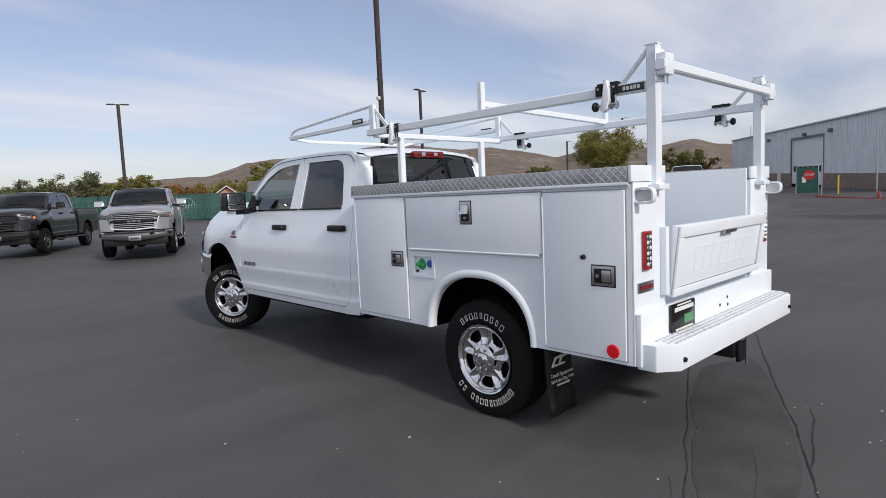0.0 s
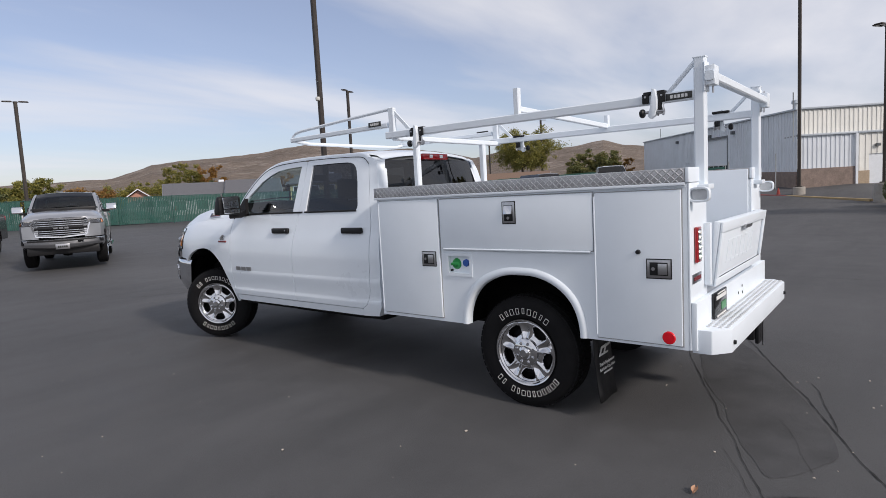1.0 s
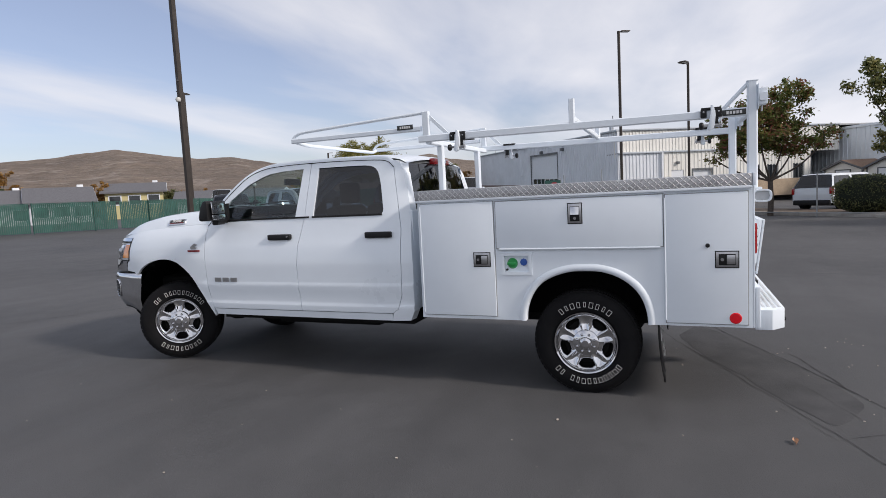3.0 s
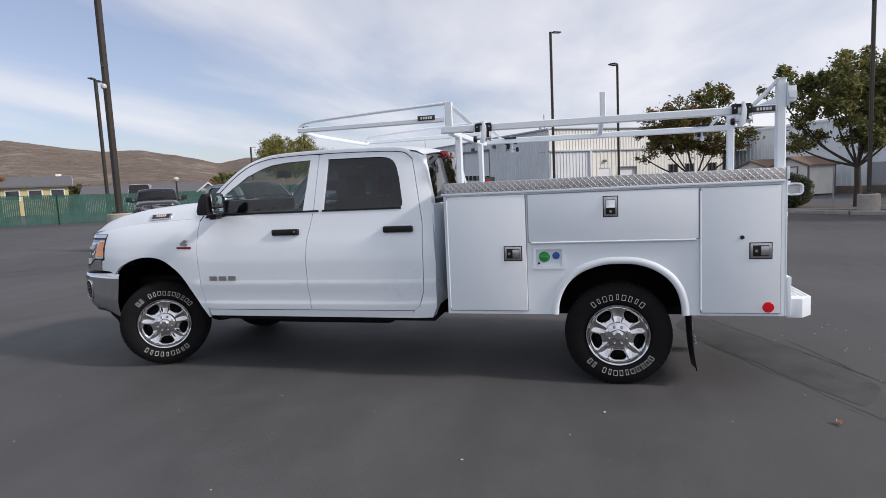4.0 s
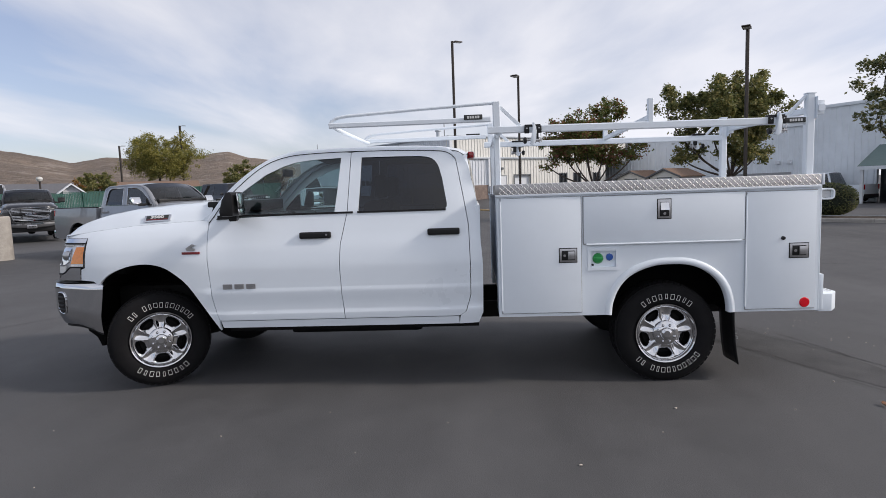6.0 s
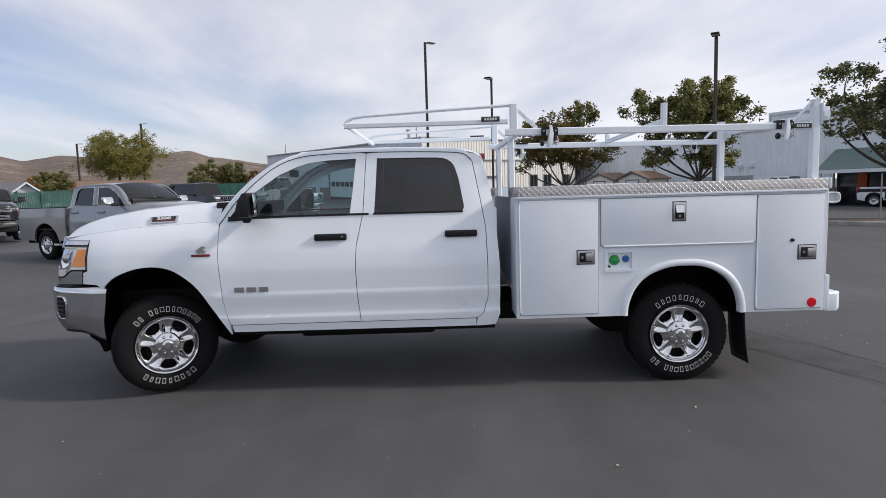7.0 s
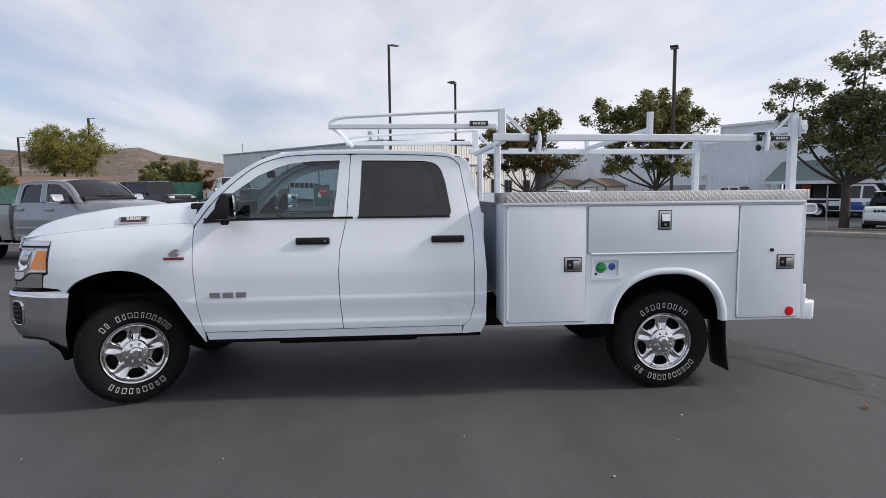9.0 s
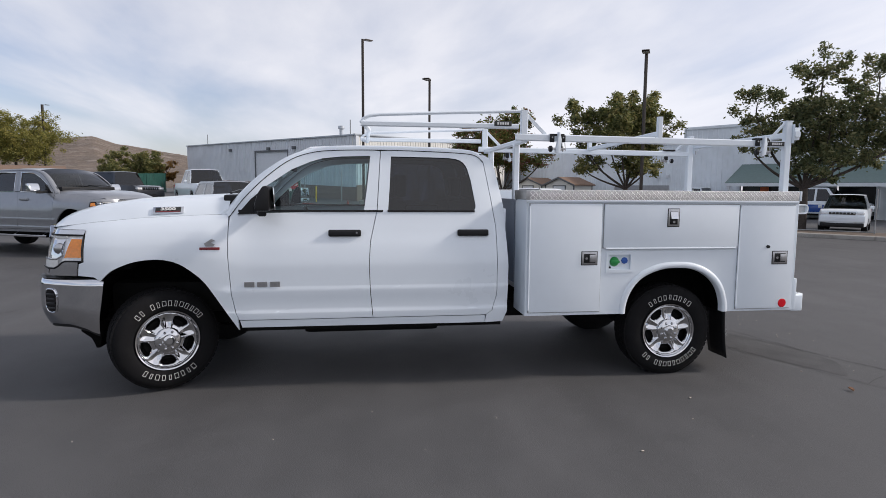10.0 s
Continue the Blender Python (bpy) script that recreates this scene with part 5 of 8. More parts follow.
def ladder_rack(root):
    """Forklift-loadable overhead rack of white square tube."""
    X, S = 0.795, 0.05
    for s in (-1, 1):
        x = s * X
        def bar(name, pts, w, h=None, label="", up=(0, 0, 1), r=0):
            return part(name, tube(bmesh.new(), pts, w, h, r, up=up), POWDER, root, label)
        bar("rear_post", [(x, -1.160, 1.50), (x, -1.160, 2.265)], 0.058, 0.065)
        bar("front_post", [(s * 0.515, 1.30, 1.55), (s * 0.515, 1.30, 2.035)], 0.055)
        bar("side_rail", [(x, -1.13, 2.062), (x, 1.38, 2.080)], 0.045, 0.058, "long white side rail")
        bar("front_upright", [(x, 1.310, 2.06), (x, 1.310, 2.305)], 0.04, 0.062)
        bar("overhang_rail", [(x, 1.36, 2.168), (x, 2.69, 2.166)], 0.042, 0.042)
        bar("overhang_top_tube", [(x, 1.325, 2.298), (x, 2.0, 2.268), (x, 2.54, 2.240), (x, 2.62, 2.228), (x, 2.665, 2.205), (x, 2.69, 2.17)], 0.028, 0.028, r=10)
        bar("rear_brace", [(x, -1.135, 2.255), (x, -0.97, 2.085)], 0.028, 0.028, r=8)
        bar("front_brace", [(x, 1.32, 2.30), (x, 1.12, 2.105)], 0.012, 0.03, r=0)
        part("post_foot", boxed(x - 0.06, x + 0.06, -1.215, -1.152, 1.505, 1.535, 0.004), POWDER, root)
        part("post_cap", boxed(x - 0.031, x + 0.031, -1.196, -1.124, 2.264, 2.272, 0.003), POWDER, root)
        # clamp block and loop holding the removable rear bar
        part("bar_socket", boxed(x - 0.048, x + 0.048, -1.250, -1.197, 2.100, 2.210, 0.006), POWDER, root)
        part("socket_plate", boxed(x - 0.052, x + 0.052, -1.1965, -1.1925, 2.07, 2.240, 0.003), POWDER, root)
        part("socket_pin", tube(bmesh.new(), [(x - s * 0.03, -1.222, 2.225), (x - s * 0.03, -1.222, 2.06)], 0.012, 0.012, 8), STEEL, root)
        bar("rail_stop", [(x, 0.08, 2.09), (x, 0.08, 2.280 if s < 0 else 2.20)], 0.042, 0.045)
        # tie-down ratchets
        for yr in (-0.90, 1.02):
            ra = empty("ratchet_tie_down")
            ra.parent = root
            f = -s  # the two sides face opposite ways
            band = [(yr - f * 0.014, 2.120), (yr + f * 0.004, 2.126), (yr + f * 0.006, 2.07), (yr + f * 0.012, 2.02), (yr + f * 0.022, 1.985), (yr + f * 0.030, 1.960), (yr + f * 0.010, 1.945), (yr - f * 0.014, 1.962), (yr - f * 0.022, 2.00), (yr - f * 0.026, 2.06)]
            part("ratchet_strap", prism(bmesh.new(), band, "x", x + s * 0.026, x + s * 0.064, 0.004), POWDER, ra, "curved white ratchet arm")
            part("ratchet_saddle", boxed(x - 0.030, x + 0.030, yr - f * 0.062, yr + f * 0.066, 2.094, 2.112, 0.004), BLACK, ra)
            for dy in (-0.048, 0.050):
                bk = part("ratchet_block", boxed(x + s * 0.023, x + s * 0.040, yr + f * dy - 0.020, yr + f * dy + 0.020, 2.040, 2.100, 0.005), BLACK, ra)
                part("block_bolt", lathe(bmesh.new(), [(0, s * 0.006), (0.006, s * 0.005), (0.007, 0)], (x + s * 0.040, yr + f * dy, 2.080), "x", 8), STEEL, bk)
            part("ratchet_spindle", tube(bmesh.new(), [(x + s * 0.045, yr - f * 0.066, 1.985), (x + s * 0.045, yr + f * 0.050, 1.985)], 0.018, 0.018, 10), STEEL, ra)
            part("ratchet_drum", lathe(bmesh.new(), [(0, -0.022), (0.020, -0.022), (0.024, -0.014), (0.014, -0.008), (0.014, 0.008), (0.024, 0.014), (0.020, 0.022), (0, 0.022)], (x + s * 0.02, yr - f * 0.035, 1.985), "y", 14), STEEL, ra)
            part("ratchet_knob", lathe(bmesh.new(), [(0, 0.016), (0.018, 0.015), (0.026, 0.008), (0.027, -0.006), (0.020, -0.014), (0, -0.016)], (x + s * 0.045, yr + f * 0.066, 1.983), "y", 14), BLACK, ra)
            part("ratchet_pin", tube(bmesh.new(), [(x + s * 0.045, yr - f * 0.060, 2.035), (x + s * 0.050, yr - f * 0.066, 1.965)], 0.008, 0.008, 6), STEEL, ra)
            part("ratchet_gear", boxed(x - 0.012, x + s * 0.03, yr - f * 0.045, yr - f * 0.012, 1.99, 2.045, 0.006), BLACK, ra)
        for yt, zt in ((-1.045, 2.063), (1.50, 2.188)):
            t = part("rack_tag", boxed(x + s * 0.0225, x + s * 0.0275, yt - 0.075, yt + 0.075, zt - 0.020, zt + 0.020, 0.002), TAGMAT, root, "dark oval rack maker tag")
            bm = bmesh.new()
            for i in range(5):
                box(bm, x + s * 0.027, x + s * 0.029, yt - 0.05 + i * 0.021, yt - 0.035 + i * 0.021, zt - 0.010, zt + 0.010)
            part("tag_bars", bm, LETTER, t)
    part("rear_cross_bar", tube(bmesh.new(), [(-X - 0.06, -1.2235, 2.150), (X + 0.06, -1.2235, 2.150)], 0.05, 0.052), POWDER, root)
    part("middle_cross_bar", tube(bmesh.new(), [(-X, 0.08, 2.135), (X, 0.08, 2.100)], 0.035, 0.042), POWDER, root)
    part("front_cross_bar", tube(bmesh.new(), [(-X, 1.30, 2.055), (X, 1.30, 2.055)], 0.045, 0.045), POWDER, root)
    part("tip_cross_bar", tube(bmesh.new(), [(-X, 2.66, 2.160), (-X * 0.8, 2.62, 2.130), (X * 0.8, 2.62, 2.130), (X, 2.66, 2.160)], 0.035, 0.035, 10), POWDER, root)


truck = empty("service_truck", pose(3.945, 2.86, 0.0))
tagged(truck, "white crew cab work truck with utility body and overhead ladder rack", "truck")
front_half(truck, WHITE, CHROME, WHEELCHROME)
chassis(truck, -1.0, 4.9)
service_body(truck)
ladder_rack(truck)

# ---- parked vehicles ----
def parked_pickup(name, label, paint, trim, rim_mat, x, y, turn, bright=True):
    root = empty(name, pose(x, y, ground_z(x, y), 0, 0, turn))
    tagged(root, label, "pickup truck", "parked vehicles")
    front_half(root, paint, trim, rim_mat, badges=False, letters=False, rear=0.52, bright=bright)
    bed_half(root, paint, trim)
    chassis(root, -0.55, 4.9, 0.52)
    return root


dark_pickup = parked_pickup("pickup_truck", "black crew cab pickup parked on asphalt", DARKGREY, DARKTRIM, TAGMAT, 5.0, 26.7, 150, False)
silver_pickup = parked_pickup("pickup_truck", "silver crew cab pickup with chrome grille parked facing out", SILVER, CHROME, CHROME, 7.04, 22.6, 157)
grey_pickup = parked_pickup("pickup_truck", "grey crew cab pickup with chrome side step parked side on", GREYPAINT, CHROME, CHROME, 15.21, 15.58, 155)
far_pickup = parked_pickup("pickup_truck", "black heavy pickup with chrome grille parked near fence", DARKGREY, CHROME, CHROME, 23.4, 24.4, 130, False)


def small_wheel(root, x, y, s, r=0.36):
    w = empty("wheel")
    w.parent = root
    bm = bmesh.new()
    d = lambda v: -s * v
    lathe(bm, [(0.23, d(0.03)), (0.25, d(0.0)), (r - 0.04, d(0.0)), (r - 0.01, d(0.03)), (r, d(0.07)), (r, d(0.20)), (r - 0.05, d(0.24)), (0.2, d(0.24))], (x, y, r), "x", 28)
    part("tyre", bm, RUBBER, w)
    bm = bmesh.new()
    lathe(bm, [(0.0, d(0.01)), (0.05, d(0.01)), (0.09, d(0.035)), (0.20, d(0.02)), (0.235, d(0.005)), (0.245, d(0.03))], (x, y, r), "x", 20)
    part("rim", bm, STEEL, w)


def parked_car(name, label, category, paint, x, y, turn, length=4.8, width=0.95, belt=1.08, top=1.75, hood=1.05, nose=0.95, cab=(0.2, 3.1), screen=0.55, rear=0.30, dark_glass=True, base=0.30, bed=None, grille=True, size=1.0):
    """A car: (y, z) side outline drawn across with tumblehome, with glass, wheels, lamps and grille. Front at +y."""
    root = empty(name, pose(x, y, ground_z(x, y), 0, 0, turn) @ Matrix.Scale(size, 4))
    tagged(root, label, category, "parked vehicles")
    L = length
    ax0, ax1 = 0.85, L - 0.95
    line = [(0.02, base + 0.1), (0.0, 0.75), (0.03, belt if bed is None else belt + 0.02)]
    line += [(cab[0], belt)] if bed is not None else []
    line += [(cab[1], belt), (L - 0.35, hood), (L - 0.06, nose), (L, 0.70), (L - 0.05, base)]
    low = [(ax1 + 0.44, base)] + [(ax1 + 0.44 * math.cos(radians(18 * i)), 0.36 + 0.44 * math.sin(radians(18 * i))) for i in range(11)] + [(ax0 + 0.44 * math.cos(radians(18 * i)), 0.36 + 0.44 * math.sin(radians(18 * i))) for i in range(11)] + [(ax0 - 0.44, base)]
    wf = lambda yy, z: lerp_table([(0.2, width - 0.06), (0.5, width), (0.85, width), (1.1, width - 0.06), (1.3, width - 0.10)], z) - 0.16 * max(0, (yy - (L - 0.7)) / 0.7) ** 2 - 0.06 * max(0, (0.4 - yy) / 0.4) ** 2
    for s in (-1, 1):
        part("body_side", panel_mesh(line + low, [], wf, s, 0.05, (0.15, 0.10)), paint, root, smooth=50)
        for yw in (ax0, ax1):
            small_wheel(root, s * (width + 0.0), yw, s)
    def shell(u, v):
        yy, z = along([Vector((0, *p)) for p in line], u).yz
        k = 2 * v - 1
        return (k * wf(yy, z), yy + 0.05 * (1 - k * k) * (1 if u > 0.6 else -0.3), z + 0.02 * (1 - k * k))
    part("body_shell", grid_surface(bmesh.new(), shell, 40, 12), paint, root, smooth=45)
    part("under_tray", boxed(-width + 0.1, width - 0.1, 0.3, L - 0.3, base - 0.05, base + 0.12), UNDER, root)
    # cabin
    g0, g1 = cab
    out = [(g0, belt), (g0 + rear, top - 0.04), (g0 + rear + 0.12, top), (g1 - screen - 0.15, top), (g1 - screen, top - 0.03), (g1, belt)]
    wg = lambda z: width - 0.06 - 0.20 * (z - belt) / (top - belt)
    def green(u, v):
        yy, z = along([Vector((0, *p)) for p in out], u).yz
        k = 2 * v - 1
        return (k * wg(z), yy, z + 0.03 * (1 - k * k) * (1 if z > top - 0.1 else 0))
    m_top = part("cabin_roof", grid_surface(bmesh.new(), lambda u, v: green(0.2 + 0.6 * u, v), 12, 10), paint, root, smooth=45)
    gm = DARKGLASS if dark_glass else MIDGLASS
    part("windscreen", grid_surface(bmesh.new(), lambda u, v: green(0.8 + 0.2 * u, v), 4, 8), gm, root)
    part("rear_window", grid_surface(bmesh.new(), lambda u, v: green(0.2 * u, v), 4, 8), gm, root)
    for s in (-1, 1):
        hole1 = [(g0 + 0.16, belt + 0.03), (g0 + rear + 0.08, top - 0.09), (g0 + (g1 - g0) * 0.42, top - 0.08), (g0 + (g1 - g0) * 0.42, belt + 0.03)]
        hole2 = [(g0 + (g1 - g0) * 0.47, belt + 0.03), (g0 + (g1 - g0) * 0.47, top - 0.08), (g1 - screen - 0.12, top - 0.09), (g1 - 0.20, belt + 0.03)]
        part("cabin_side", panel_mesh(out, [hole1, hole2], lambda yy, z: wg(z), s, 0.03, (0.5, 0.15)), paint, root)
        for h in (hole1, hole2):
            part("window", panel_mesh(h, [], lambda yy, z: wg(z) - 0.01, s, 0.0, (1, 1)), gm, root)
        part("door_mirror", boxed(s * width, s * (width + 0.16), g1 - 0.45, g1 - 0.33, belt + 0.02, belt + 0.17, 0.03), paint, root)
        part("headlamp", boxed(s * 0.53, s * (width - 0.13), L - 0.22, L + 0.005, nose - 0.13, nose - 0.02, 0.03), CLEARLENS, root)
        part("tail_lamp", boxed(s * (width - 0.14), s * (width - 0.02), -0.03, 0.12, 0.78, 1.08, 0.02), REDLENS, root)
    if grille:
        part("grille", boxed(-0.5, 0.5, L - 0.10, L + 0.04, nose - 0.13, nose - 0.02, 0.02), GLOSSBLACK, root)
        for i in range(7):
            part("grille_slat", boxed(-0.46 + i * 0.137, -0.425 + i * 0.137, L + 0.03, L + 0.052, nose - 0.125, nose - 0.03, 0.008), CHROME, root)
    part("front_bumper", boxed(-width + 0.12, width - 0.12, L - 0.12, L + 0.03, base - 0.04, base + 0.16, 0.05), BLACK, root)
    part("bumper_skin", boxed(-width + 0.08, width - 0.08, L - 0.16, L + 0.035, base + 0.17, nose - 0.16, 0.06, 3), paint, root)
    part("lower_trim", boxed(-width + 0.1, width - 0.1, -0.05, 0.1, base - 0.02, base + 0.22, 0.05), BLACK, root)
    part("seats", boxed(-width + 0.25, width - 0.25, g0 + 0.5, g0 + (g1 - g0) * 0.6, 0.5, belt + 0.12, 0.06), SEAT, root)
    return root


parked_car("suv", "white compact suv parked behind the kerb", "car", WHITE, 21.2, -15.8, 44, length=4.7, base=0.34, size=0.86, dark_glass=False, screen=0.75, hood=1.10, nose=1.0)
NAVY = material("navy_graphic", (0.008, 0.012, 0.025), 0.3, vary=0.1)
shop_pickup = parked_car("pickup_truck", "white pickup with blue side panels parked by the awning", "pickup truck", WHITE, 31.5, -19.5, 123.5, length=5.4, belt=1.05, top=1.85, cab=(2.0, 4.1), bed=1)
for s in (-1, 1):
    part("blue_side_panel", boxed(s * 0.952, s * 0.962, 2.3, 3.5, 0.45, 0.88, 0.003), BLUE, shop_pickup, "blue painted side graphic")
    part("dark_side_panel", boxed(s * 0.935, s * 0.962, 0.06, 1.95, 0.82, 1.00, 0.003), NAVY, shop_pickup, "dark navy bed side graphic")
    part("dark_side_panel", boxed(s * 0.952, s * 0.962, 1.36, 1.95, 0.42, 0.81, 0.003), NAVY, shop_pickup)
    part("white_side_swoosh", boxed(s * 0.963, s * 0.967, 1.42, 2.1, 0.66, 0.92, 0.02), WHITE, shop_pickup)
parked_car("pickup_truck", "white pickup with canopy parked by the hedge", "pickup truck", WHITE, 29.62, -3.5, -133, length=5.2, cab=(0.05, 3.6), top=1.68)
parked_car("pickup_truck", "white pickup parked before the warehouse wall", "pickup truck", WHITE, 33.6, -18.9, -56.5, length=5.0, belt=1.05, top=1.85, cab=(1.7, 3.8), bed=1, dark_glass=False)
parked_car("suv", "black boxy off-road car parked by the fence", "car", DARKGREY, 33.0, 20.2, 150, length=4.2, belt=1.15, top=1.85, cab=(0.05, 2.7), screen=0.25, rear=0.06, hood=1.12, nose=1.05)
parked_car("pickup_truck", "white pickup parked near the metal building", "pickup truck", WHITE, 34.6, 15.6, 118, length=5.4, belt=1.15, top=1.9, cab=(1.8, 4.0), bed=1, hood=1.15, nose=1.05)
parked_car("suv", "dark grey suv parked behind the truck", "car", GREYPAINT, 22.4, 10.5, -60, length=4.6, top=1.86, belt=1.12)
parked_car("van", "white high roof van parked behind the fence", "van", WHITE, 40.2, 40.2, 128, length=5.6, belt=1.35, top=2.55, cab=(0.05, 4.6), screen=0.8, rear=0.04, hood=1.2, nose=1.0)
for cx, cy, ct, cp, cl in ((12.0, 50.0, 100, SILVER, "silver car parked behind the green fence"), (17.5, 46.5, 80, WHITE, "white car parked behind the green fence"), (21.0, 44.5, 95, GREYPAINT, "grey car parked behind the green fence"), (40.0, 36.5, 60, BLUE, "blue car parked behind the green fence"), (46.0, 33.0, 70, SILVER, "silver car parked behind the green fence")):
    parked_car("car", cl, "car", cp, cx, cy, ct, top=1.62, grille=False)

# ---- lamp posts ----
POLE = material("bronze_steel_pole", (0.045, 0.036, 0.030), 0.5, metal=0.2, vary=0.2, scale=4, bump=0.05)
CONCRETE = material("cast_concrete", (0.42, 0.39, 0.35), 0.85, vary=0.14, scale=5, bump=0.25, bump_scale=60, fine=0.25, dirt=((0.20, 0.18, 0.15), 0.6))
CONCRETE2 = material("kerb_concrete", (0.40, 0.375, 0.34), 0.9, vary=0.12, scale=3, bump=0.25, bump_scale=50, fine=0.3, dirt=((0.16, 0.14, 0.12), 0.6))
LAMPGLASS = material("lamp_lens", (0.55, 0.55, 0.52), 0.3, vary=0.05)


def lamp_post(x, y, top, heads, width=0.14, base=None, label="", crossarm=None):
    z0 = ground_z(x, y)
    p = empty("lamp_post", pose(x, y, z0))
    tagged(p, label or "dark bronze square parking lot lamp post", "lamp post", "parking lot lamp posts")
    h = top - z0
    b = 0.0
    if base:
        bm = bmesh.new()
        lathe(bm, [(0.0, base[1]), (base[0] - 0.03, base[1]), (base[0], base[1] - 0.03), (base[0], -0.1)], (0, 0, 0), "z", 36)
        part("concrete_base", bm, CONCRETE, p, "round stained concrete base")
        part("base_plate", boxed(-0.16, 0.16, -0.16, 0.16, base[1], base[1] + 0.05, 0.01), POLE, p)
        b = base[1]
    part("pole", tube(bmesh.new(), [(0, 0, b), (0, 0, h)], width), POLE, p)
    for a, arm in heads:
        c, s = math.cos(radians(a)), math.sin(radians(a))
        m = Matrix.Rotation(radians(a), 4, "Z")
        part("lamp_arm", tube(bmesh.new(), [(0, 0, h - 0.1), (c * arm, s * arm, h - 0.02)], 0.06), POLE, p)
        bm = bmesh.new()
        prism(bm, [(arm - 0.02, h - 0.04), (arm + 0.05, h + 0.03), (arm + 0.55, h + 0.02), (arm + 0.62, h - 0.02), (arm + 0.55, h - 0.05)], "y", -0.15, 0.15, 0.01)
        bmesh.ops.transform(bm, matrix=m, verts=bm.verts)
        head = part("lamp_head", bm, POLE, p)
        bm = bmesh.new()
        box(bm, arm + 0.1, arm + 0.5, -0.12, 0.12, h - 0.058, h - 0.048)
        bmesh.ops.transform(bm, matrix=m, verts=bm.verts)
        part("lamp_lens", bm, LAMPGLASS, head)
    if crossarm:
        ch = crossarm - z0
        part("cross_arm", tube(bmesh.new(), [(-0.30, -0.2, ch + 0.07), (-0.26, -0.17, ch), (0, 0, ch + 0.02), (0.26, 0.17, ch), (0.30, 0.2, ch + 0.07)], 0.03), STEEL, p)
        part("pole_camera", lathe(bmesh.new(), [(0, -0.1), (0.07, -0.06), (0.09, 0.0), (0.07, 0.07), (0, 0.08)], (-0.13, -0.02, ch - 0.6), "z", 14), LAMPGLASS, p)
    return p


lamp_post(13.80, 17.70, 12.0, [(40, 0.3), (220, 0.3)], 0.17, (0.37, 1.22), "tall dark steel lamp post on round concrete base", 5.85)
lamp_post(36.6, 5.41, 11.05, [(-60, 0.1)], 0.165, (0.30, 0.5), "tall dark lamp post on concrete base")
lamp_post(32.4, 1.60, 7.85, [(150, 0.15), (160, 0.25)], 0.125, (0.38, 0.86))
lamp_post(21.9, -6.35, 7.35, [(150, 0.12)], 0.115, (0.34, 0.72))
lamp_post(31.9, 35.8, 10.1, [(200, 0.2), (20, 0.2)], 0.20)
lamp_post(13.95, 51.7, 9.9, [(160, 0.2), (340, 0.2)], 0.22)
lamp_post(80.4, 55.0, 9.5, [(-60, 0.2)], 0.22)
lamp_post(93.0, 52.2, 13.6, [(-60, 0.3)], 0.30)
lamp_post(33.9, 31.7, 3.0, [], 0.09)
part_dome = tagged(part("globe_lamp", lathe(bmesh.new(), [(0, 0.22), (0.14, 0.18), (0.2, 0.05), (0.14, -0.06), (0.05, -0.1)], (33.9, 31.7, 3.1), "z", 16), LAMPGLASS), "small white globe lamp on a short post", "lamp")

# ---- planting strip and kerb ----
DIRT = material("dry_bark_soil", (0.16, 0.12, 0.09), 0.95, vary=0.3, scale=3, bump=0.5, bump_scale=30, fine=0.5)
kerb_pts = [(30.5, 0.6), (26.5, -2.6), (22.0, -5.9), (18.6, -9.2), (15.5, -11.6), (8.0, -17.5)]
kerb = empty("kerb")
tagged(kerb, "worn pale concrete kerb along the planting strip", "kerb", kind="structure")
for (xa, ya), (xb, yb) in zip(kerb_pts, kerb_pts[1:]):
    n = max(1, int(math.hypot(xb - xa, yb - ya) / 3.0))
    for i in range(n):
        a = Vector((xa, ya, 0)).lerp(Vector((xb, yb, 0)), i / n)
        b = Vector((xa, ya, 0)).lerp(Vector((xb, yb, 0)), (i + 1) / n - 0.006)
        a.z, b.z = ground_z(a.x, a.y) + 0.06, ground_z(b.x, b.y) + 0.06
        part("kerb_stone", tube(bmesh.new(), [a, b], 0.32, 0.16), CONCRETE2, kerb)
bm = bmesh.new()
off = Vector((0.62, -0.78)) * 1.0
rows = []
for x, y in kerb_pts:
    row = []
    for k in range(4):
        q = Vector((x, y)) + Vector((0.9, -0.95)).normalized() * (0.15 + k * 0.9)
        row.append(bm.verts.new((q.x, q.y, ground_z(q.x, q.y) + 0.09 + 0.02 * math.sin(k * 2.0 + x))))
    rows.append(row)
for p, q in zip(rows, rows[1:]):
    for k in range(3):
        bm.faces.new((p[k], q[k], q[k + 1], p[k + 1]))
tagged(part("planting_strip", bm, DIRT, smooth=60), "dry brown soil strip behind the kerb", "planting strip", kind="structure")

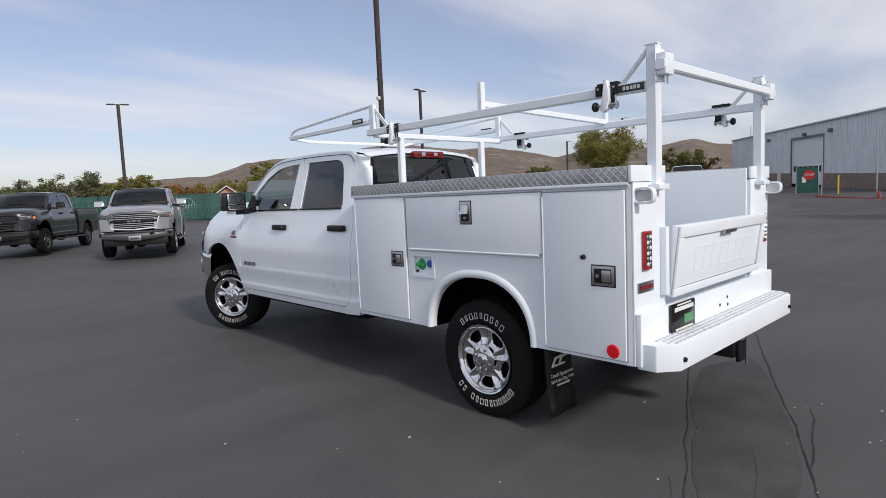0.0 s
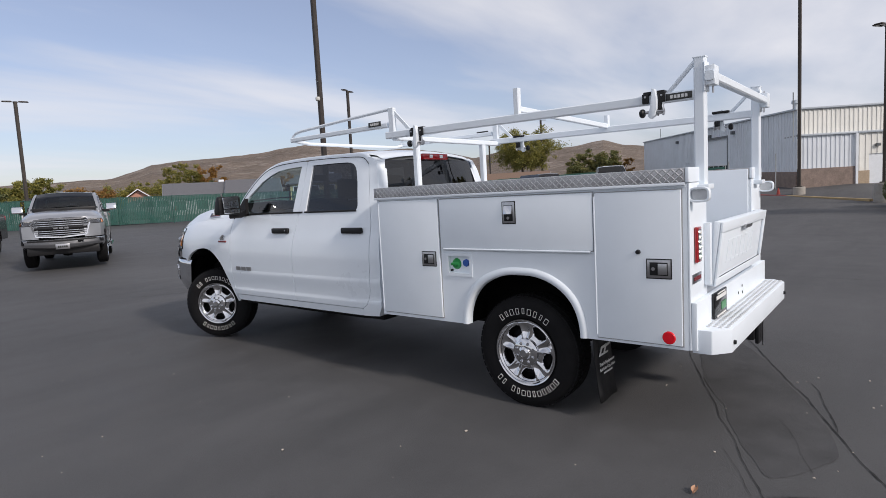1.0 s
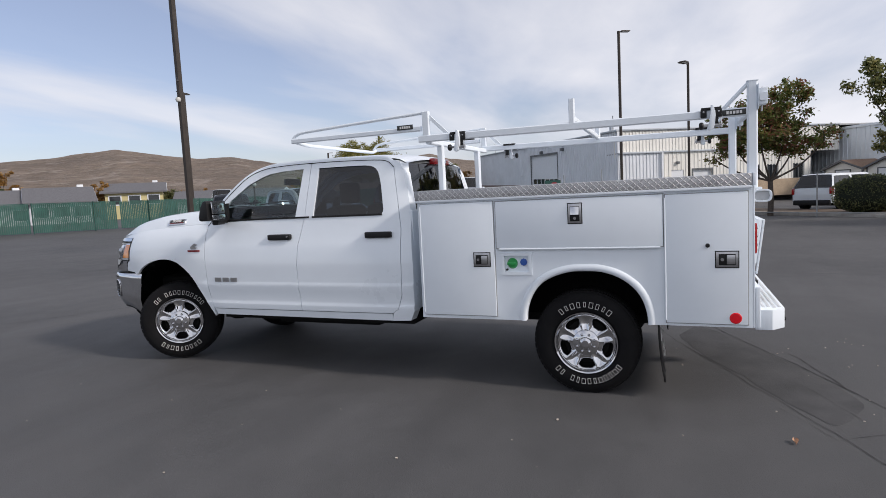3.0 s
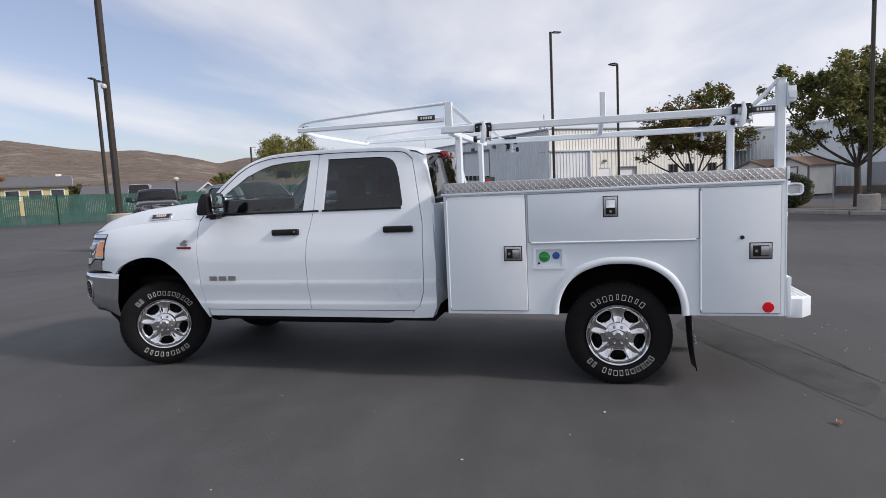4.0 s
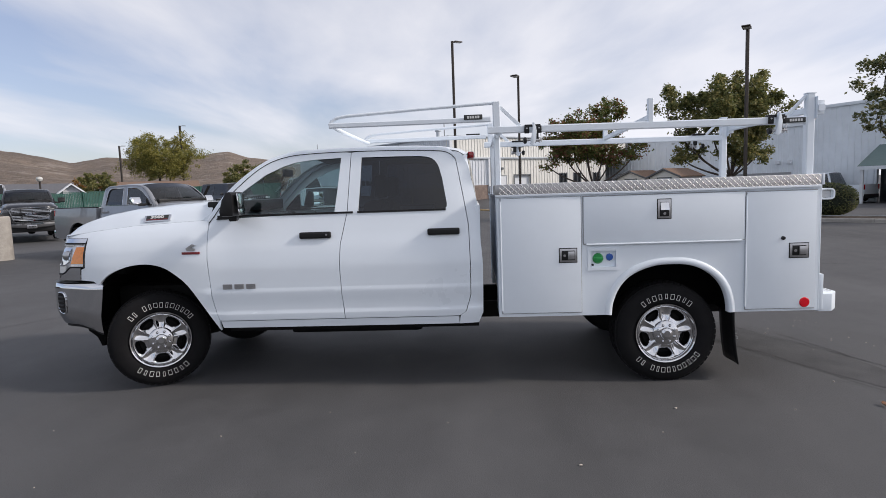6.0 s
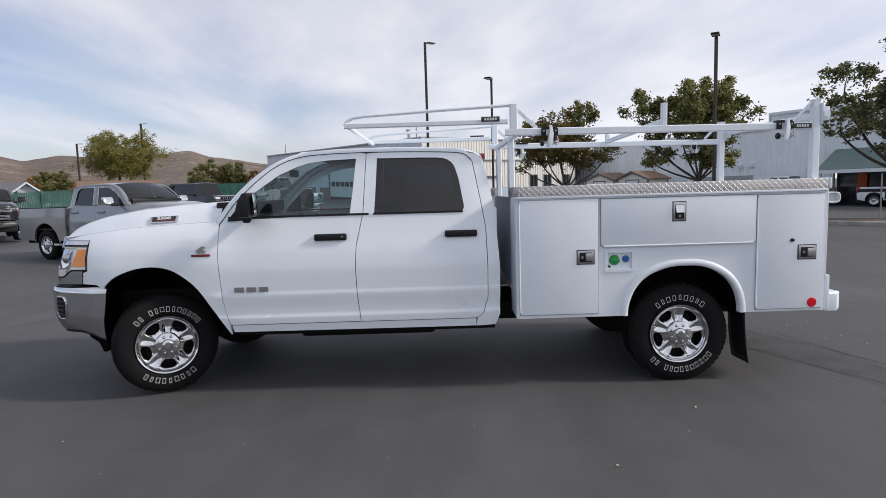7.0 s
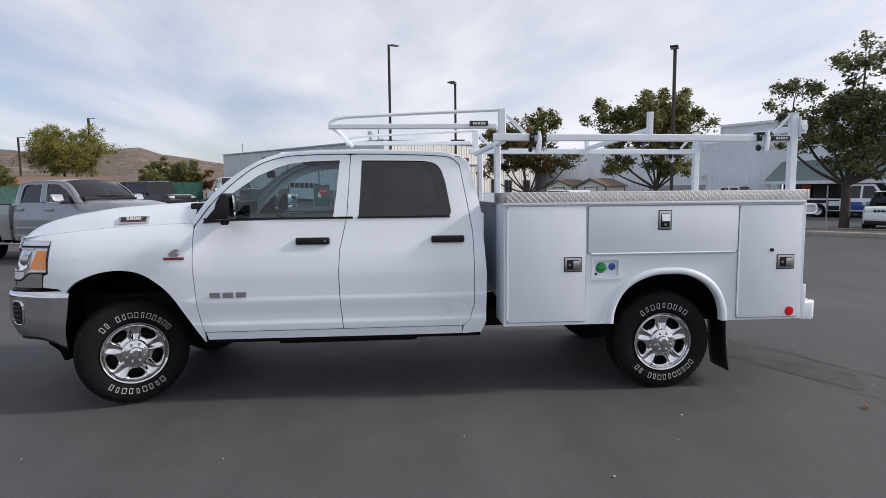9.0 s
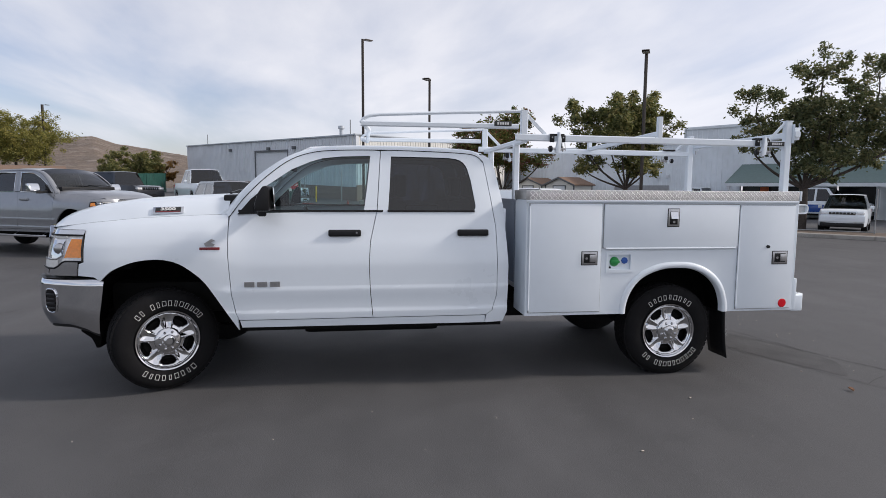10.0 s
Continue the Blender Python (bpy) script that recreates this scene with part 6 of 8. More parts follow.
BAYPAINT = material("worn_white_line_paint", (0.55, 0.55, 0.53), 0.8, vary=0.2, scale=4, dirt=((0.12, 0.12, 0.12), 0.6))
STRIPPIPE = material("grey_steel_pipe", (0.30, 0.31, 0.31), 0.55, metal=0.4, vary=0.15)
strip_fence = empty("wire_fence")
tagged(strip_fence, "low grey pipe rail with thin steel posts in the planting strip", "fence")
posts = [(27.9, -0.5), (25.3, -2.9), (22.9, -5.6), (21.0, -8.2), (18.9, -10.9), (16.9, -12.9)]
for k, (px, py) in enumerate(posts):
    pz = ground_z(px, py)
    part("fence_post", tube(bmesh.new(), [(px, py, pz), (px, py, pz + 1.75)], 0.05, 0.05, 8), STRIPPIPE, strip_fence)
    if k:
        qx, qy = posts[k - 1]
        part("bottom_rail", tube(bmesh.new(), [(px, py, pz + 0.16), (qx, qy, ground_z(qx, qy) + 0.16)], 0.05, 0.05, 6), STRIPPIPE, strip_fence)
for lx, ly, la, ll in ((27.2, -5.6, 10, 4.2), (29.2, -3.0, 10, 4.2), (25.2, -9.3, 10, 4.2), (31.0, -0.6, 10, 4.0)):
    bm = bmesh.new()
    mm = Matrix.Rotation(radians(la), 4, "Z")
    pts = [Vector((lx, ly, 0)) + mm @ Vector((dx, dy, 0)) for dx, dy in ((0, -0.05), (ll, -0.05), (ll, 0.05), (0, 0.05))]
    bm.faces.new([bm.verts.new((p.x, p.y, ground_z(p.x, p.y) + 0.012)) for p in pts])
    tagged(part("bay_line", bm, BAYPAINT, smooth=None), "worn white painted bay line on asphalt", "road marking", kind="structure")

# ---- trees ----
def leaf_material(name, stops):
    m = bpy.data.materials.new(name)
    m.use_nodes = True
    t = m.node_tree
    b = t.nodes["Principled BSDF"]
    geo = node(t, "ShaderNodeNewGeometry")
    tc = node(t, "ShaderNodeTexCoord")
    n = node(t, "ShaderNodeTexNoise", {"Vector": tc.outputs["Object"]}, Scale=0.9, Detail=3.0)
    v = maths(t, "ADD", maths(t, "MULTIPLY", geo.outputs["Random Per Island"], 0.45), maths(t, "MULTIPLY", n.outputs[0], 0.55))
    c = ramp(t, v, stops)
    t.links.new(c, b.inputs["Base Color"])
    b.inputs["Roughness"].default_value = 0.55
    through_leaf = node(t, "ShaderNodeBsdfTranslucent", {"Color": c})
    mx = node(t, "ShaderNodeMixShader", {0: maths(t, "ADD", 0.42, 0.0), 1: b.outputs[0], 2: through_leaf.outputs[0]})
    t.links.new(mx.outputs[0], t.nodes["Material Output"].inputs[0])
    return m


BARK = material("bark", (0.075, 0.06, 0.05), 0.9, vary=0.3, scale=12, bump=0.6, bump_scale=40)
LEAF_G = leaf_material("green_leaves", [(0.30, (0.085, 0.105, 0.036)), (0.50, (0.185, 0.200, 0.068)), (0.72, (0.36, 0.31, 0.115))])
LEAF_R = leaf_material("turning_leaves", [(0.30, (0.085, 0.120, 0.032)), (0.50, (0.175, 0.200, 0.052)), (0.60, (0.25, 0.20, 0.065)), (0.70, (0.27, 0.10, 0.070))])
LEAF_D = leaf_material("dark_leaves", [(0.30, (0.075, 0.095, 0.044)), (0.50, (0.150, 0.175, 0.075)), (0.75, (0.29, 0.26, 0.12))])
LEAF_Y = leaf_material("yellow_green_leaves", [(0.30, (0.13, 0.145, 0.035)), (0.50, (0.26, 0.245, 0.058)), (0.72, (0.39, 0.33, 0.085))])
LEAF_O = leaf_material("orange_leaves", [(0.30, (0.16, 0.10, 0.035)), (0.50, (0.34, 0.18, 0.05)), (0.72, (0.46, 0.26, 0.07))])


def tree(x, y, top, low, rad, mat, leaves=5000, leaf=0.085, seed=1, trunk=0.14, label="", lean=(0.0, 0.0), flat=1.0, clumps=34, stems=1, name="tree"):
    rnd = random.Random(seed)
    z0 = ground_z(x, y)
    root = empty(name, pose(x, y, z0))
    tagged(root, label, "tree", "trees of the lot")
    H = top - z0
    off = Vector((lean[0], lean[1], 0))
    cz, hh = (low + H) / 2, (H - low) / 2
    bm = bmesh.new()
    ends = []
    forks = []
    for st in range(stems):
        a0 = rnd.uniform(0, 6.28)
        sp = 0.0 if stems == 1 else rad * 0.16
        foot = Vector((math.cos(a0) * sp * 0.3, math.sin(a0) * sp * 0.3, -0.05))
        fork = Vector((math.cos(a0) * sp, math.sin(a0) * sp, low * (0.85 if stems == 1 else 1.1))) + off * 0.15
        line = [foot, foot.lerp(fork, 0.5) + Vector((rnd.uniform(-.04, .04), rnd.uniform(-.04, .04), 0)), fork]
        tapered(bm, line, trunk / math.sqrt(stems), trunk * 0.72 / math.sqrt(stems), 10)
        forks.append(fork)
    for k in range(clumps):
        a = 2.399963 * k + rnd.uniform(-0.4, 0.4)
        f = rnd.random()
        zz = cz + hh * rnd.uniform(-0.92, 0.86)
        ring = math.sqrt(max(0.05, 1 - ((zz - cz) / hh) ** 2)) * rad * flat
        if zz < cz:
            ring *= 0.85 + 0.25 * rnd.random()
        r = ring * (0.35 + 0.6 * math.sqrt(f))
        e = Vector((math.cos(a) * r, math.sin(a) * r, zz)) + off
        fork = forks[k % len(forks)]
        mid = fork.lerp(e, 0.5) + Vector((rnd.uniform(-.12, .12), rnd.uniform(-.12, .12), 0.12 * hh)) * 0.7
        if k % 2 == 0:
            tapered(bm, [fork, fork.lerp(mid, 0.55) + Vector((0, 0, 0.05)), mid, e], trunk * 0.36, 0.012, 6)
        ends.append((e, mid))
    part("trunk", bm, BARK, root, smooth=60)
    verts, faces = [], []
    gs = lambda: max(-1.9, min(1.9, rnd.gauss(0, 1)))
    twigs = []
    for e, mid in ends:
        for k in range(7):
            q = mid.lerp(e, 0.25 + 0.75 * rnd.random() ** 0.7) + Vector((gs(), gs(), 0.85 * gs())) * rad * 0.115
            twigs.append((q, rnd.uniform(0.55, 1.25)))
    for i in range(leaves):
        q, size = twigs[rnd.randrange(len(twigs))]
        c = q + Vector((gs(), gs(), 0.75 * gs() + 0.25 * abs(gs()))) * rad * 0.056 * size
        if rnd.random() < 0.03:
            c += (c - Vector((lean[0], lean[1], cz))) * 0.10
        if c.z < low * 0.8:
            continue
        u = Vector((rnd.gauss(0, 1), rnd.gauss(0, 1), rnd.gauss(0, 0.6))).normalized()
        w = u.cross(Vector((rnd.gauss(0, 1), rnd.gauss(0, 1), rnd.gauss(0, 1)))).normalized()
        n = u.cross(w)
        s = leaf * rnd.uniform(0.7, 1.35)
        b = len(verts)
        verts += [c - u * s, c + w * s * 0.42 + n * s * 0.12, c + u * s, c - w * s * 0.42 + n * s * 0.12]
        faces += [(b, b + 1, b + 2), (b, b + 2, b + 3)]
    me = bpy.data.meshes.new("crown")
    me.from_pydata([tuple(v) for v in verts], [], faces)
    me.materials.append(mat)
    crown = new("crown", me)
    crown.parent = root
    return root


def lobed_tree(x, y, turn, lobes, mat, leaves, leaf, seed, trunk, fork, label):
    """A tree whose limbs rise from a low fork into separate lobes of leaf sprays.
    lobes: (across, along, height, half width, half height), turned about the trunk by turn degrees."""
    rnd = random.Random(seed)
    z0 = ground_z(x, y)
    root = empty("tree", pose(x, y, z0, 0, 0, turn))
    tagged(root, label, "tree", "trees of the lot")
    bm = bmesh.new()
    tapered(bm, [(0, 0, -0.05), (0.03, 0.02, fork * 0.5), (0, 0, fork)], trunk, trunk * 0.8, 12)
    total = sum(w * w * h for _, _, _, w, h in lobes)
    verts, faces = [], []
    for cx, cy, cz, w, h in lobes:
        c = Vector((cx, cy, cz))
        base = Vector((0, 0, fork))
        knee = base.lerp(c, 0.45) + Vector((cx * 0.12, cy * 0.12, -0.10 * (cz - fork)))
        tapered(bm, smooth_line([base, knee, c - Vector((0, 0, h * 0.45)), c + Vector((0, 0, h * 0.4))], 4), trunk * 0.40, 0.012, 7)
        share = w * w * h / total
        sprays = max(9, int(190 * share))
        each = max(8, int(leaves * share / sprays))
        for k in range(sprays):
            d = Vector((rnd.gauss(0, 1), rnd.gauss(0, 1), rnd.gauss(0, 1))).normalized()
            far = rnd.uniform(0.45, 1.0) ** 0.6
            tip = c + Vector((d.x * w, d.y * w, d.z * h)) * far
            start = c + Vector((d.x * w, d.y * w, d.z * h - 0.25 * h)) * far * 0.45
            grow = (tip - start) + Vector((0, 0, 0.28 * rnd.random()))
            if k % 3 == 0:
                tapered(bm, [start, start + grow * 0.5 + Vector((0, 0, 0.03)), start + grow], 0.018, 0.005, 5)
            girth = rnd.uniform(0.13, 0.24)
            for _ in range(each):
                u = rnd.random() ** 0.75
                q = start + grow * (0.25 + 0.85 * u)
                g = girth * (1.15 - 0.75 * u)
                q += Vector((rnd.gauss(0, g), rnd.gauss(0, g), rnd.gauss(0, g * 0.8)))
                ax = (grow.normalized() * 0.6 + Vector((rnd.gauss(0, 0.8), rnd.gauss(0, 0.8), rnd.gauss(-0.25, 0.6)))).normalized()
                wd = ax.cross(Vector((rnd.gauss(0, 1), rnd.gauss(0, 1), rnd.gauss(0, 1)))).normalized()
                n = ax.cross(wd)
                sz = leaf * rnd.uniform(0.7, 1.3)
                b = len(verts)
                verts += [q - ax * sz, q + wd * sz * 0.48 + n * sz * 0.12, q + ax * sz, q - wd * sz * 0.48 + n * sz * 0.12]
                faces += [(b, b + 1, b + 2), (b, b + 2, b + 3)]
    part("trunk", bm, BARK, root, smooth=60)
    me = bpy.data.meshes.new("crown")
    me.from_pydata([tuple(v) for v in verts], [], faces)
    me.materials.append(mat)
    crown = new("crown", me)
    crown.parent = root
    return root


def tapered(bm, line, r0, r1, n):
    rings = []
    for i, p in enumerate(line):
        d = (Vector(line[min(i + 1, len(line) - 1)]) - Vector(line[max(i - 1, 0)])).normalized()
        s = d.cross(Vector((0.3, 1, 0.1))).normalized()
        u = s.cross(d)
        r = r0 + (r1 - r0) * i / (len(line) - 1)
        rings.append([bm.verts.new(Vector(p) + (s * math.cos(2 * math.pi * k / n) + u * math.sin(2 * math.pi * k / n)) * r) for k in range(n)])
    for a, b in zip(rings, rings[1:]):
        for k in range(n):
            bm.faces.new((a[k], a[(k + 1) % n], b[(k + 1) % n], b[k]))


lobed_tree(27.0, -1.5, -110, [(-0.95, 0.3, 3.2, 1.5, 0.75), (-0.2, -0.7, 3.65, 1.3, 0.9), (0.6, 0.2, 4.5, 1.0, 1.15), (-1.75, 0.1, 4.1, 0.95, 0.8), (0.7, 0.6, 3.1, 1.1, 0.7), (1.9, 0.0, 3.2, 0.6, 0.5), (-0.5, 0.2, 4.4, 1.0, 0.9), (-2.2, 0.0, 2.75, 0.6, 0.4)], LEAF_R, 18000, 0.080, 3, 0.12, 1.5, "small tree with green leaves turning dark red")
lobed_tree(25.6, -7.4, -112, [(0.1, 0.0, 4.4, 1.7, 1.5), (-0.9, 0.5, 4.85, 1.45, 1.3), (1.2, -0.2, 4.5, 1.25, 1.45), (0.3, 0.4, 5.65, 1.35, 0.95), (-2.65, 0.1, 5.1, 1.05, 1.0), (-1.9, 0.0, 2.75, 1.1, 0.5), (-1.9, 0.2, 4.0, 0.9, 0.7), (0.9, -0.6, 2.9, 1.2, 0.7), (-0.3, -1.2, 4.1, 1.2, 1.2), (0.2, 0.0, 3.0, 1.2, 0.7)], LEAF_G, 30000, 0.082, 8, 0.14, 1.7, "rounded green tree in the planting strip")
lobed_tree(20.0, -12.5, -129, [(0.75, 0.0, 4.4, 1.8, 1.4), (-1.85, 0.2, 5.1, 1.2, 1.0), (-1.9, -0.2, 3.6, 1.0, 0.75), (1.6, 0.4, 3.6, 1.8, 1.2), (0.9, -0.8, 2.6, 1.4, 0.8), (0.4, 0.2, 6.3, 1.2, 1.05), (2.2, 0.0, 5.7, 1.5, 1.35), (-0.5, 0.9, 4.1, 1.6, 1.3), (3.2, 0.2, 4.3, 1.3, 1.3), (0.0, 0.0, 3.0, 1.5, 0.9)], LEAF_D, 27000, 0.082, 5, 0.19, 1.75, "large dark green tree with thinning leaves by the kerb")
tree(92.0, 55.0, 12.4, 4.2, 6.4, LEAF_Y, 40000, 0.13, 11, 0.35, "broad yellow-green tree beyond the fence", stems=4, clumps=90)
tree(64.3, 29.8, 6.3, 0.8, 3.3, LEAF_G, 34000, 0.11, 12, 0.2, "green bushy tree beside the metal building", clumps=30)
tree(66.5, 27.2, 5.0, 1.2, 1.9, LEAF_O, 4000, 0.12, 13, 0.12, "orange autumn tree beside the metal building", clumps=18)
tree(61.0, 46.0, 4.95, 0.9, 2.2, LEAF_G, 24000, 0.10, 14, 0.2, "dark green bushy tree beyond the fence", clumps=28)
for i, (tx, ty, tt, tr, tm) in enumerate(((16.4, 78.5, 5.9, 3.6, LEAF_D), (21.8, 77.2, 5.9, 3.2, LEAF_Y), (10.0, 79.0, 4.9, 3.6, LEAF_D), (4.0, 80.0, 4.4, 4.0, LEAF_O), (-4.0, 80.0, 4.6, 4.0, LEAF_G), (43.1, 85.1, 9.0, 2.8, LEAF_Y), (46.4, 83.3, 8.4, 2.6, LEAF_O), (40.4, 70.4, 4.7, 1.6, LEAF_D), (38.0, 84.0, 5.0, 4.0, LEAF_Y), (50.2, 69.4, 5.6, 2.0, LEAF_O), (57.0, 66.0, 4.3, 2.0, LEAF_D), (59.5, 63.0, 4.2, 2.2, LEAF_O), (66.0, 50.0, 4.2, 2.6, LEAF_O), (28.0, 79.0, 4.5, 3.0, LEAF_O), (33.5, 81.0, 4.6, 3.6, LEAF_Y))):
    tree(tx, ty, tt, 0.3, tr * 1.15, tm, 15000, 0.13, 40 + i, 0.2, "autumn garden tree among houses beyond the fence", clumps=26, flat=1.1)


def hedge(x, y, rx, ry, h, seed):
    rnd = random.Random(seed)
    z0 = ground_z(x, y)
    root = empty("hedge_bush", pose(x, y, z0))
    tagged(root, "clipped dark green round hedge bush", "bush")
    bm = bmesh.new()
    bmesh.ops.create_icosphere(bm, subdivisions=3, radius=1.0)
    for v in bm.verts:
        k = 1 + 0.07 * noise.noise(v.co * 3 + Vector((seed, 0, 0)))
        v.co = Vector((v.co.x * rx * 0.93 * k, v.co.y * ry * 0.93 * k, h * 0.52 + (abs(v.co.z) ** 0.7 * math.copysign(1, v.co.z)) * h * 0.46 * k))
    # near-black core stands for the shade deep between the leaves
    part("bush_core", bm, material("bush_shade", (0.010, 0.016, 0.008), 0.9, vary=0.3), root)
    verts, faces = [], []
    for i in range(5200):
        d = Vector((rnd.gauss(0, 1), rnd.gauss(0, 1), rnd.gauss(0, 1))).normalized()
        c = Vector((d.x * rx, d.y * ry, h * 0.52 + (abs(d.z) ** 0.7 * math.copysign(1, d.z)) * h * 0.48)) * rnd.uniform(0.94, 1.03)
        u = (d + Vector((rnd.gauss(0, .7), rnd.gauss(0, .7), rnd.gauss(0, .7)))).normalized()
        w = u.cross(Vector((rnd.gauss(0, 1), rnd.gauss(0, 1), 1))).normalized()
        s = 0.045 * rnd.uniform(0.7, 1.3)
        b = len(verts)
        verts += [c - u * s, c + w * s * 0.4, c + u * s, c - w * s * 0.4]
        faces += [(b, b + 1, b + 2), (b, b + 2, b + 3)]
    me = bpy.data.meshes.new("leaves")
    me.from_pydata([tuple(v) for v in verts], [], faces)
    me.materials.append(LEAF_D)
    lv = new("leaves", me)
    lv.parent = root


hedge(26.4, -4.85, 0.95, 1.2, 1.55, 2)
hedge(21.9, -9.3, 0.95, 1.25, 1.35, 7)
hedge(29.8, 0.55, 0.85, 1.0, 1.35, 11)

# ---- buildings ----
def ribbed(name, color, pitch=0.30):
    return material(name, color, 0.5, metal=0.0, vary=0.05, scale=1.2, rvary=0.05, dirt=((color[0] * 0.8, color[1] * 0.8, color[2] * 0.78), 0.35))


METAL_GREY = ribbed("grey_metal_cladding", (0.71, 0.745, 0.785))
METAL_TAN = ribbed("cream_metal_cladding", (0.80, 0.79, 0.74))
GUTTER = material("weathered_gutter_metal", (0.46, 0.50, 0.54), 0.5, metal=0.2, vary=0.08, scale=3)
METAL_WHITE = ribbed("white_metal_cladding", (0.80, 0.85, 0.89))
ROOFM = material("grey_roof_sheet", (0.35, 0.36, 0.37), 0.6, vary=0.1)
TRIMM = material("dark_trim", (0.12, 0.13, 0.14), 0.5, vary=0.1)
DOORM = material("roller_door_white", (0.74, 0.77, 0.80), 0.5, vary=0.04)
BRICK = material("split_block_base", (0.26, 0.20, 0.17), 0.9, vary=0.2, scale=3, bump=0.4, bump_scale=20, fine=0.3)
TANBLOCK = material("tan_block_base", (0.45, 0.35, 0.25), 0.9, vary=0.12, scale=3, bump=0.4, bump_scale=20, fine=0.3)
WINDOWM = material("dark_window_glass", (0.03, 0.035, 0.04), 0.08, vary=0.1)
GREENROOF = material("green_metal_roof", (0.13, 0.19, 0.18), 0.5, vary=0.08)
SHINGLE = material("brown_shingles", (0.20, 0.13, 0.09), 0.9, vary=0.2, scale=8, bump=0.4)
GREYSHINGLE = material("grey_shingles", (0.13, 0.13, 0.14), 0.9, vary=0.2, scale=6, bump=0.4)


def clad_wall(root, a, b, z0, z1, mat, base=None, base_h=0.9, pitch=0.32, thick=0.25, openings=(), slope=0.0):
    """A ribbed metal wall from a to b (x, y). openings: (s0, s1, zlow, zhigh) along it, left open."""
    a, b = Vector((*a, 0)), Vector((*b, 0))
    d = (b - a).normalized()
    L = (b - a).length
    out = Vector((d.y, -d.x, 0))
    if out.dot(Vector((0, 4, 0)) - a) < 0:
        out = -out
    m = Matrix(((d.x, out.x, 0, a.x), (d.y, out.y, 0, a.y), (slope, 0, 1, 0), (0, 0, 0, 1)))
    cuts = sorted({0.0, L, *[v for o in openings for v in o[:2]]})
    bm = bmesh.new()
    for p, q in zip(cuts, cuts[1:]):
        mid = (p + q) / 2
        spans = [(z0, z1)]
        for s0, s1, zl, zh in openings:
            if s0 < mid < s1:
                spans = [x for lo, hi in spans for x in ((lo, zl), (zh, hi)) if x[1] - x[0] > 0.01]
        for lo, hi in spans:
            box(bm, p, q, -thick, 0, lo, hi, m=m)
            n = int((q - p) / pitch)
            for i in range(n):
                s = p + (i + 0.5) * (q - p) / max(n, 1)
                lo2 = max(lo, z0 + (base_h if base else 0))
                if hi - lo2 > 0.05:
                    box(bm, s - 0.035, s + 0.035, 0, 0.035, lo2, hi, m=m)
    part("cladding", bm, mat, root, smooth=None)
    if base:
        for p, q in zip(cuts, cuts[1:]):
            if not any(s0 < (p + q) / 2 < s1 and zl < z0 + base_h for s0, s1, zl, zh in openings):
                part("wall_base", boxed(p, q, 0.001, 0.07, z0 - 0.3, z0 + base_h, m=m), base, root, smooth=None)
    return m, L


def fitted(root, m, name, mat, s0, s1, y0, y1, z0, z1, bevel=0.0, label=""):
    bm = boxed(s0, s1, y0, y1, z0, z1, bevel)
    bmesh.ops.transform(bm, matrix=m, verts=bm.verts)
    return part(name, bm, mat, root, label)


# grey metal building with a block base, seen end on, with its lower wing
DX, DY = 0.834, 0.552
shop = empty("metal_building", pose(0, 0, 0))
tagged(shop, "grey ribbed metal workshop with brown block base and roller door", "building", kind="")
PA, PK, PC = (68.8, 25.2), (39.6, 5.9), (41.43, 3.13)
zb = 0.85
TOP = 5.28
m, L = clad_wall(shop, PK, PA, zb, TOP, METAL_GREY, BRICK, 0.85, 0.34, openings=((10.3, 16.6, zb, 4.35), (19.0, 20.2, zb, 2.6)), slope=0.027)
door = fitted(shop, m, "roller_door", DOORM, 10.3, 16.6, -0.20, -0.12, zb, 4.35)
for i in range(6):
    fitted(shop, m, "door_panel_rib", DOORM, 10.3, 16.6, -0.12, -0.10, zb + 0.55 * i + 0.25, zb + 0.55 * i + 0.28)
for i in range(6):
    fitted(shop, m, "door_window", WINDOWM, 10.55 + i * 1.02, 11.35 + i * 1.02, -0.12, -0.09, 1.82, 2.25)
for q in ((10.15, 10.3, zb, 4.5), (16.6, 16.75, zb, 4.5), (10.15, 16.75, 4.35, 4.5)):
    fitted(shop, m, "door_frame", TRIMM, q[0], q[1], -0.02, 0.06, q[2], q[3])
fitted(shop, m, "man_door", METAL_GREY, 19.0, 20.2, -0.12, -0.06, zb, 2.6)
fitted(shop, m, "gutter", GUTTER, -0.1, L + 0.2, 0.0, 0.14, TOP, TOP + 0.11, 0.02)
for s in (8.8, 13.5, 22.0):
    fitted(shop, m, "wall_light", TRIMM, s, s + 0.35, 0.03, 0.25, 4.5, 4.75, 0.03)
bm = bmesh.new()
prism(bm, [(0.28, TOP), (L + 0.2, TOP), (L + 0.2, TOP + 0.1), (0.28, TOP + 0.1)], "y", -28, 0.1)
bmesh.ops.transform(bm, matrix=m, verts=bm.verts)
part("roof", bm, ROOFM, shop)
clad_wall(shop, PA, (PA[0] + 12, PA[1] - 18), zb, TOP + 0.9, METAL_GREY, BRICK)
for s in (1.5, 30.0):
    bm = tube(bmesh.new(), [(s, -0.5, TOP), (s, -0.5, TOP + 1.2)], 0.05)
    bmesh.ops.transform(bm, matrix=m, verts=bm.verts)
    part("roof_vent", bm, TRIMM, shop)
m2, L2 = clad_wall(shop, PC, PK, zb - 0.15, 3.78, METAL_GREY, BRICK, 1.15, 0.24)
fitted(shop, m2, "wing_gutter", GUTTER, 0.0, L2, 0.0, 0.14, 3.75, 3.87, 0.02)
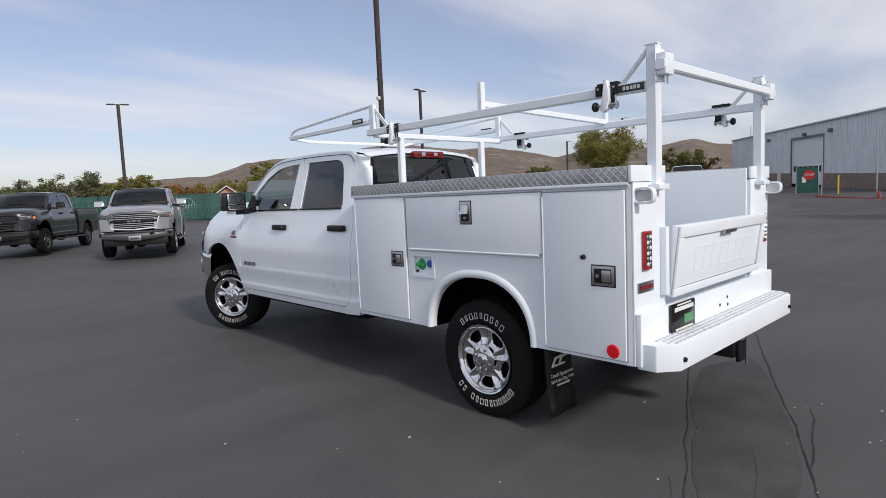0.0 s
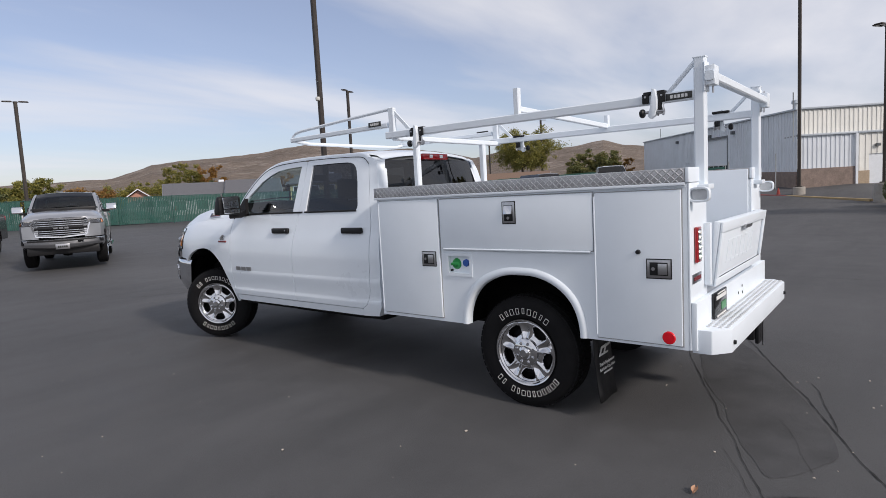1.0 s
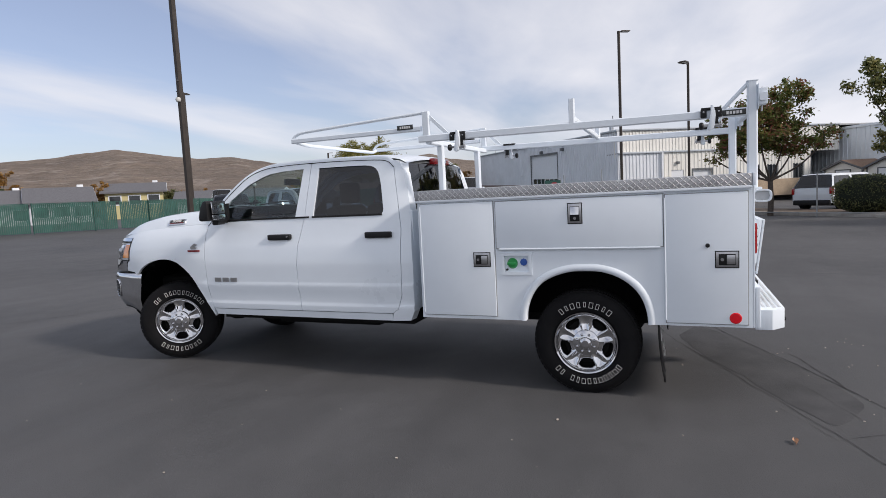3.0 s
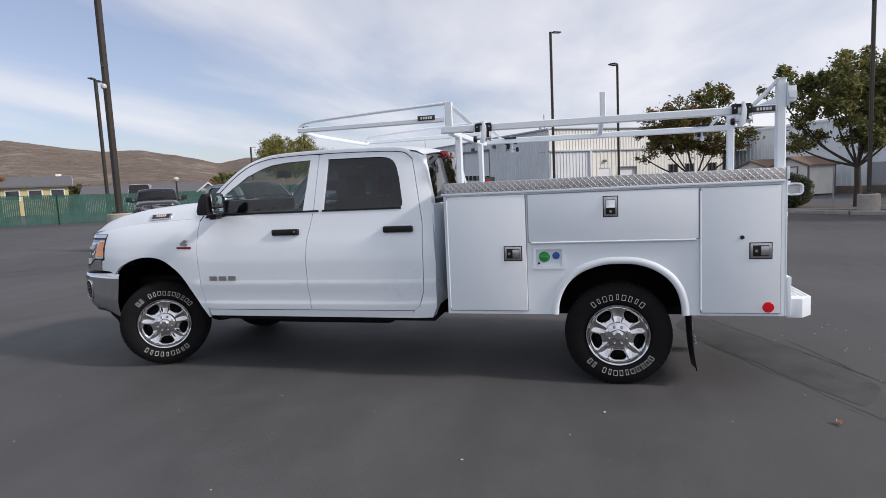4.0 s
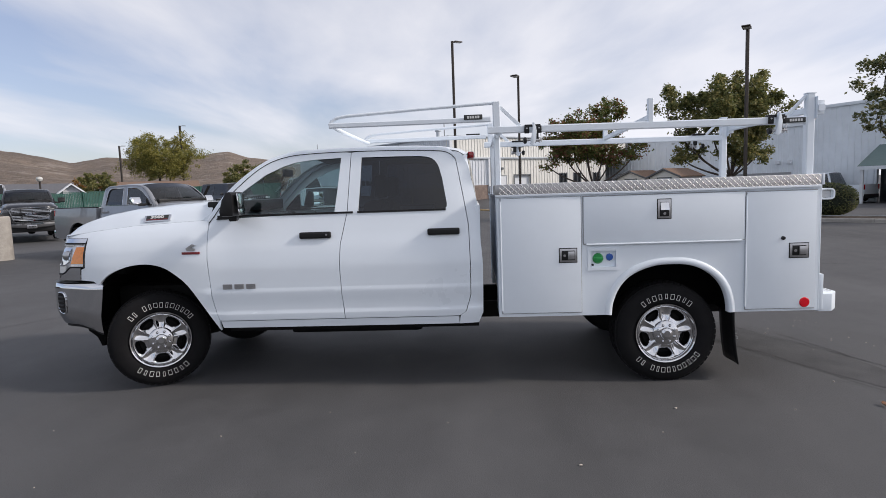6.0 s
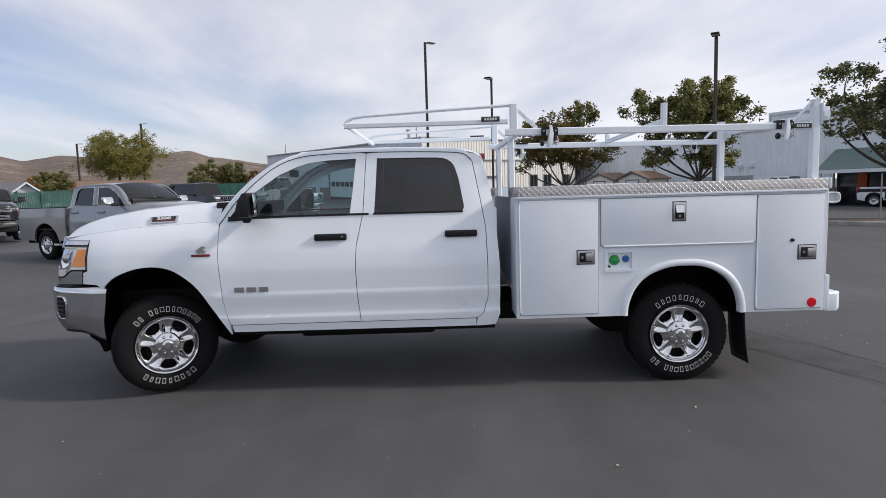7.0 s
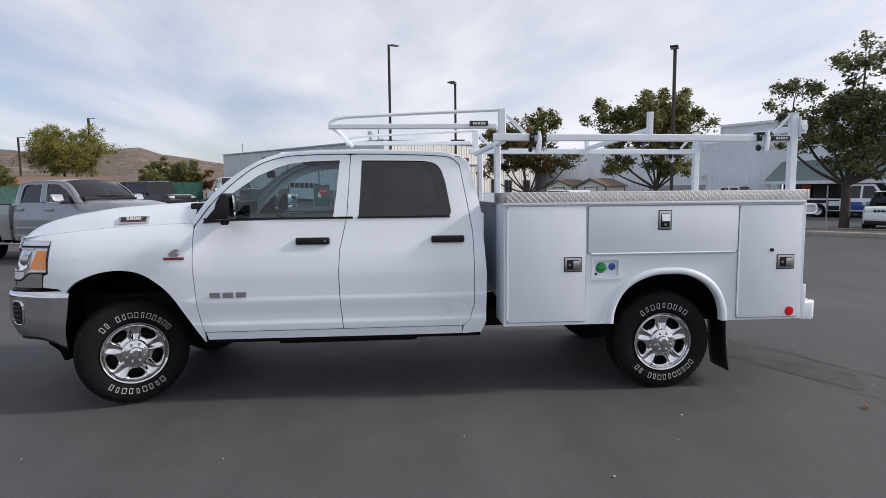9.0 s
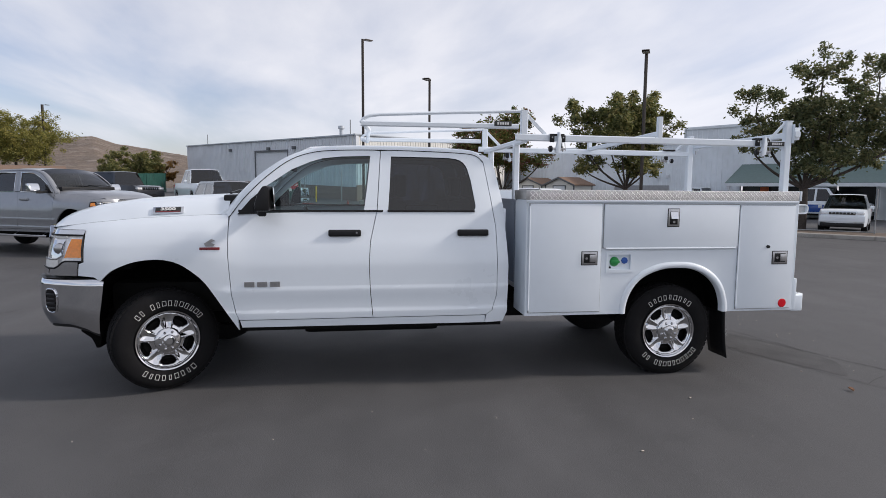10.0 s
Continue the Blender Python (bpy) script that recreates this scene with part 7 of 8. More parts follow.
fitted(shop, m2, "downspout", DOORM, 0.0, 0.13, 0.04, 0.17, 0.7, 3.75)
# cream wing facing the lot
PD = (PC[0] + 0.552 * 11.9, PC[1] - 0.834 * 11.9)
m3, L3 = clad_wall(shop, PC, PD, zb - 0.15, 3.78, METAL_TAN, TANBLOCK, 0.87, 0.25, openings=((0.68, 1.63, zb - 0.1, 2.53), (2.33, 3.82, zb - 0.1, 2.51), (6.81, 7.57, 1.6, 2.59), (8.32, 9.08, 1.6, 2.59), (10.48, 11.23, 1.6, 2.59)))
fitted(shop, m3, "wing_gutter", GUTTER, 0.0, L3, 0.0, 0.14, 3.75, 3.87, 0.02)
fitted(shop, m3, "man_door", DOORM, 0.68, 1.63, -0.10, -0.04, zb - 0.1, 2.53)
fitted(shop, m3, "roller_door", METAL_GREY, 2.33, 3.82, -0.20, -0.14, zb - 0.1, 2.51)
for q in ((2.25, 2.33, zb - 0.1, 2.59), (3.82, 3.90, zb - 0.1, 2.59), (2.33, 3.82, 2.51, 2.59)):
    fitted(shop, m3, "door_frame", TRIMM, q[0], q[1], -0.03, 0.05, q[2], q[3])
for s in (6.81, 8.32, 10.48):
    fitted(shop, m3, "window", WINDOWM, s, s + 0.75, -0.12, -0.06, 1.6, 2.59)
    for q in ((s - 0.06, s, 1.54, 2.65), (s + 0.75, s + 0.81, 1.54, 2.65), (s, s + 0.75, 2.59, 2.65), (s, s + 0.75, 1.54, 1.6), (s + 0.355, s + 0.395, 1.6, 2.59)):
        fitted(shop, m3, "window_frame", TRIMM, q[0], q[1], -0.05, 0.03, q[2], q[3])
fitted(shop, m3, "wall_light", TRIMM, 1.0, 1.22, 0.03, 0.2, 2.95, 3.12, 0.03)
bm = bmesh.new()
prism(bm, [PK, PC, PD, (PD[0] + 1.3, PD[1] + 0.86), (PK[0] + 1.3, PK[1] + 0.86)], "z", 3.76, 3.84)
part("wing_roof", bm, ROOFM, shop)
# taller cream hall behind the wing
PU = (PK[0] + 0.834 * 0.35, PK[1] + 0.552 * 0.35)
PV = (PU[0] + 0.552 * 18, PU[1] - 0.834 * 18)
m4, L4 = clad_wall(shop, PU, PV, 3.5, 5.38, METAL_TAN, None, pitch=0.25)
fitted(shop, m4, "hall_gutter", GUTTER, 0.0, L4, 0.0, 0.14, 5.34, 5.45, 0.02)
bm = lathe(bmesh.new(), [(0.0, 1.55), (0.26, 1.50), (0.28, 1.28), (0.16, 1.22), (0.16, 0.62), (0.22, 0.58), (0.22, 0.48), (0.15, 0.44), (0.15, 0.0)], (48.9, 7.2, TOP + 0.08), "z", 16)
part("roof_vent", bm, GUTTER, shop, "galvanised roof vent stack")

# white warehouse
hall = empty("warehouse", pose(0, 0, 0))
tagged(hall, "large pale blue-white ribbed metal warehouse with green awning", "building")
SX, SY = 37.9, -17.6
PS = lambda k: (SX + DX * k, SY + DY * k)
m5, L5 = clad_wall(hall, PS(34), PS(0), 0.0, 5.1, METAL_WHITE, BRICK, 0.5, 0.36)
m6, L6 = clad_wall(hall, PS(0), PS(-30), 0.0, 6.05, METAL_WHITE, None, 0.5, 0.36, openings=((4.0, 7.6, 0.0, 2.1), (9.6, 11.6, 0.0, 2.2), (14.5, 18.0, 0.0, 2.4)))
fitted(hall, m5, "eave_trim", METAL_WHITE, 0, L5, 0.0, 0.12, 4.98, 5.16, 0.02)
fitted(hall, m6, "eave_trim", METAL_WHITE, 0, L6, 0.0, 0.12, 5.93, 6.12, 0.02)
# two dark boxes stand in for the unlit inside behind the doorways
fitted(hall, m6, "door_void", WINDOWM, 4.0, 7.6, -0.9, -0.5, 0.0, 2.1)
fitted(hall, m6, "door_void", WINDOWM, 9.6, 11.6, -0.9, -0.5, 0.0, 2.2)
fitted(hall, m6, "door_void", GREENROOF, 14.5, 18.0, -0.5, -0.3, 0.0, 2.4)
fitted(hall, m6, "orange_banner", material("orange_panel", (0.55, 0.10, 0.02), 0.6, vary=0.1), 5.2, 5.7, -0.4, -0.3, 0.5, 1.9)
bm = bmesh.new()
prism(bm, [(0.02, 3.40), (2.6, 2.15), (2.6, 2.02), (0.02, 3.25)], "x", 4.1, 13.0)
bmesh.ops.transform(bm, matrix=m6, verts=bm.verts)
part("awning_roof", bm, GREENROOF, hall, "green metal awning roof")
fitted(hall, m6, "awning_fascia", METAL_WHITE, 4.1, 13.0, 2.6, 2.68, 1.92, 2.12)
for s in (4.25, 12.8):
    fitted(hall, m6, "awning_post", DOORM, s, s + 0.15, 2.45, 2.6, 0.0, 2.0)
fitted(hall, m5, "wall_light", DOORM, L5 - 1.2, L5 - 0.95, 0.03, 0.25, 2.55, 2.80, 0.03)
fitted(hall, m5, "wall_light", DOORM, L5 - 2.0, L5 - 1.75, 0.03, 0.25, 2.55, 2.80, 0.03)
fitted(hall, m5, "loading_door", ROOFM, L5 - 5.5, L5 - 1.0, 0.03, 0.07, 0.0, 2.0)
fitted(hall, m5, "roof_edge", ROOFM, 0, L5, -18, 0.0, 5.05, 5.12)
fitted(hall, m6, "roof_edge", ROOFM, 0, L6, -18, 0.0, 6.0, 6.08)
fitted(hall, m6, "step_wall", METAL_WHITE, -0.05, 0.2, -18, 0.0, 5.0, 6.05)


def garden_shed(x, y, turn, w=2.9, d=3.4, label=""):
    root = empty("garden_shed", pose(x, y, ground_z(x, y), 0, 0, turn))
    tagged(root, label, "shed", "garden sheds on display")
    bm = bmesh.new()
    prism(bm, [(-w / 2, 0.1), (w / 2, 0.1), (w / 2, 2.0), (0, 2.52), (-w / 2, 2.0)], "y", -d / 2, d / 2)
    part("shed_body", bm, METAL_TAN, root, smooth=None)
    for s in (-1, 1):
        bm = bmesh.new()
        prism(bm, [(0, 2.55), (s * (w / 2 + 0.2), 1.95), (s * (w / 2 + 0.2), 2.03), (0, 2.63)], "y", -d / 2 - 0.2, d / 2 + 0.2)
        part("shed_roof", bm, SHINGLE, root, smooth=None)
        bm = bmesh.new()
        box(bm, s * w / 2 - 0.05, s * w / 2 + 0.05, -d / 2 - 0.02, -d / 2 + 0.05, 0.1, 2.0)
        box(bm, s * w / 2 - 0.05, s * w / 2 + 0.05, d / 2 - 0.05, d / 2 + 0.02, 0.1, 2.0)
        part("corner_trim", bm, TRIMM, root, smooth=None)
        bm = bmesh.new()
        tube(bm, [(0, -d / 2 - 0.2, 2.55), (s * (w / 2 + 0.2), -d / 2 - 0.2, 1.95)], 0.06, 0.12)
        part("barge_board", bm, TRIMM, root)
    part("shed_door", boxed(-0.55, 0.55, -d / 2 - 0.03, -d / 2 - 0.005, 0.15, 1.9, 0.005), DOORM, root)
    bm = bmesh.new()
    for q in ((-0.62, -0.55, 0.15, 1.97), (0.55, 0.62, 0.15, 1.97), (-0.62, 0.62, 1.9, 1.97)):
        box(bm, q[0], q[1], -d / 2 - 0.05, -d / 2 - 0.004, q[2], q[3])
    part("door_trim", bm, TRIMM, root, smooth=None)


garden_shed(46.38, -9.29, 213.5, d=2.4, label="cream garden shed with brown roof and dark trim")
garden_shed(42.86, -10.8, 213.5, w=2.7, d=2.4, label="wider cream garden shed with brown roof and dark trim")


def house(x, y, turn, w, d, wall_h, ridge, wall, roof, label, chimney=True):
    root = empty("house", pose(x, y, ground_z(x, y), 0, 0, turn))
    tagged(root, label, "house", "houses beyond the fence")
    bm = bmesh.new()
    prism(bm, [(-d / 2, 0), (d / 2, 0), (d / 2, wall_h), (0, ridge - 0.1), (-d / 2, wall_h)], "x", -w / 2, w / 2)
    part("wall", bm, wall, root, smooth=None)
    for s in (-1, 1):
        bm = bmesh.new()
        e = d / 2 + 0.5
        drop = (ridge - wall_h) / (d / 2) * 0.5
        prism(bm, [(0, ridge), (s * e, wall_h - drop), (s * e, wall_h - drop + 0.18), (0, ridge + 0.18)], "x", -w / 2 - 0.5, w / 2 + 0.5)
        part("roof_slope", bm, roof, root, smooth=None)
        for g in (-1, 1):
            part("barge_board", tube(bmesh.new(), [(g * (w / 2 + 0.5), 0, ridge + 0.05), (g * (w / 2 + 0.5), s * e, wall_h - drop + 0.05)], 0.06, 0.10), DOORM, root)
    for i in range(3):
        xx = -w / 2 + (i + 0.5) * w / 3
        for s in (-1, 1):
            wn = part("window", boxed(xx - 0.6, xx + 0.6, s * d / 2 - s * 0.02, s * d / 2 + s * 0.04, wall_h - 1.5, wall_h - 0.5), WINDOWM, root)
            bm = bmesh.new()
            for q in ((-0.72, -0.6, -1.62, -0.38), (0.6, 0.72, -1.62, -0.38), (-0.6, 0.6, -0.5, -0.38), (-0.6, 0.6, -1.62, -1.5)):
                box(bm, xx + q[0], xx + q[1], s * d / 2, s * (d / 2 + 0.07), wall_h + q[2], wall_h + q[3])
            part("window_frame", bm, DOORM, wn, smooth=None)
    if chimney:
        part("chimney", boxed(w * 0.32, w * 0.32 + 0.6, 0.4, 1.0, wall_h, ridge + 0.45, 0.03), DOORM, root)


YELLOWWALL = material("yellow_siding", (0.55, 0.48, 0.25), 0.8, vary=0.05)
PINKWALL = material("salmon_stucco", (0.52, 0.27, 0.20), 0.85, vary=0.06)
PALEWALL = material("pale_grey_siding", (0.55, 0.57, 0.60), 0.8, vary=0.05)
house(53.6, 67.2, -43, 6.4, 7, 3.3, 4.35, YELLOWWALL, GREYSHINGLE, "yellow house with grey roof and white trim")
house(41.0, 63.6, -33, 5.4, 8, 2.2, 3.65, PALEWALL, GREYSHINGLE, "pale house with dark grey roof")
house(36.0, 67.2, -27, 7.0, 8, 2.0, 3.50, PALEWALL, GREYSHINGLE, "long low house with grey shingle roof")
house(33.1, 76.4, 63, 8, 2.5, 2.3, 3.2, PINKWALL, SHINGLE, "salmon stucco house with gable end", False)
house(22.5, 82.0, 15, 8, 9, 2.0, 3.5, PALEWALL, GREYSHINGLE, "grey house behind trees")
house(7.0, 84.0, 5, 9, 9, 1.9, 3.2, PALEWALL, SHINGLE, "low house with brown roof behind trees", False)
house(62.0, 57.0, -48, 16, 9, 1.9, 3.0, PALEWALL, GREYSHINGLE, "low grey roofed house beyond the fence", False)
house(72.0, 48.0, -60, 14, 9, 2.0, 3.2, PINKWALL, SHINGLE, "brown roofed house beyond the fence", False)
house(58.6, 47.4, 38, 6, 1.5, 2.2, 2.8, PALEWALL, PALEWALL, "white gabled house beyond the fence", False)

# ---- green screened fence ----
FENCE_GREEN = material("green_privacy_slats", (0.014, 0.078, 0.062), 0.55, vary=0.22, scale=2.0, bump=0.1, bump_scale=40, dirt=((0.05, 0.13, 0.11), 0.5))
GALV = material("galvanised_pipe", (0.45, 0.46, 0.46), 0.5, metal=0.7, vary=0.1)
fence = empty("slat_fence", pose(0, 0, 0))
tagged(fence, "green slatted chain link fence round the lot", "fence")
line = [(-1.0, 44.2), (10.5, 45.5), (28.5, 36.5), (44.0, 28.5), (60.0, 25.0)]
bm_far = bmesh.new()
rnd = random.Random(4)
count = 0
for (xa, ya), (xb, yb) in zip(line, line[1:]):
    Ls = math.hypot(xb - xa, yb - ya)
    n = int(Ls / 0.105)
    tilt = math.degrees(math.atan2(yb - ya, xb - xa))
    for i in range(n):
        u = (i + 0.5) / n
        px, py = xa + (xb - xa) * u, ya + (yb - ya) * u
        z0 = ground_z(px, py)
        if noise.noise(Vector((px * 0.9, py * 0.9, 3))) > 0.58 and rnd.random() < 0.25:
            continue
        h = 1.86 + 0.02 * rnd.random()
        box(bm_far, -0.047, 0.047, -0.006, 0.006, 0.06, h, m=pose(px, py, z0, 0, 0, tilt + rnd.uniform(-7, 7)))
    m_posts = int(Ls / 3.0)
    for i in range(m_posts + 1):
        u = i / m_posts
        px, py = xa + (xb - xa) * u, ya + (yb - ya) * u
        z0 = ground_z(px, py)
        part("fence_post", tube(bmesh.new(), [(px, py - 0.04, z0), (px, py - 0.04, z0 + 1.95)], 0.06, 0.06, 8), FENCE_GREEN, fence)
        if i < m_posts:
            u2 = (i + 1) / m_posts
            qx, qy = xa + (xb - xa) * u2, ya + (yb - ya) * u2
            part("fence_rail", tube(bmesh.new(), [(px, py, z0 + 1.9), (qx, qy, ground_z(qx, qy) + 1.9)], 0.045, 0.045, 6), FENCE_GREEN, fence)
tagged(part("fence_slats", bm_far, FENCE_GREEN, fence, smooth=None), kind="stuff")

# ---- hills ----
RIDGE = [(-20, 2.0), (0, 2.2), (10, 2.5), (16, 2.9), (19.9, 3.5), (21.5, 3.7), (23.2, 4.2), (25.2, 3.8), (28, 3.6), (31.5, 3.6), (32.8, 3.75), (35.4, 3.3), (38.3, 4.05), (41.7, 4.66), (44.5, 4.6), (47.4, 4.92), (51.0, 5.42), (52.9, 5.13), (55.1, 4.74), (60.6, 4.48), (62.1, 4.38), (65.0, 3.9), (66.7, 3.3), (68, 2.86), (70.3, 2.8), (73, 2.6), (80, 2.2), (90, 1.9), (105, 2.2), (125, 2.0)]


def hill_material():
    m = bpy.data.materials.new("dry_hillside")
    m.use_nodes = True
    t = m.node_tree
    b = t.nodes["Principled BSDF"]
    tc = node(t, "ShaderNodeTexCoord")
    n1 = node(t, "ShaderNodeTexNoise", {"Vector": tc.outputs["Object"]}, Scale=0.006, Detail=8.0, Roughness=0.65)
    n2 = node(t, "ShaderNodeTexNoise", {"Vector": tc.outputs["Object"]}, Scale=0.06, Detail=6.0, Roughness=0.75)
    c = ramp(t, n1.outputs[0], [(0.35, (0.170, 0.130, 0.102)), (0.65, (0.255, 0.197, 0.150))])
    c = mixed(t, 0.65, c, ramp(t, n2.outputs[0], [(0.38, 0.55), (0.62, 1.15)]), "MULTIPLY")
    n3 = node(t, "ShaderNodeTexNoise", {"Vector": tc.outputs["Object"]}, Scale=0.11, Detail=3.0, Roughness=0.7)
    c = mixed(t, ramp(t, n3.outputs[0], [(0.56, 0.0), (0.68, 0.75)]), c, (0.075, 0.068, 0.050))  # scattered shrubs
    n4 = node(t, "ShaderNodeTexNoise", {"Vector": tc.outputs["Object"]}, Scale=0.018, Detail=7.0, Roughness=0.75)
    c = mixed(t, ramp(t, n4.outputs[0], [(0.54, 0.0), (0.64, 0.75)]), c, (0.36, 0.31, 0.27))  # bare rock
    t.links.new(c, b.inputs["Base Color"])
    b.inputs["Roughness"].default_value = 0.95
    bp = node(t, "ShaderNodeBump", {"Height": n2.outputs[0]}, Strength=0.9, Distance=9.0)
    t.links.new(bp.outputs[0], b.inputs["Normal"])
    return m


def hill_point(u, v):
    az = -20 + 145 * u
    el = lerp_table(RIDGE, az)
    dist = 420 + 1100 * v
    crest = math.tan(radians(el)) * 1520 * 0.985
    k = v ** 1.25
    x, y = dist * math.cos(radians(az)), dist * math.sin(radians(az))
    rough = noise.fractal(Vector((x * 0.006, y * 0.006, 1.3)), 1.0, 2.1, 6) * 13 * v * (1.35 - v)
    fold = noise.fractal(Vector((x * 0.002, y * 0.002, 7.3)), 1.0, 2.1, 3) * 22 * v * (1 - v)
    return (x, y, 0.5 + crest * k + rough + fold + (1.2 * noise.noise(Vector((az * 1.3, 0, 0))) * v))


tagged(part("hills", grid_surface(bmesh.new(), hill_point, 420, 40), hill_material(), smooth=80), "bare brown desert hills on the skyline", "hill", kind="structure")

# ---- cracks, patches and litter on the asphalt ----
TAR = material("crack_tar", (0.020, 0.020, 0.020), 0.9, vary=0.3, bump=0.3)
PATCH = material("worn_asphalt_patch", (0.068, 0.0675, 0.0695), 0.85, vary=0.25, scale=3, bump=0.3, bump_scale=150, fine=0.4)


def crack(name, pts, width, seed, z=0.004, mat=None, label=""):
    rnd = random.Random(seed)
    line = []
    for (xa, ya), (xb, yb) in zip(pts, pts[1:]):
        n = max(2, int(math.hypot(xb - xa, yb - ya) / 0.05))
        for i in range(n):
            line.append((xa + (xb - xa) * i / n, ya + (yb - ya) * i / n))
    line.append(pts[-1])
    bm = bmesh.new()
    rows = []
    for i, (x, y) in enumerate(line):
        a, b = line[max(i - 1, 0)], line[min(i + 1, len(line) - 1)]
        d = Vector((b[0] - a[0], b[1] - a[1])).normalized()
        w = width * (0.18 + 0.75 * abs(noise.noise(Vector((i * 0.35, seed, 0)))))
        o = 0.020 * noise.noise(Vector((i * 0.16, seed, 5))) + rnd.uniform(-0.003, 0.003)
        rows.append((bm.verts.new((x - d.y * (o + w / 2), y + d.x * (o + w / 2), z + ground_z(x, y))), bm.verts.new((x - d.y * (o - w / 2), y + d.x * (o - w / 2), z + ground_z(x, y)))))
    for p, q in zip(rows, rows[1:]):
        bm.faces.new((p[0], p[1], q[1], q[0]))
    ob = part(name, bm, mat or TAR, smooth=None)
    return tagged(ob, label or "dark open crack in the asphalt", "crack", "cracks in the asphalt", kind="structure")


crack("asphalt_crack", [(6.9, 2.95), (4.738, 2.221), (3.637, 1.747), (2.831, 1.404), (1.4, 0.80), (-1.5, -0.5)], 0.016, 1)
crack("asphalt_crack", [(9.5, 3.55), (6.163, 2.167), (4.863, 1.616), (4.058, 1.254), (3.248, 0.938), (2.0, 0.4), (-1.0, -0.9)], 0.020, 2)
crack("asphalt_crack", [(4.45, 1.28), (4.0, 1.14), (3.55, 1.05)], 0.018, 3)
crack("asphalt_crack", [(3.6, 1.36), (3.24, 1.21), (2.9, 1.10)], 0.006, 4)
crack("asphalt_crack", [(2.99, 1.56), (2.75, 1.43), (2.51, 1.31), (2.60, 1.15), (2.72, 0.90)], 0.007, 6)
for k, pts in enumerate((((16.9, 5.3), (16.8, 2.9), (16.4, -4.0)), ((9.8, 3.1), (9.7, 1.7), (9.3, -2.5)), ((1.4, 12.97), (2.83, 12.3), (4.2, 11.3), (6.5, 10.0)), ((12.0, -3.5), (14.5, 1.0), (17.0, 4.0)))):
    crack("asphalt_crack", list(pts), 0.03, 11 + k)
bm = bmesh.new()
edge = [(5.0, 2.20), (4.6, 2.10), (4.2, 1.97), (3.7, 1.72), (3.2, 1.52), (2.9, 1.38), (2.75, 1.28), (2.95, 1.12), (3.3, 1.02), (3.9, 1.22), (4.5, 1.47), (5.1, 1.75), (5.5, 2.0)]
edge = [(x + 0.03 * noise.noise(Vector((x * 4, y * 4, 2))), y + 0.03 * noise.noise(Vector((x * 4, y * 4, 9)))) for x, y, _ in smooth_line([(x, y, 0) for x, y in edge], 4)]
f = bm.faces.new([bm.verts.new((x, y, 0.002)) for x, y in edge])
bmesh.ops.triangulate(bm, faces=[f])
tagged(part("asphalt_patch", bm, PATCH, smooth=None), "worn darker patch in the asphalt between cracks", "patch", kind="structure")
PEBBLE = material("pale_pebble", (0.5, 0.44, 0.38), 0.8, vary=0.2, scale=40)
LEAFDRY = material("dry_leaf", (0.45, 0.26, 0.16), 0.8, vary=0.2, scale=40)
rnd = random.Random(9)
spots = [(1.56, 3.805, 0.010), (2.403, 2.98, 0.011), (1.0, 5.1, 0.007), (0.6, 3.4, 0.006), (2.2, 4.6, 0.006)] + [(rnd.uniform(2.6, 5.2), rnd.uniform(0.6, 2.3), rnd.uniform(0.004, 0.008)) for _ in range(26)] + [(rnd.uniform(0.0, 3.0), rnd.uniform(2.0, 9.0), rnd.uniform(0.003, 0.006)) for _ in range(24)]
for x, y, r in spots:
    bm = bmesh.new()
    bmesh.ops.create_icosphere(bm, subdivisions=1, radius=r)
    for v in bm.verts:
        v.co = Vector((v.co.x * rnd.uniform(0.8, 1.3), v.co.y * rnd.uniform(0.8, 1.3), v.co.z * 0.6)) + Vector((x, y, r * 0.5))
    tagged(part("pebble", bm, PEBBLE), "small pale pebble lying on the asphalt", "pebble", "pebbles on the asphalt")
bm = grid_surface(bmesh.new(), lambda u, v: (2.40 + (u - 0.5) * 0.055, 1.553 + (v - 0.5) * 0.034 * math.sin(math.pi * (0.1 + 0.8 * u)), 0.006 + 0.03 * (2 * v - 1) ** 2 * 0.5 + 0.008 * u), 6, 4)
tagged(part("dry_leaf", bm, LEAFDRY, smooth=60), "curled pale dry leaf on the asphalt", "leaf")

# ---- gate with stop sign, bollard, cones ----
RED = material("sign_red", (0.42, 0.02, 0.03), 0.45, vary=0.06)
CONE = material("faded_cone_red", (0.36, 0.05, 0.035), 0.6, vary=0.08)
KERBRED = material("faded_red_kerb_paint", (0.26, 0.06, 0.055), 0.8, vary=0.2, scale=6)
KERBTAN = material("worn_tan_kerb_paint", (0.40, 0.29, 0.15), 0.8, vary=0.15, scale=4, dirt=((0.20, 0.16, 0.12), 0.6))
YELLOW = material("bollard_yellow", (0.62, 0.42, 0.03), 0.5, vary=0.08)


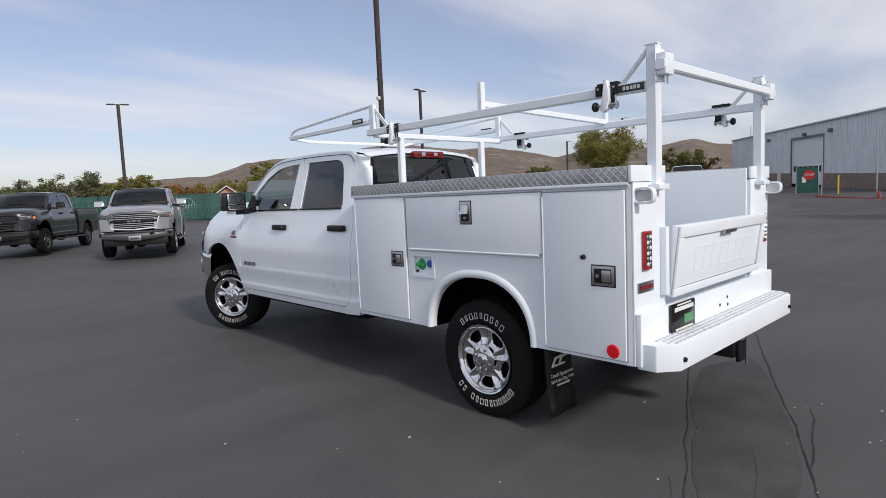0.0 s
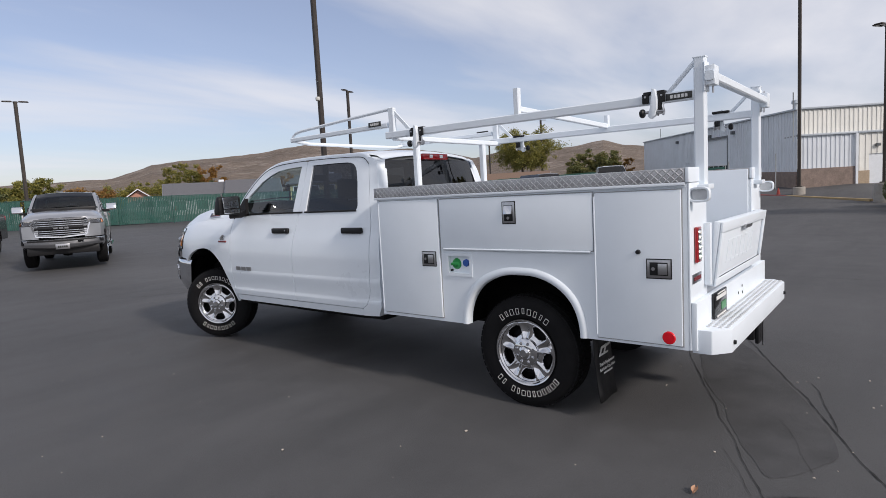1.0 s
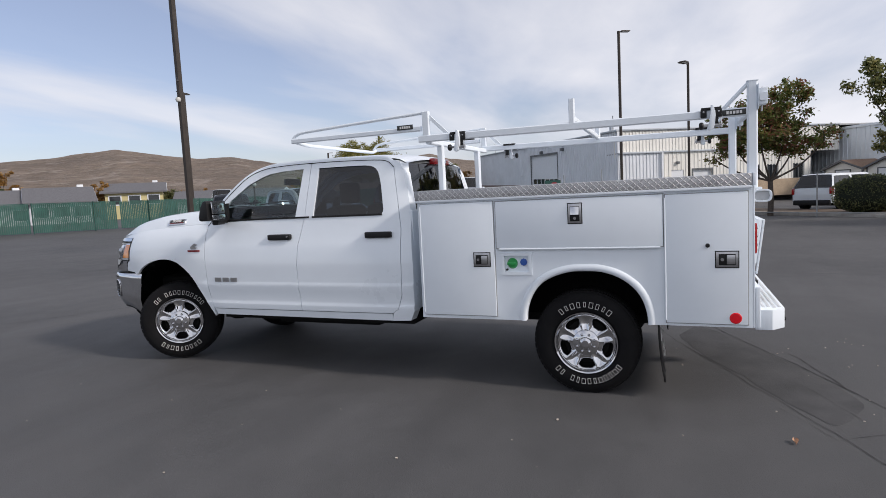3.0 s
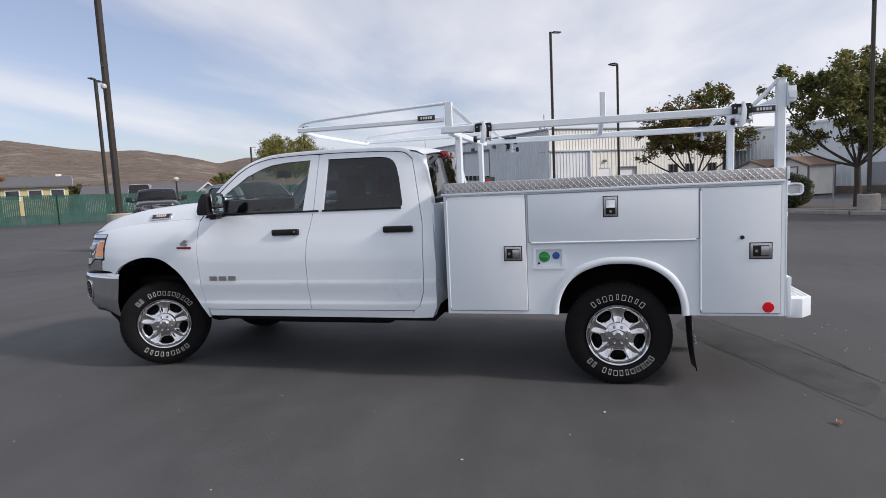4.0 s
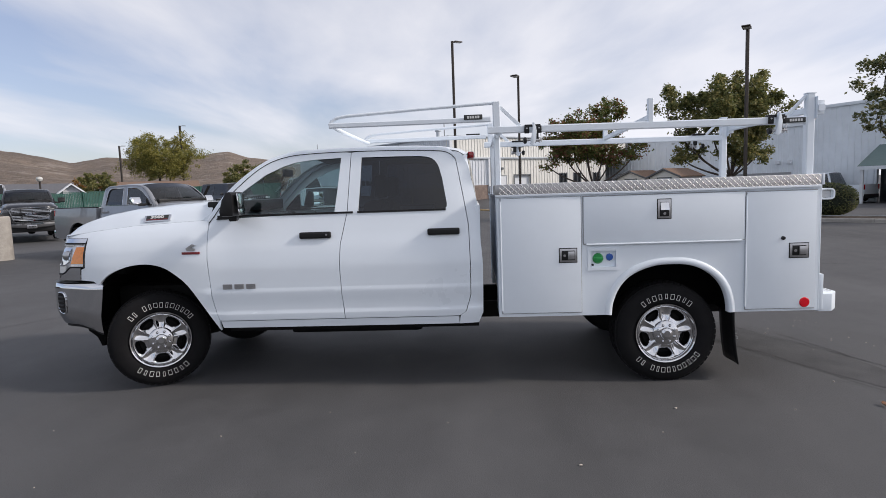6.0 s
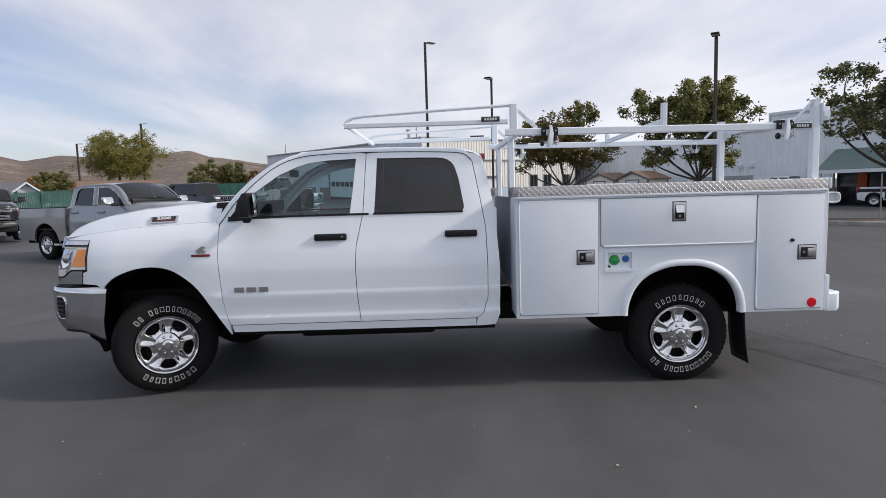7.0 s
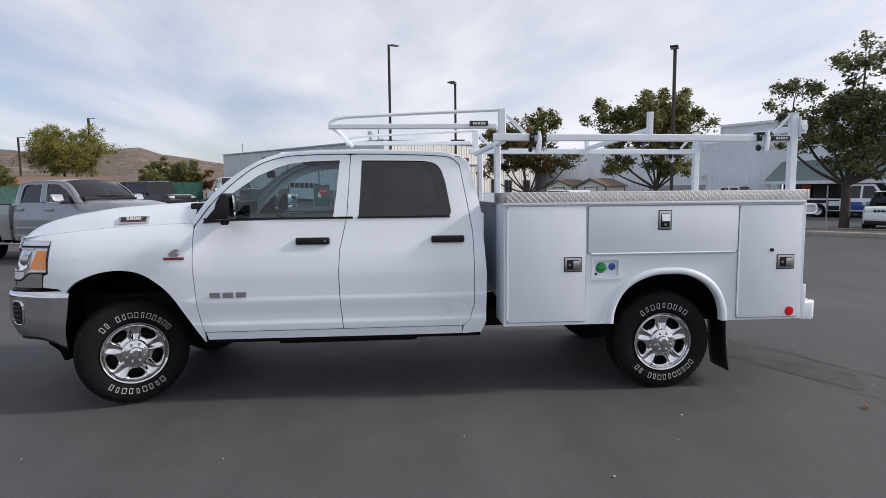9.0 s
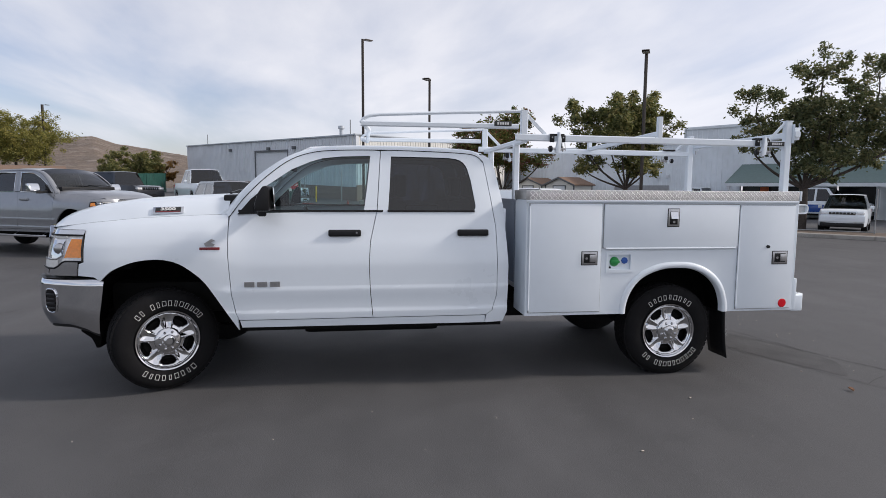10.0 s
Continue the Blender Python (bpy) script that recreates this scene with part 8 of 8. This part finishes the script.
def stop_gate(x, y, turn):
    g = empty("gate_panel", pose(x, y, ground_z(x, y), 0, 0, turn) @ Matrix.Scale(0.86, 4))
    tagged(g, "green screened chain link gate panel with red stop sign", "gate")
    part("screen", boxed(-0.62, 0.62, -0.01, 0.01, 0.05, 1.75), FENCE_GREEN, g)
    bm = bmesh.new()
    tube(bm, [(-0.64, 0, 0), (-0.64, 0, 1.85), (0.64, 0, 1.85), (0.64, 0, 0)], 0.06, 0.06, 8)
    part("gate_frame", bm, GALV, g)
    bm = bmesh.new()
    prism(bm, [(0.12 + 0.36 * math.cos(radians(22.5 + 45 * i)), 1.25 + 0.36 * math.sin(radians(22.5 + 45 * i))) for i in range(8)], "y", -0.05, -0.03)
    sign = part("stop_sign", bm, RED, g, "red octagonal stop sign")
    fc = bpy.data.curves.new("stop_word", "FONT")
    fc.body, fc.size, fc.extrude, fc.align_x, fc.align_y = "STOP", 0.24, 0.002, "CENTER", "CENTER"
    fc.materials.append(LETTER)
    fo = new("stop_word", fc)
    fo.parent = sign
    fo.matrix_local = pose(0.12, -0.055, 1.25, 90, 0, 0)
    part("paper_notice", boxed(-0.30, -0.06, -0.03, -0.02, 0.75, 1.15), LETTER, g)


stop_gate(38.9, 10.2, -75)
for bx, by, bh, bmat, bl in ((38.6, 8.6, 1.05, YELLOW, "yellow steel bollard"), (38.9, 6.9, 2.1, GALV, "galvanised fence post"), (38.2, 9.3, 1.9, GALV, "galvanised fence post")):
    tagged(part("bollard" if bmat is YELLOW else "steel_post", tube(bmesh.new(), [(bx, by, ground_z(bx, by)), (bx, by, ground_z(bx, by) + bh)], 0.10 if bmat is YELLOW else 0.06, 0.10 if bmat is YELLOW else 0.06, 10), bmat), bl + " standing near the gate", "bollard")
for cx, cy in ((36.9, 6.45),):
    bm = lathe(bmesh.new(), [(0.0, 0.45), (0.03, 0.44), (0.11, 0.04), (0.14, 0.04), (0.14, 0.0)], (cx, cy, ground_z(cx, cy)), "z", 18)
    tagged(part("traffic_cone", bm, CONE), "faded red plastic traffic cone beside the lamp post", "cone")
for (xa, ya), (xb, yb), mm, ll in (((37.6, 9.4), (36.25, 6.0), KERBRED, "red painted kerb by the workshop"), ((36.2, 5.9), (32.75, 2.05), KERBTAN, "worn tan painted kerb by the lamp post")):
    tagged(part("painted_kerb", tube(bmesh.new(), [(xa, ya, ground_z(xa, ya) + 0.03), (xb, yb, ground_z(xb, yb) + 0.03)], 0.22, 0.14), mm), ll, "kerb", kind="structure")
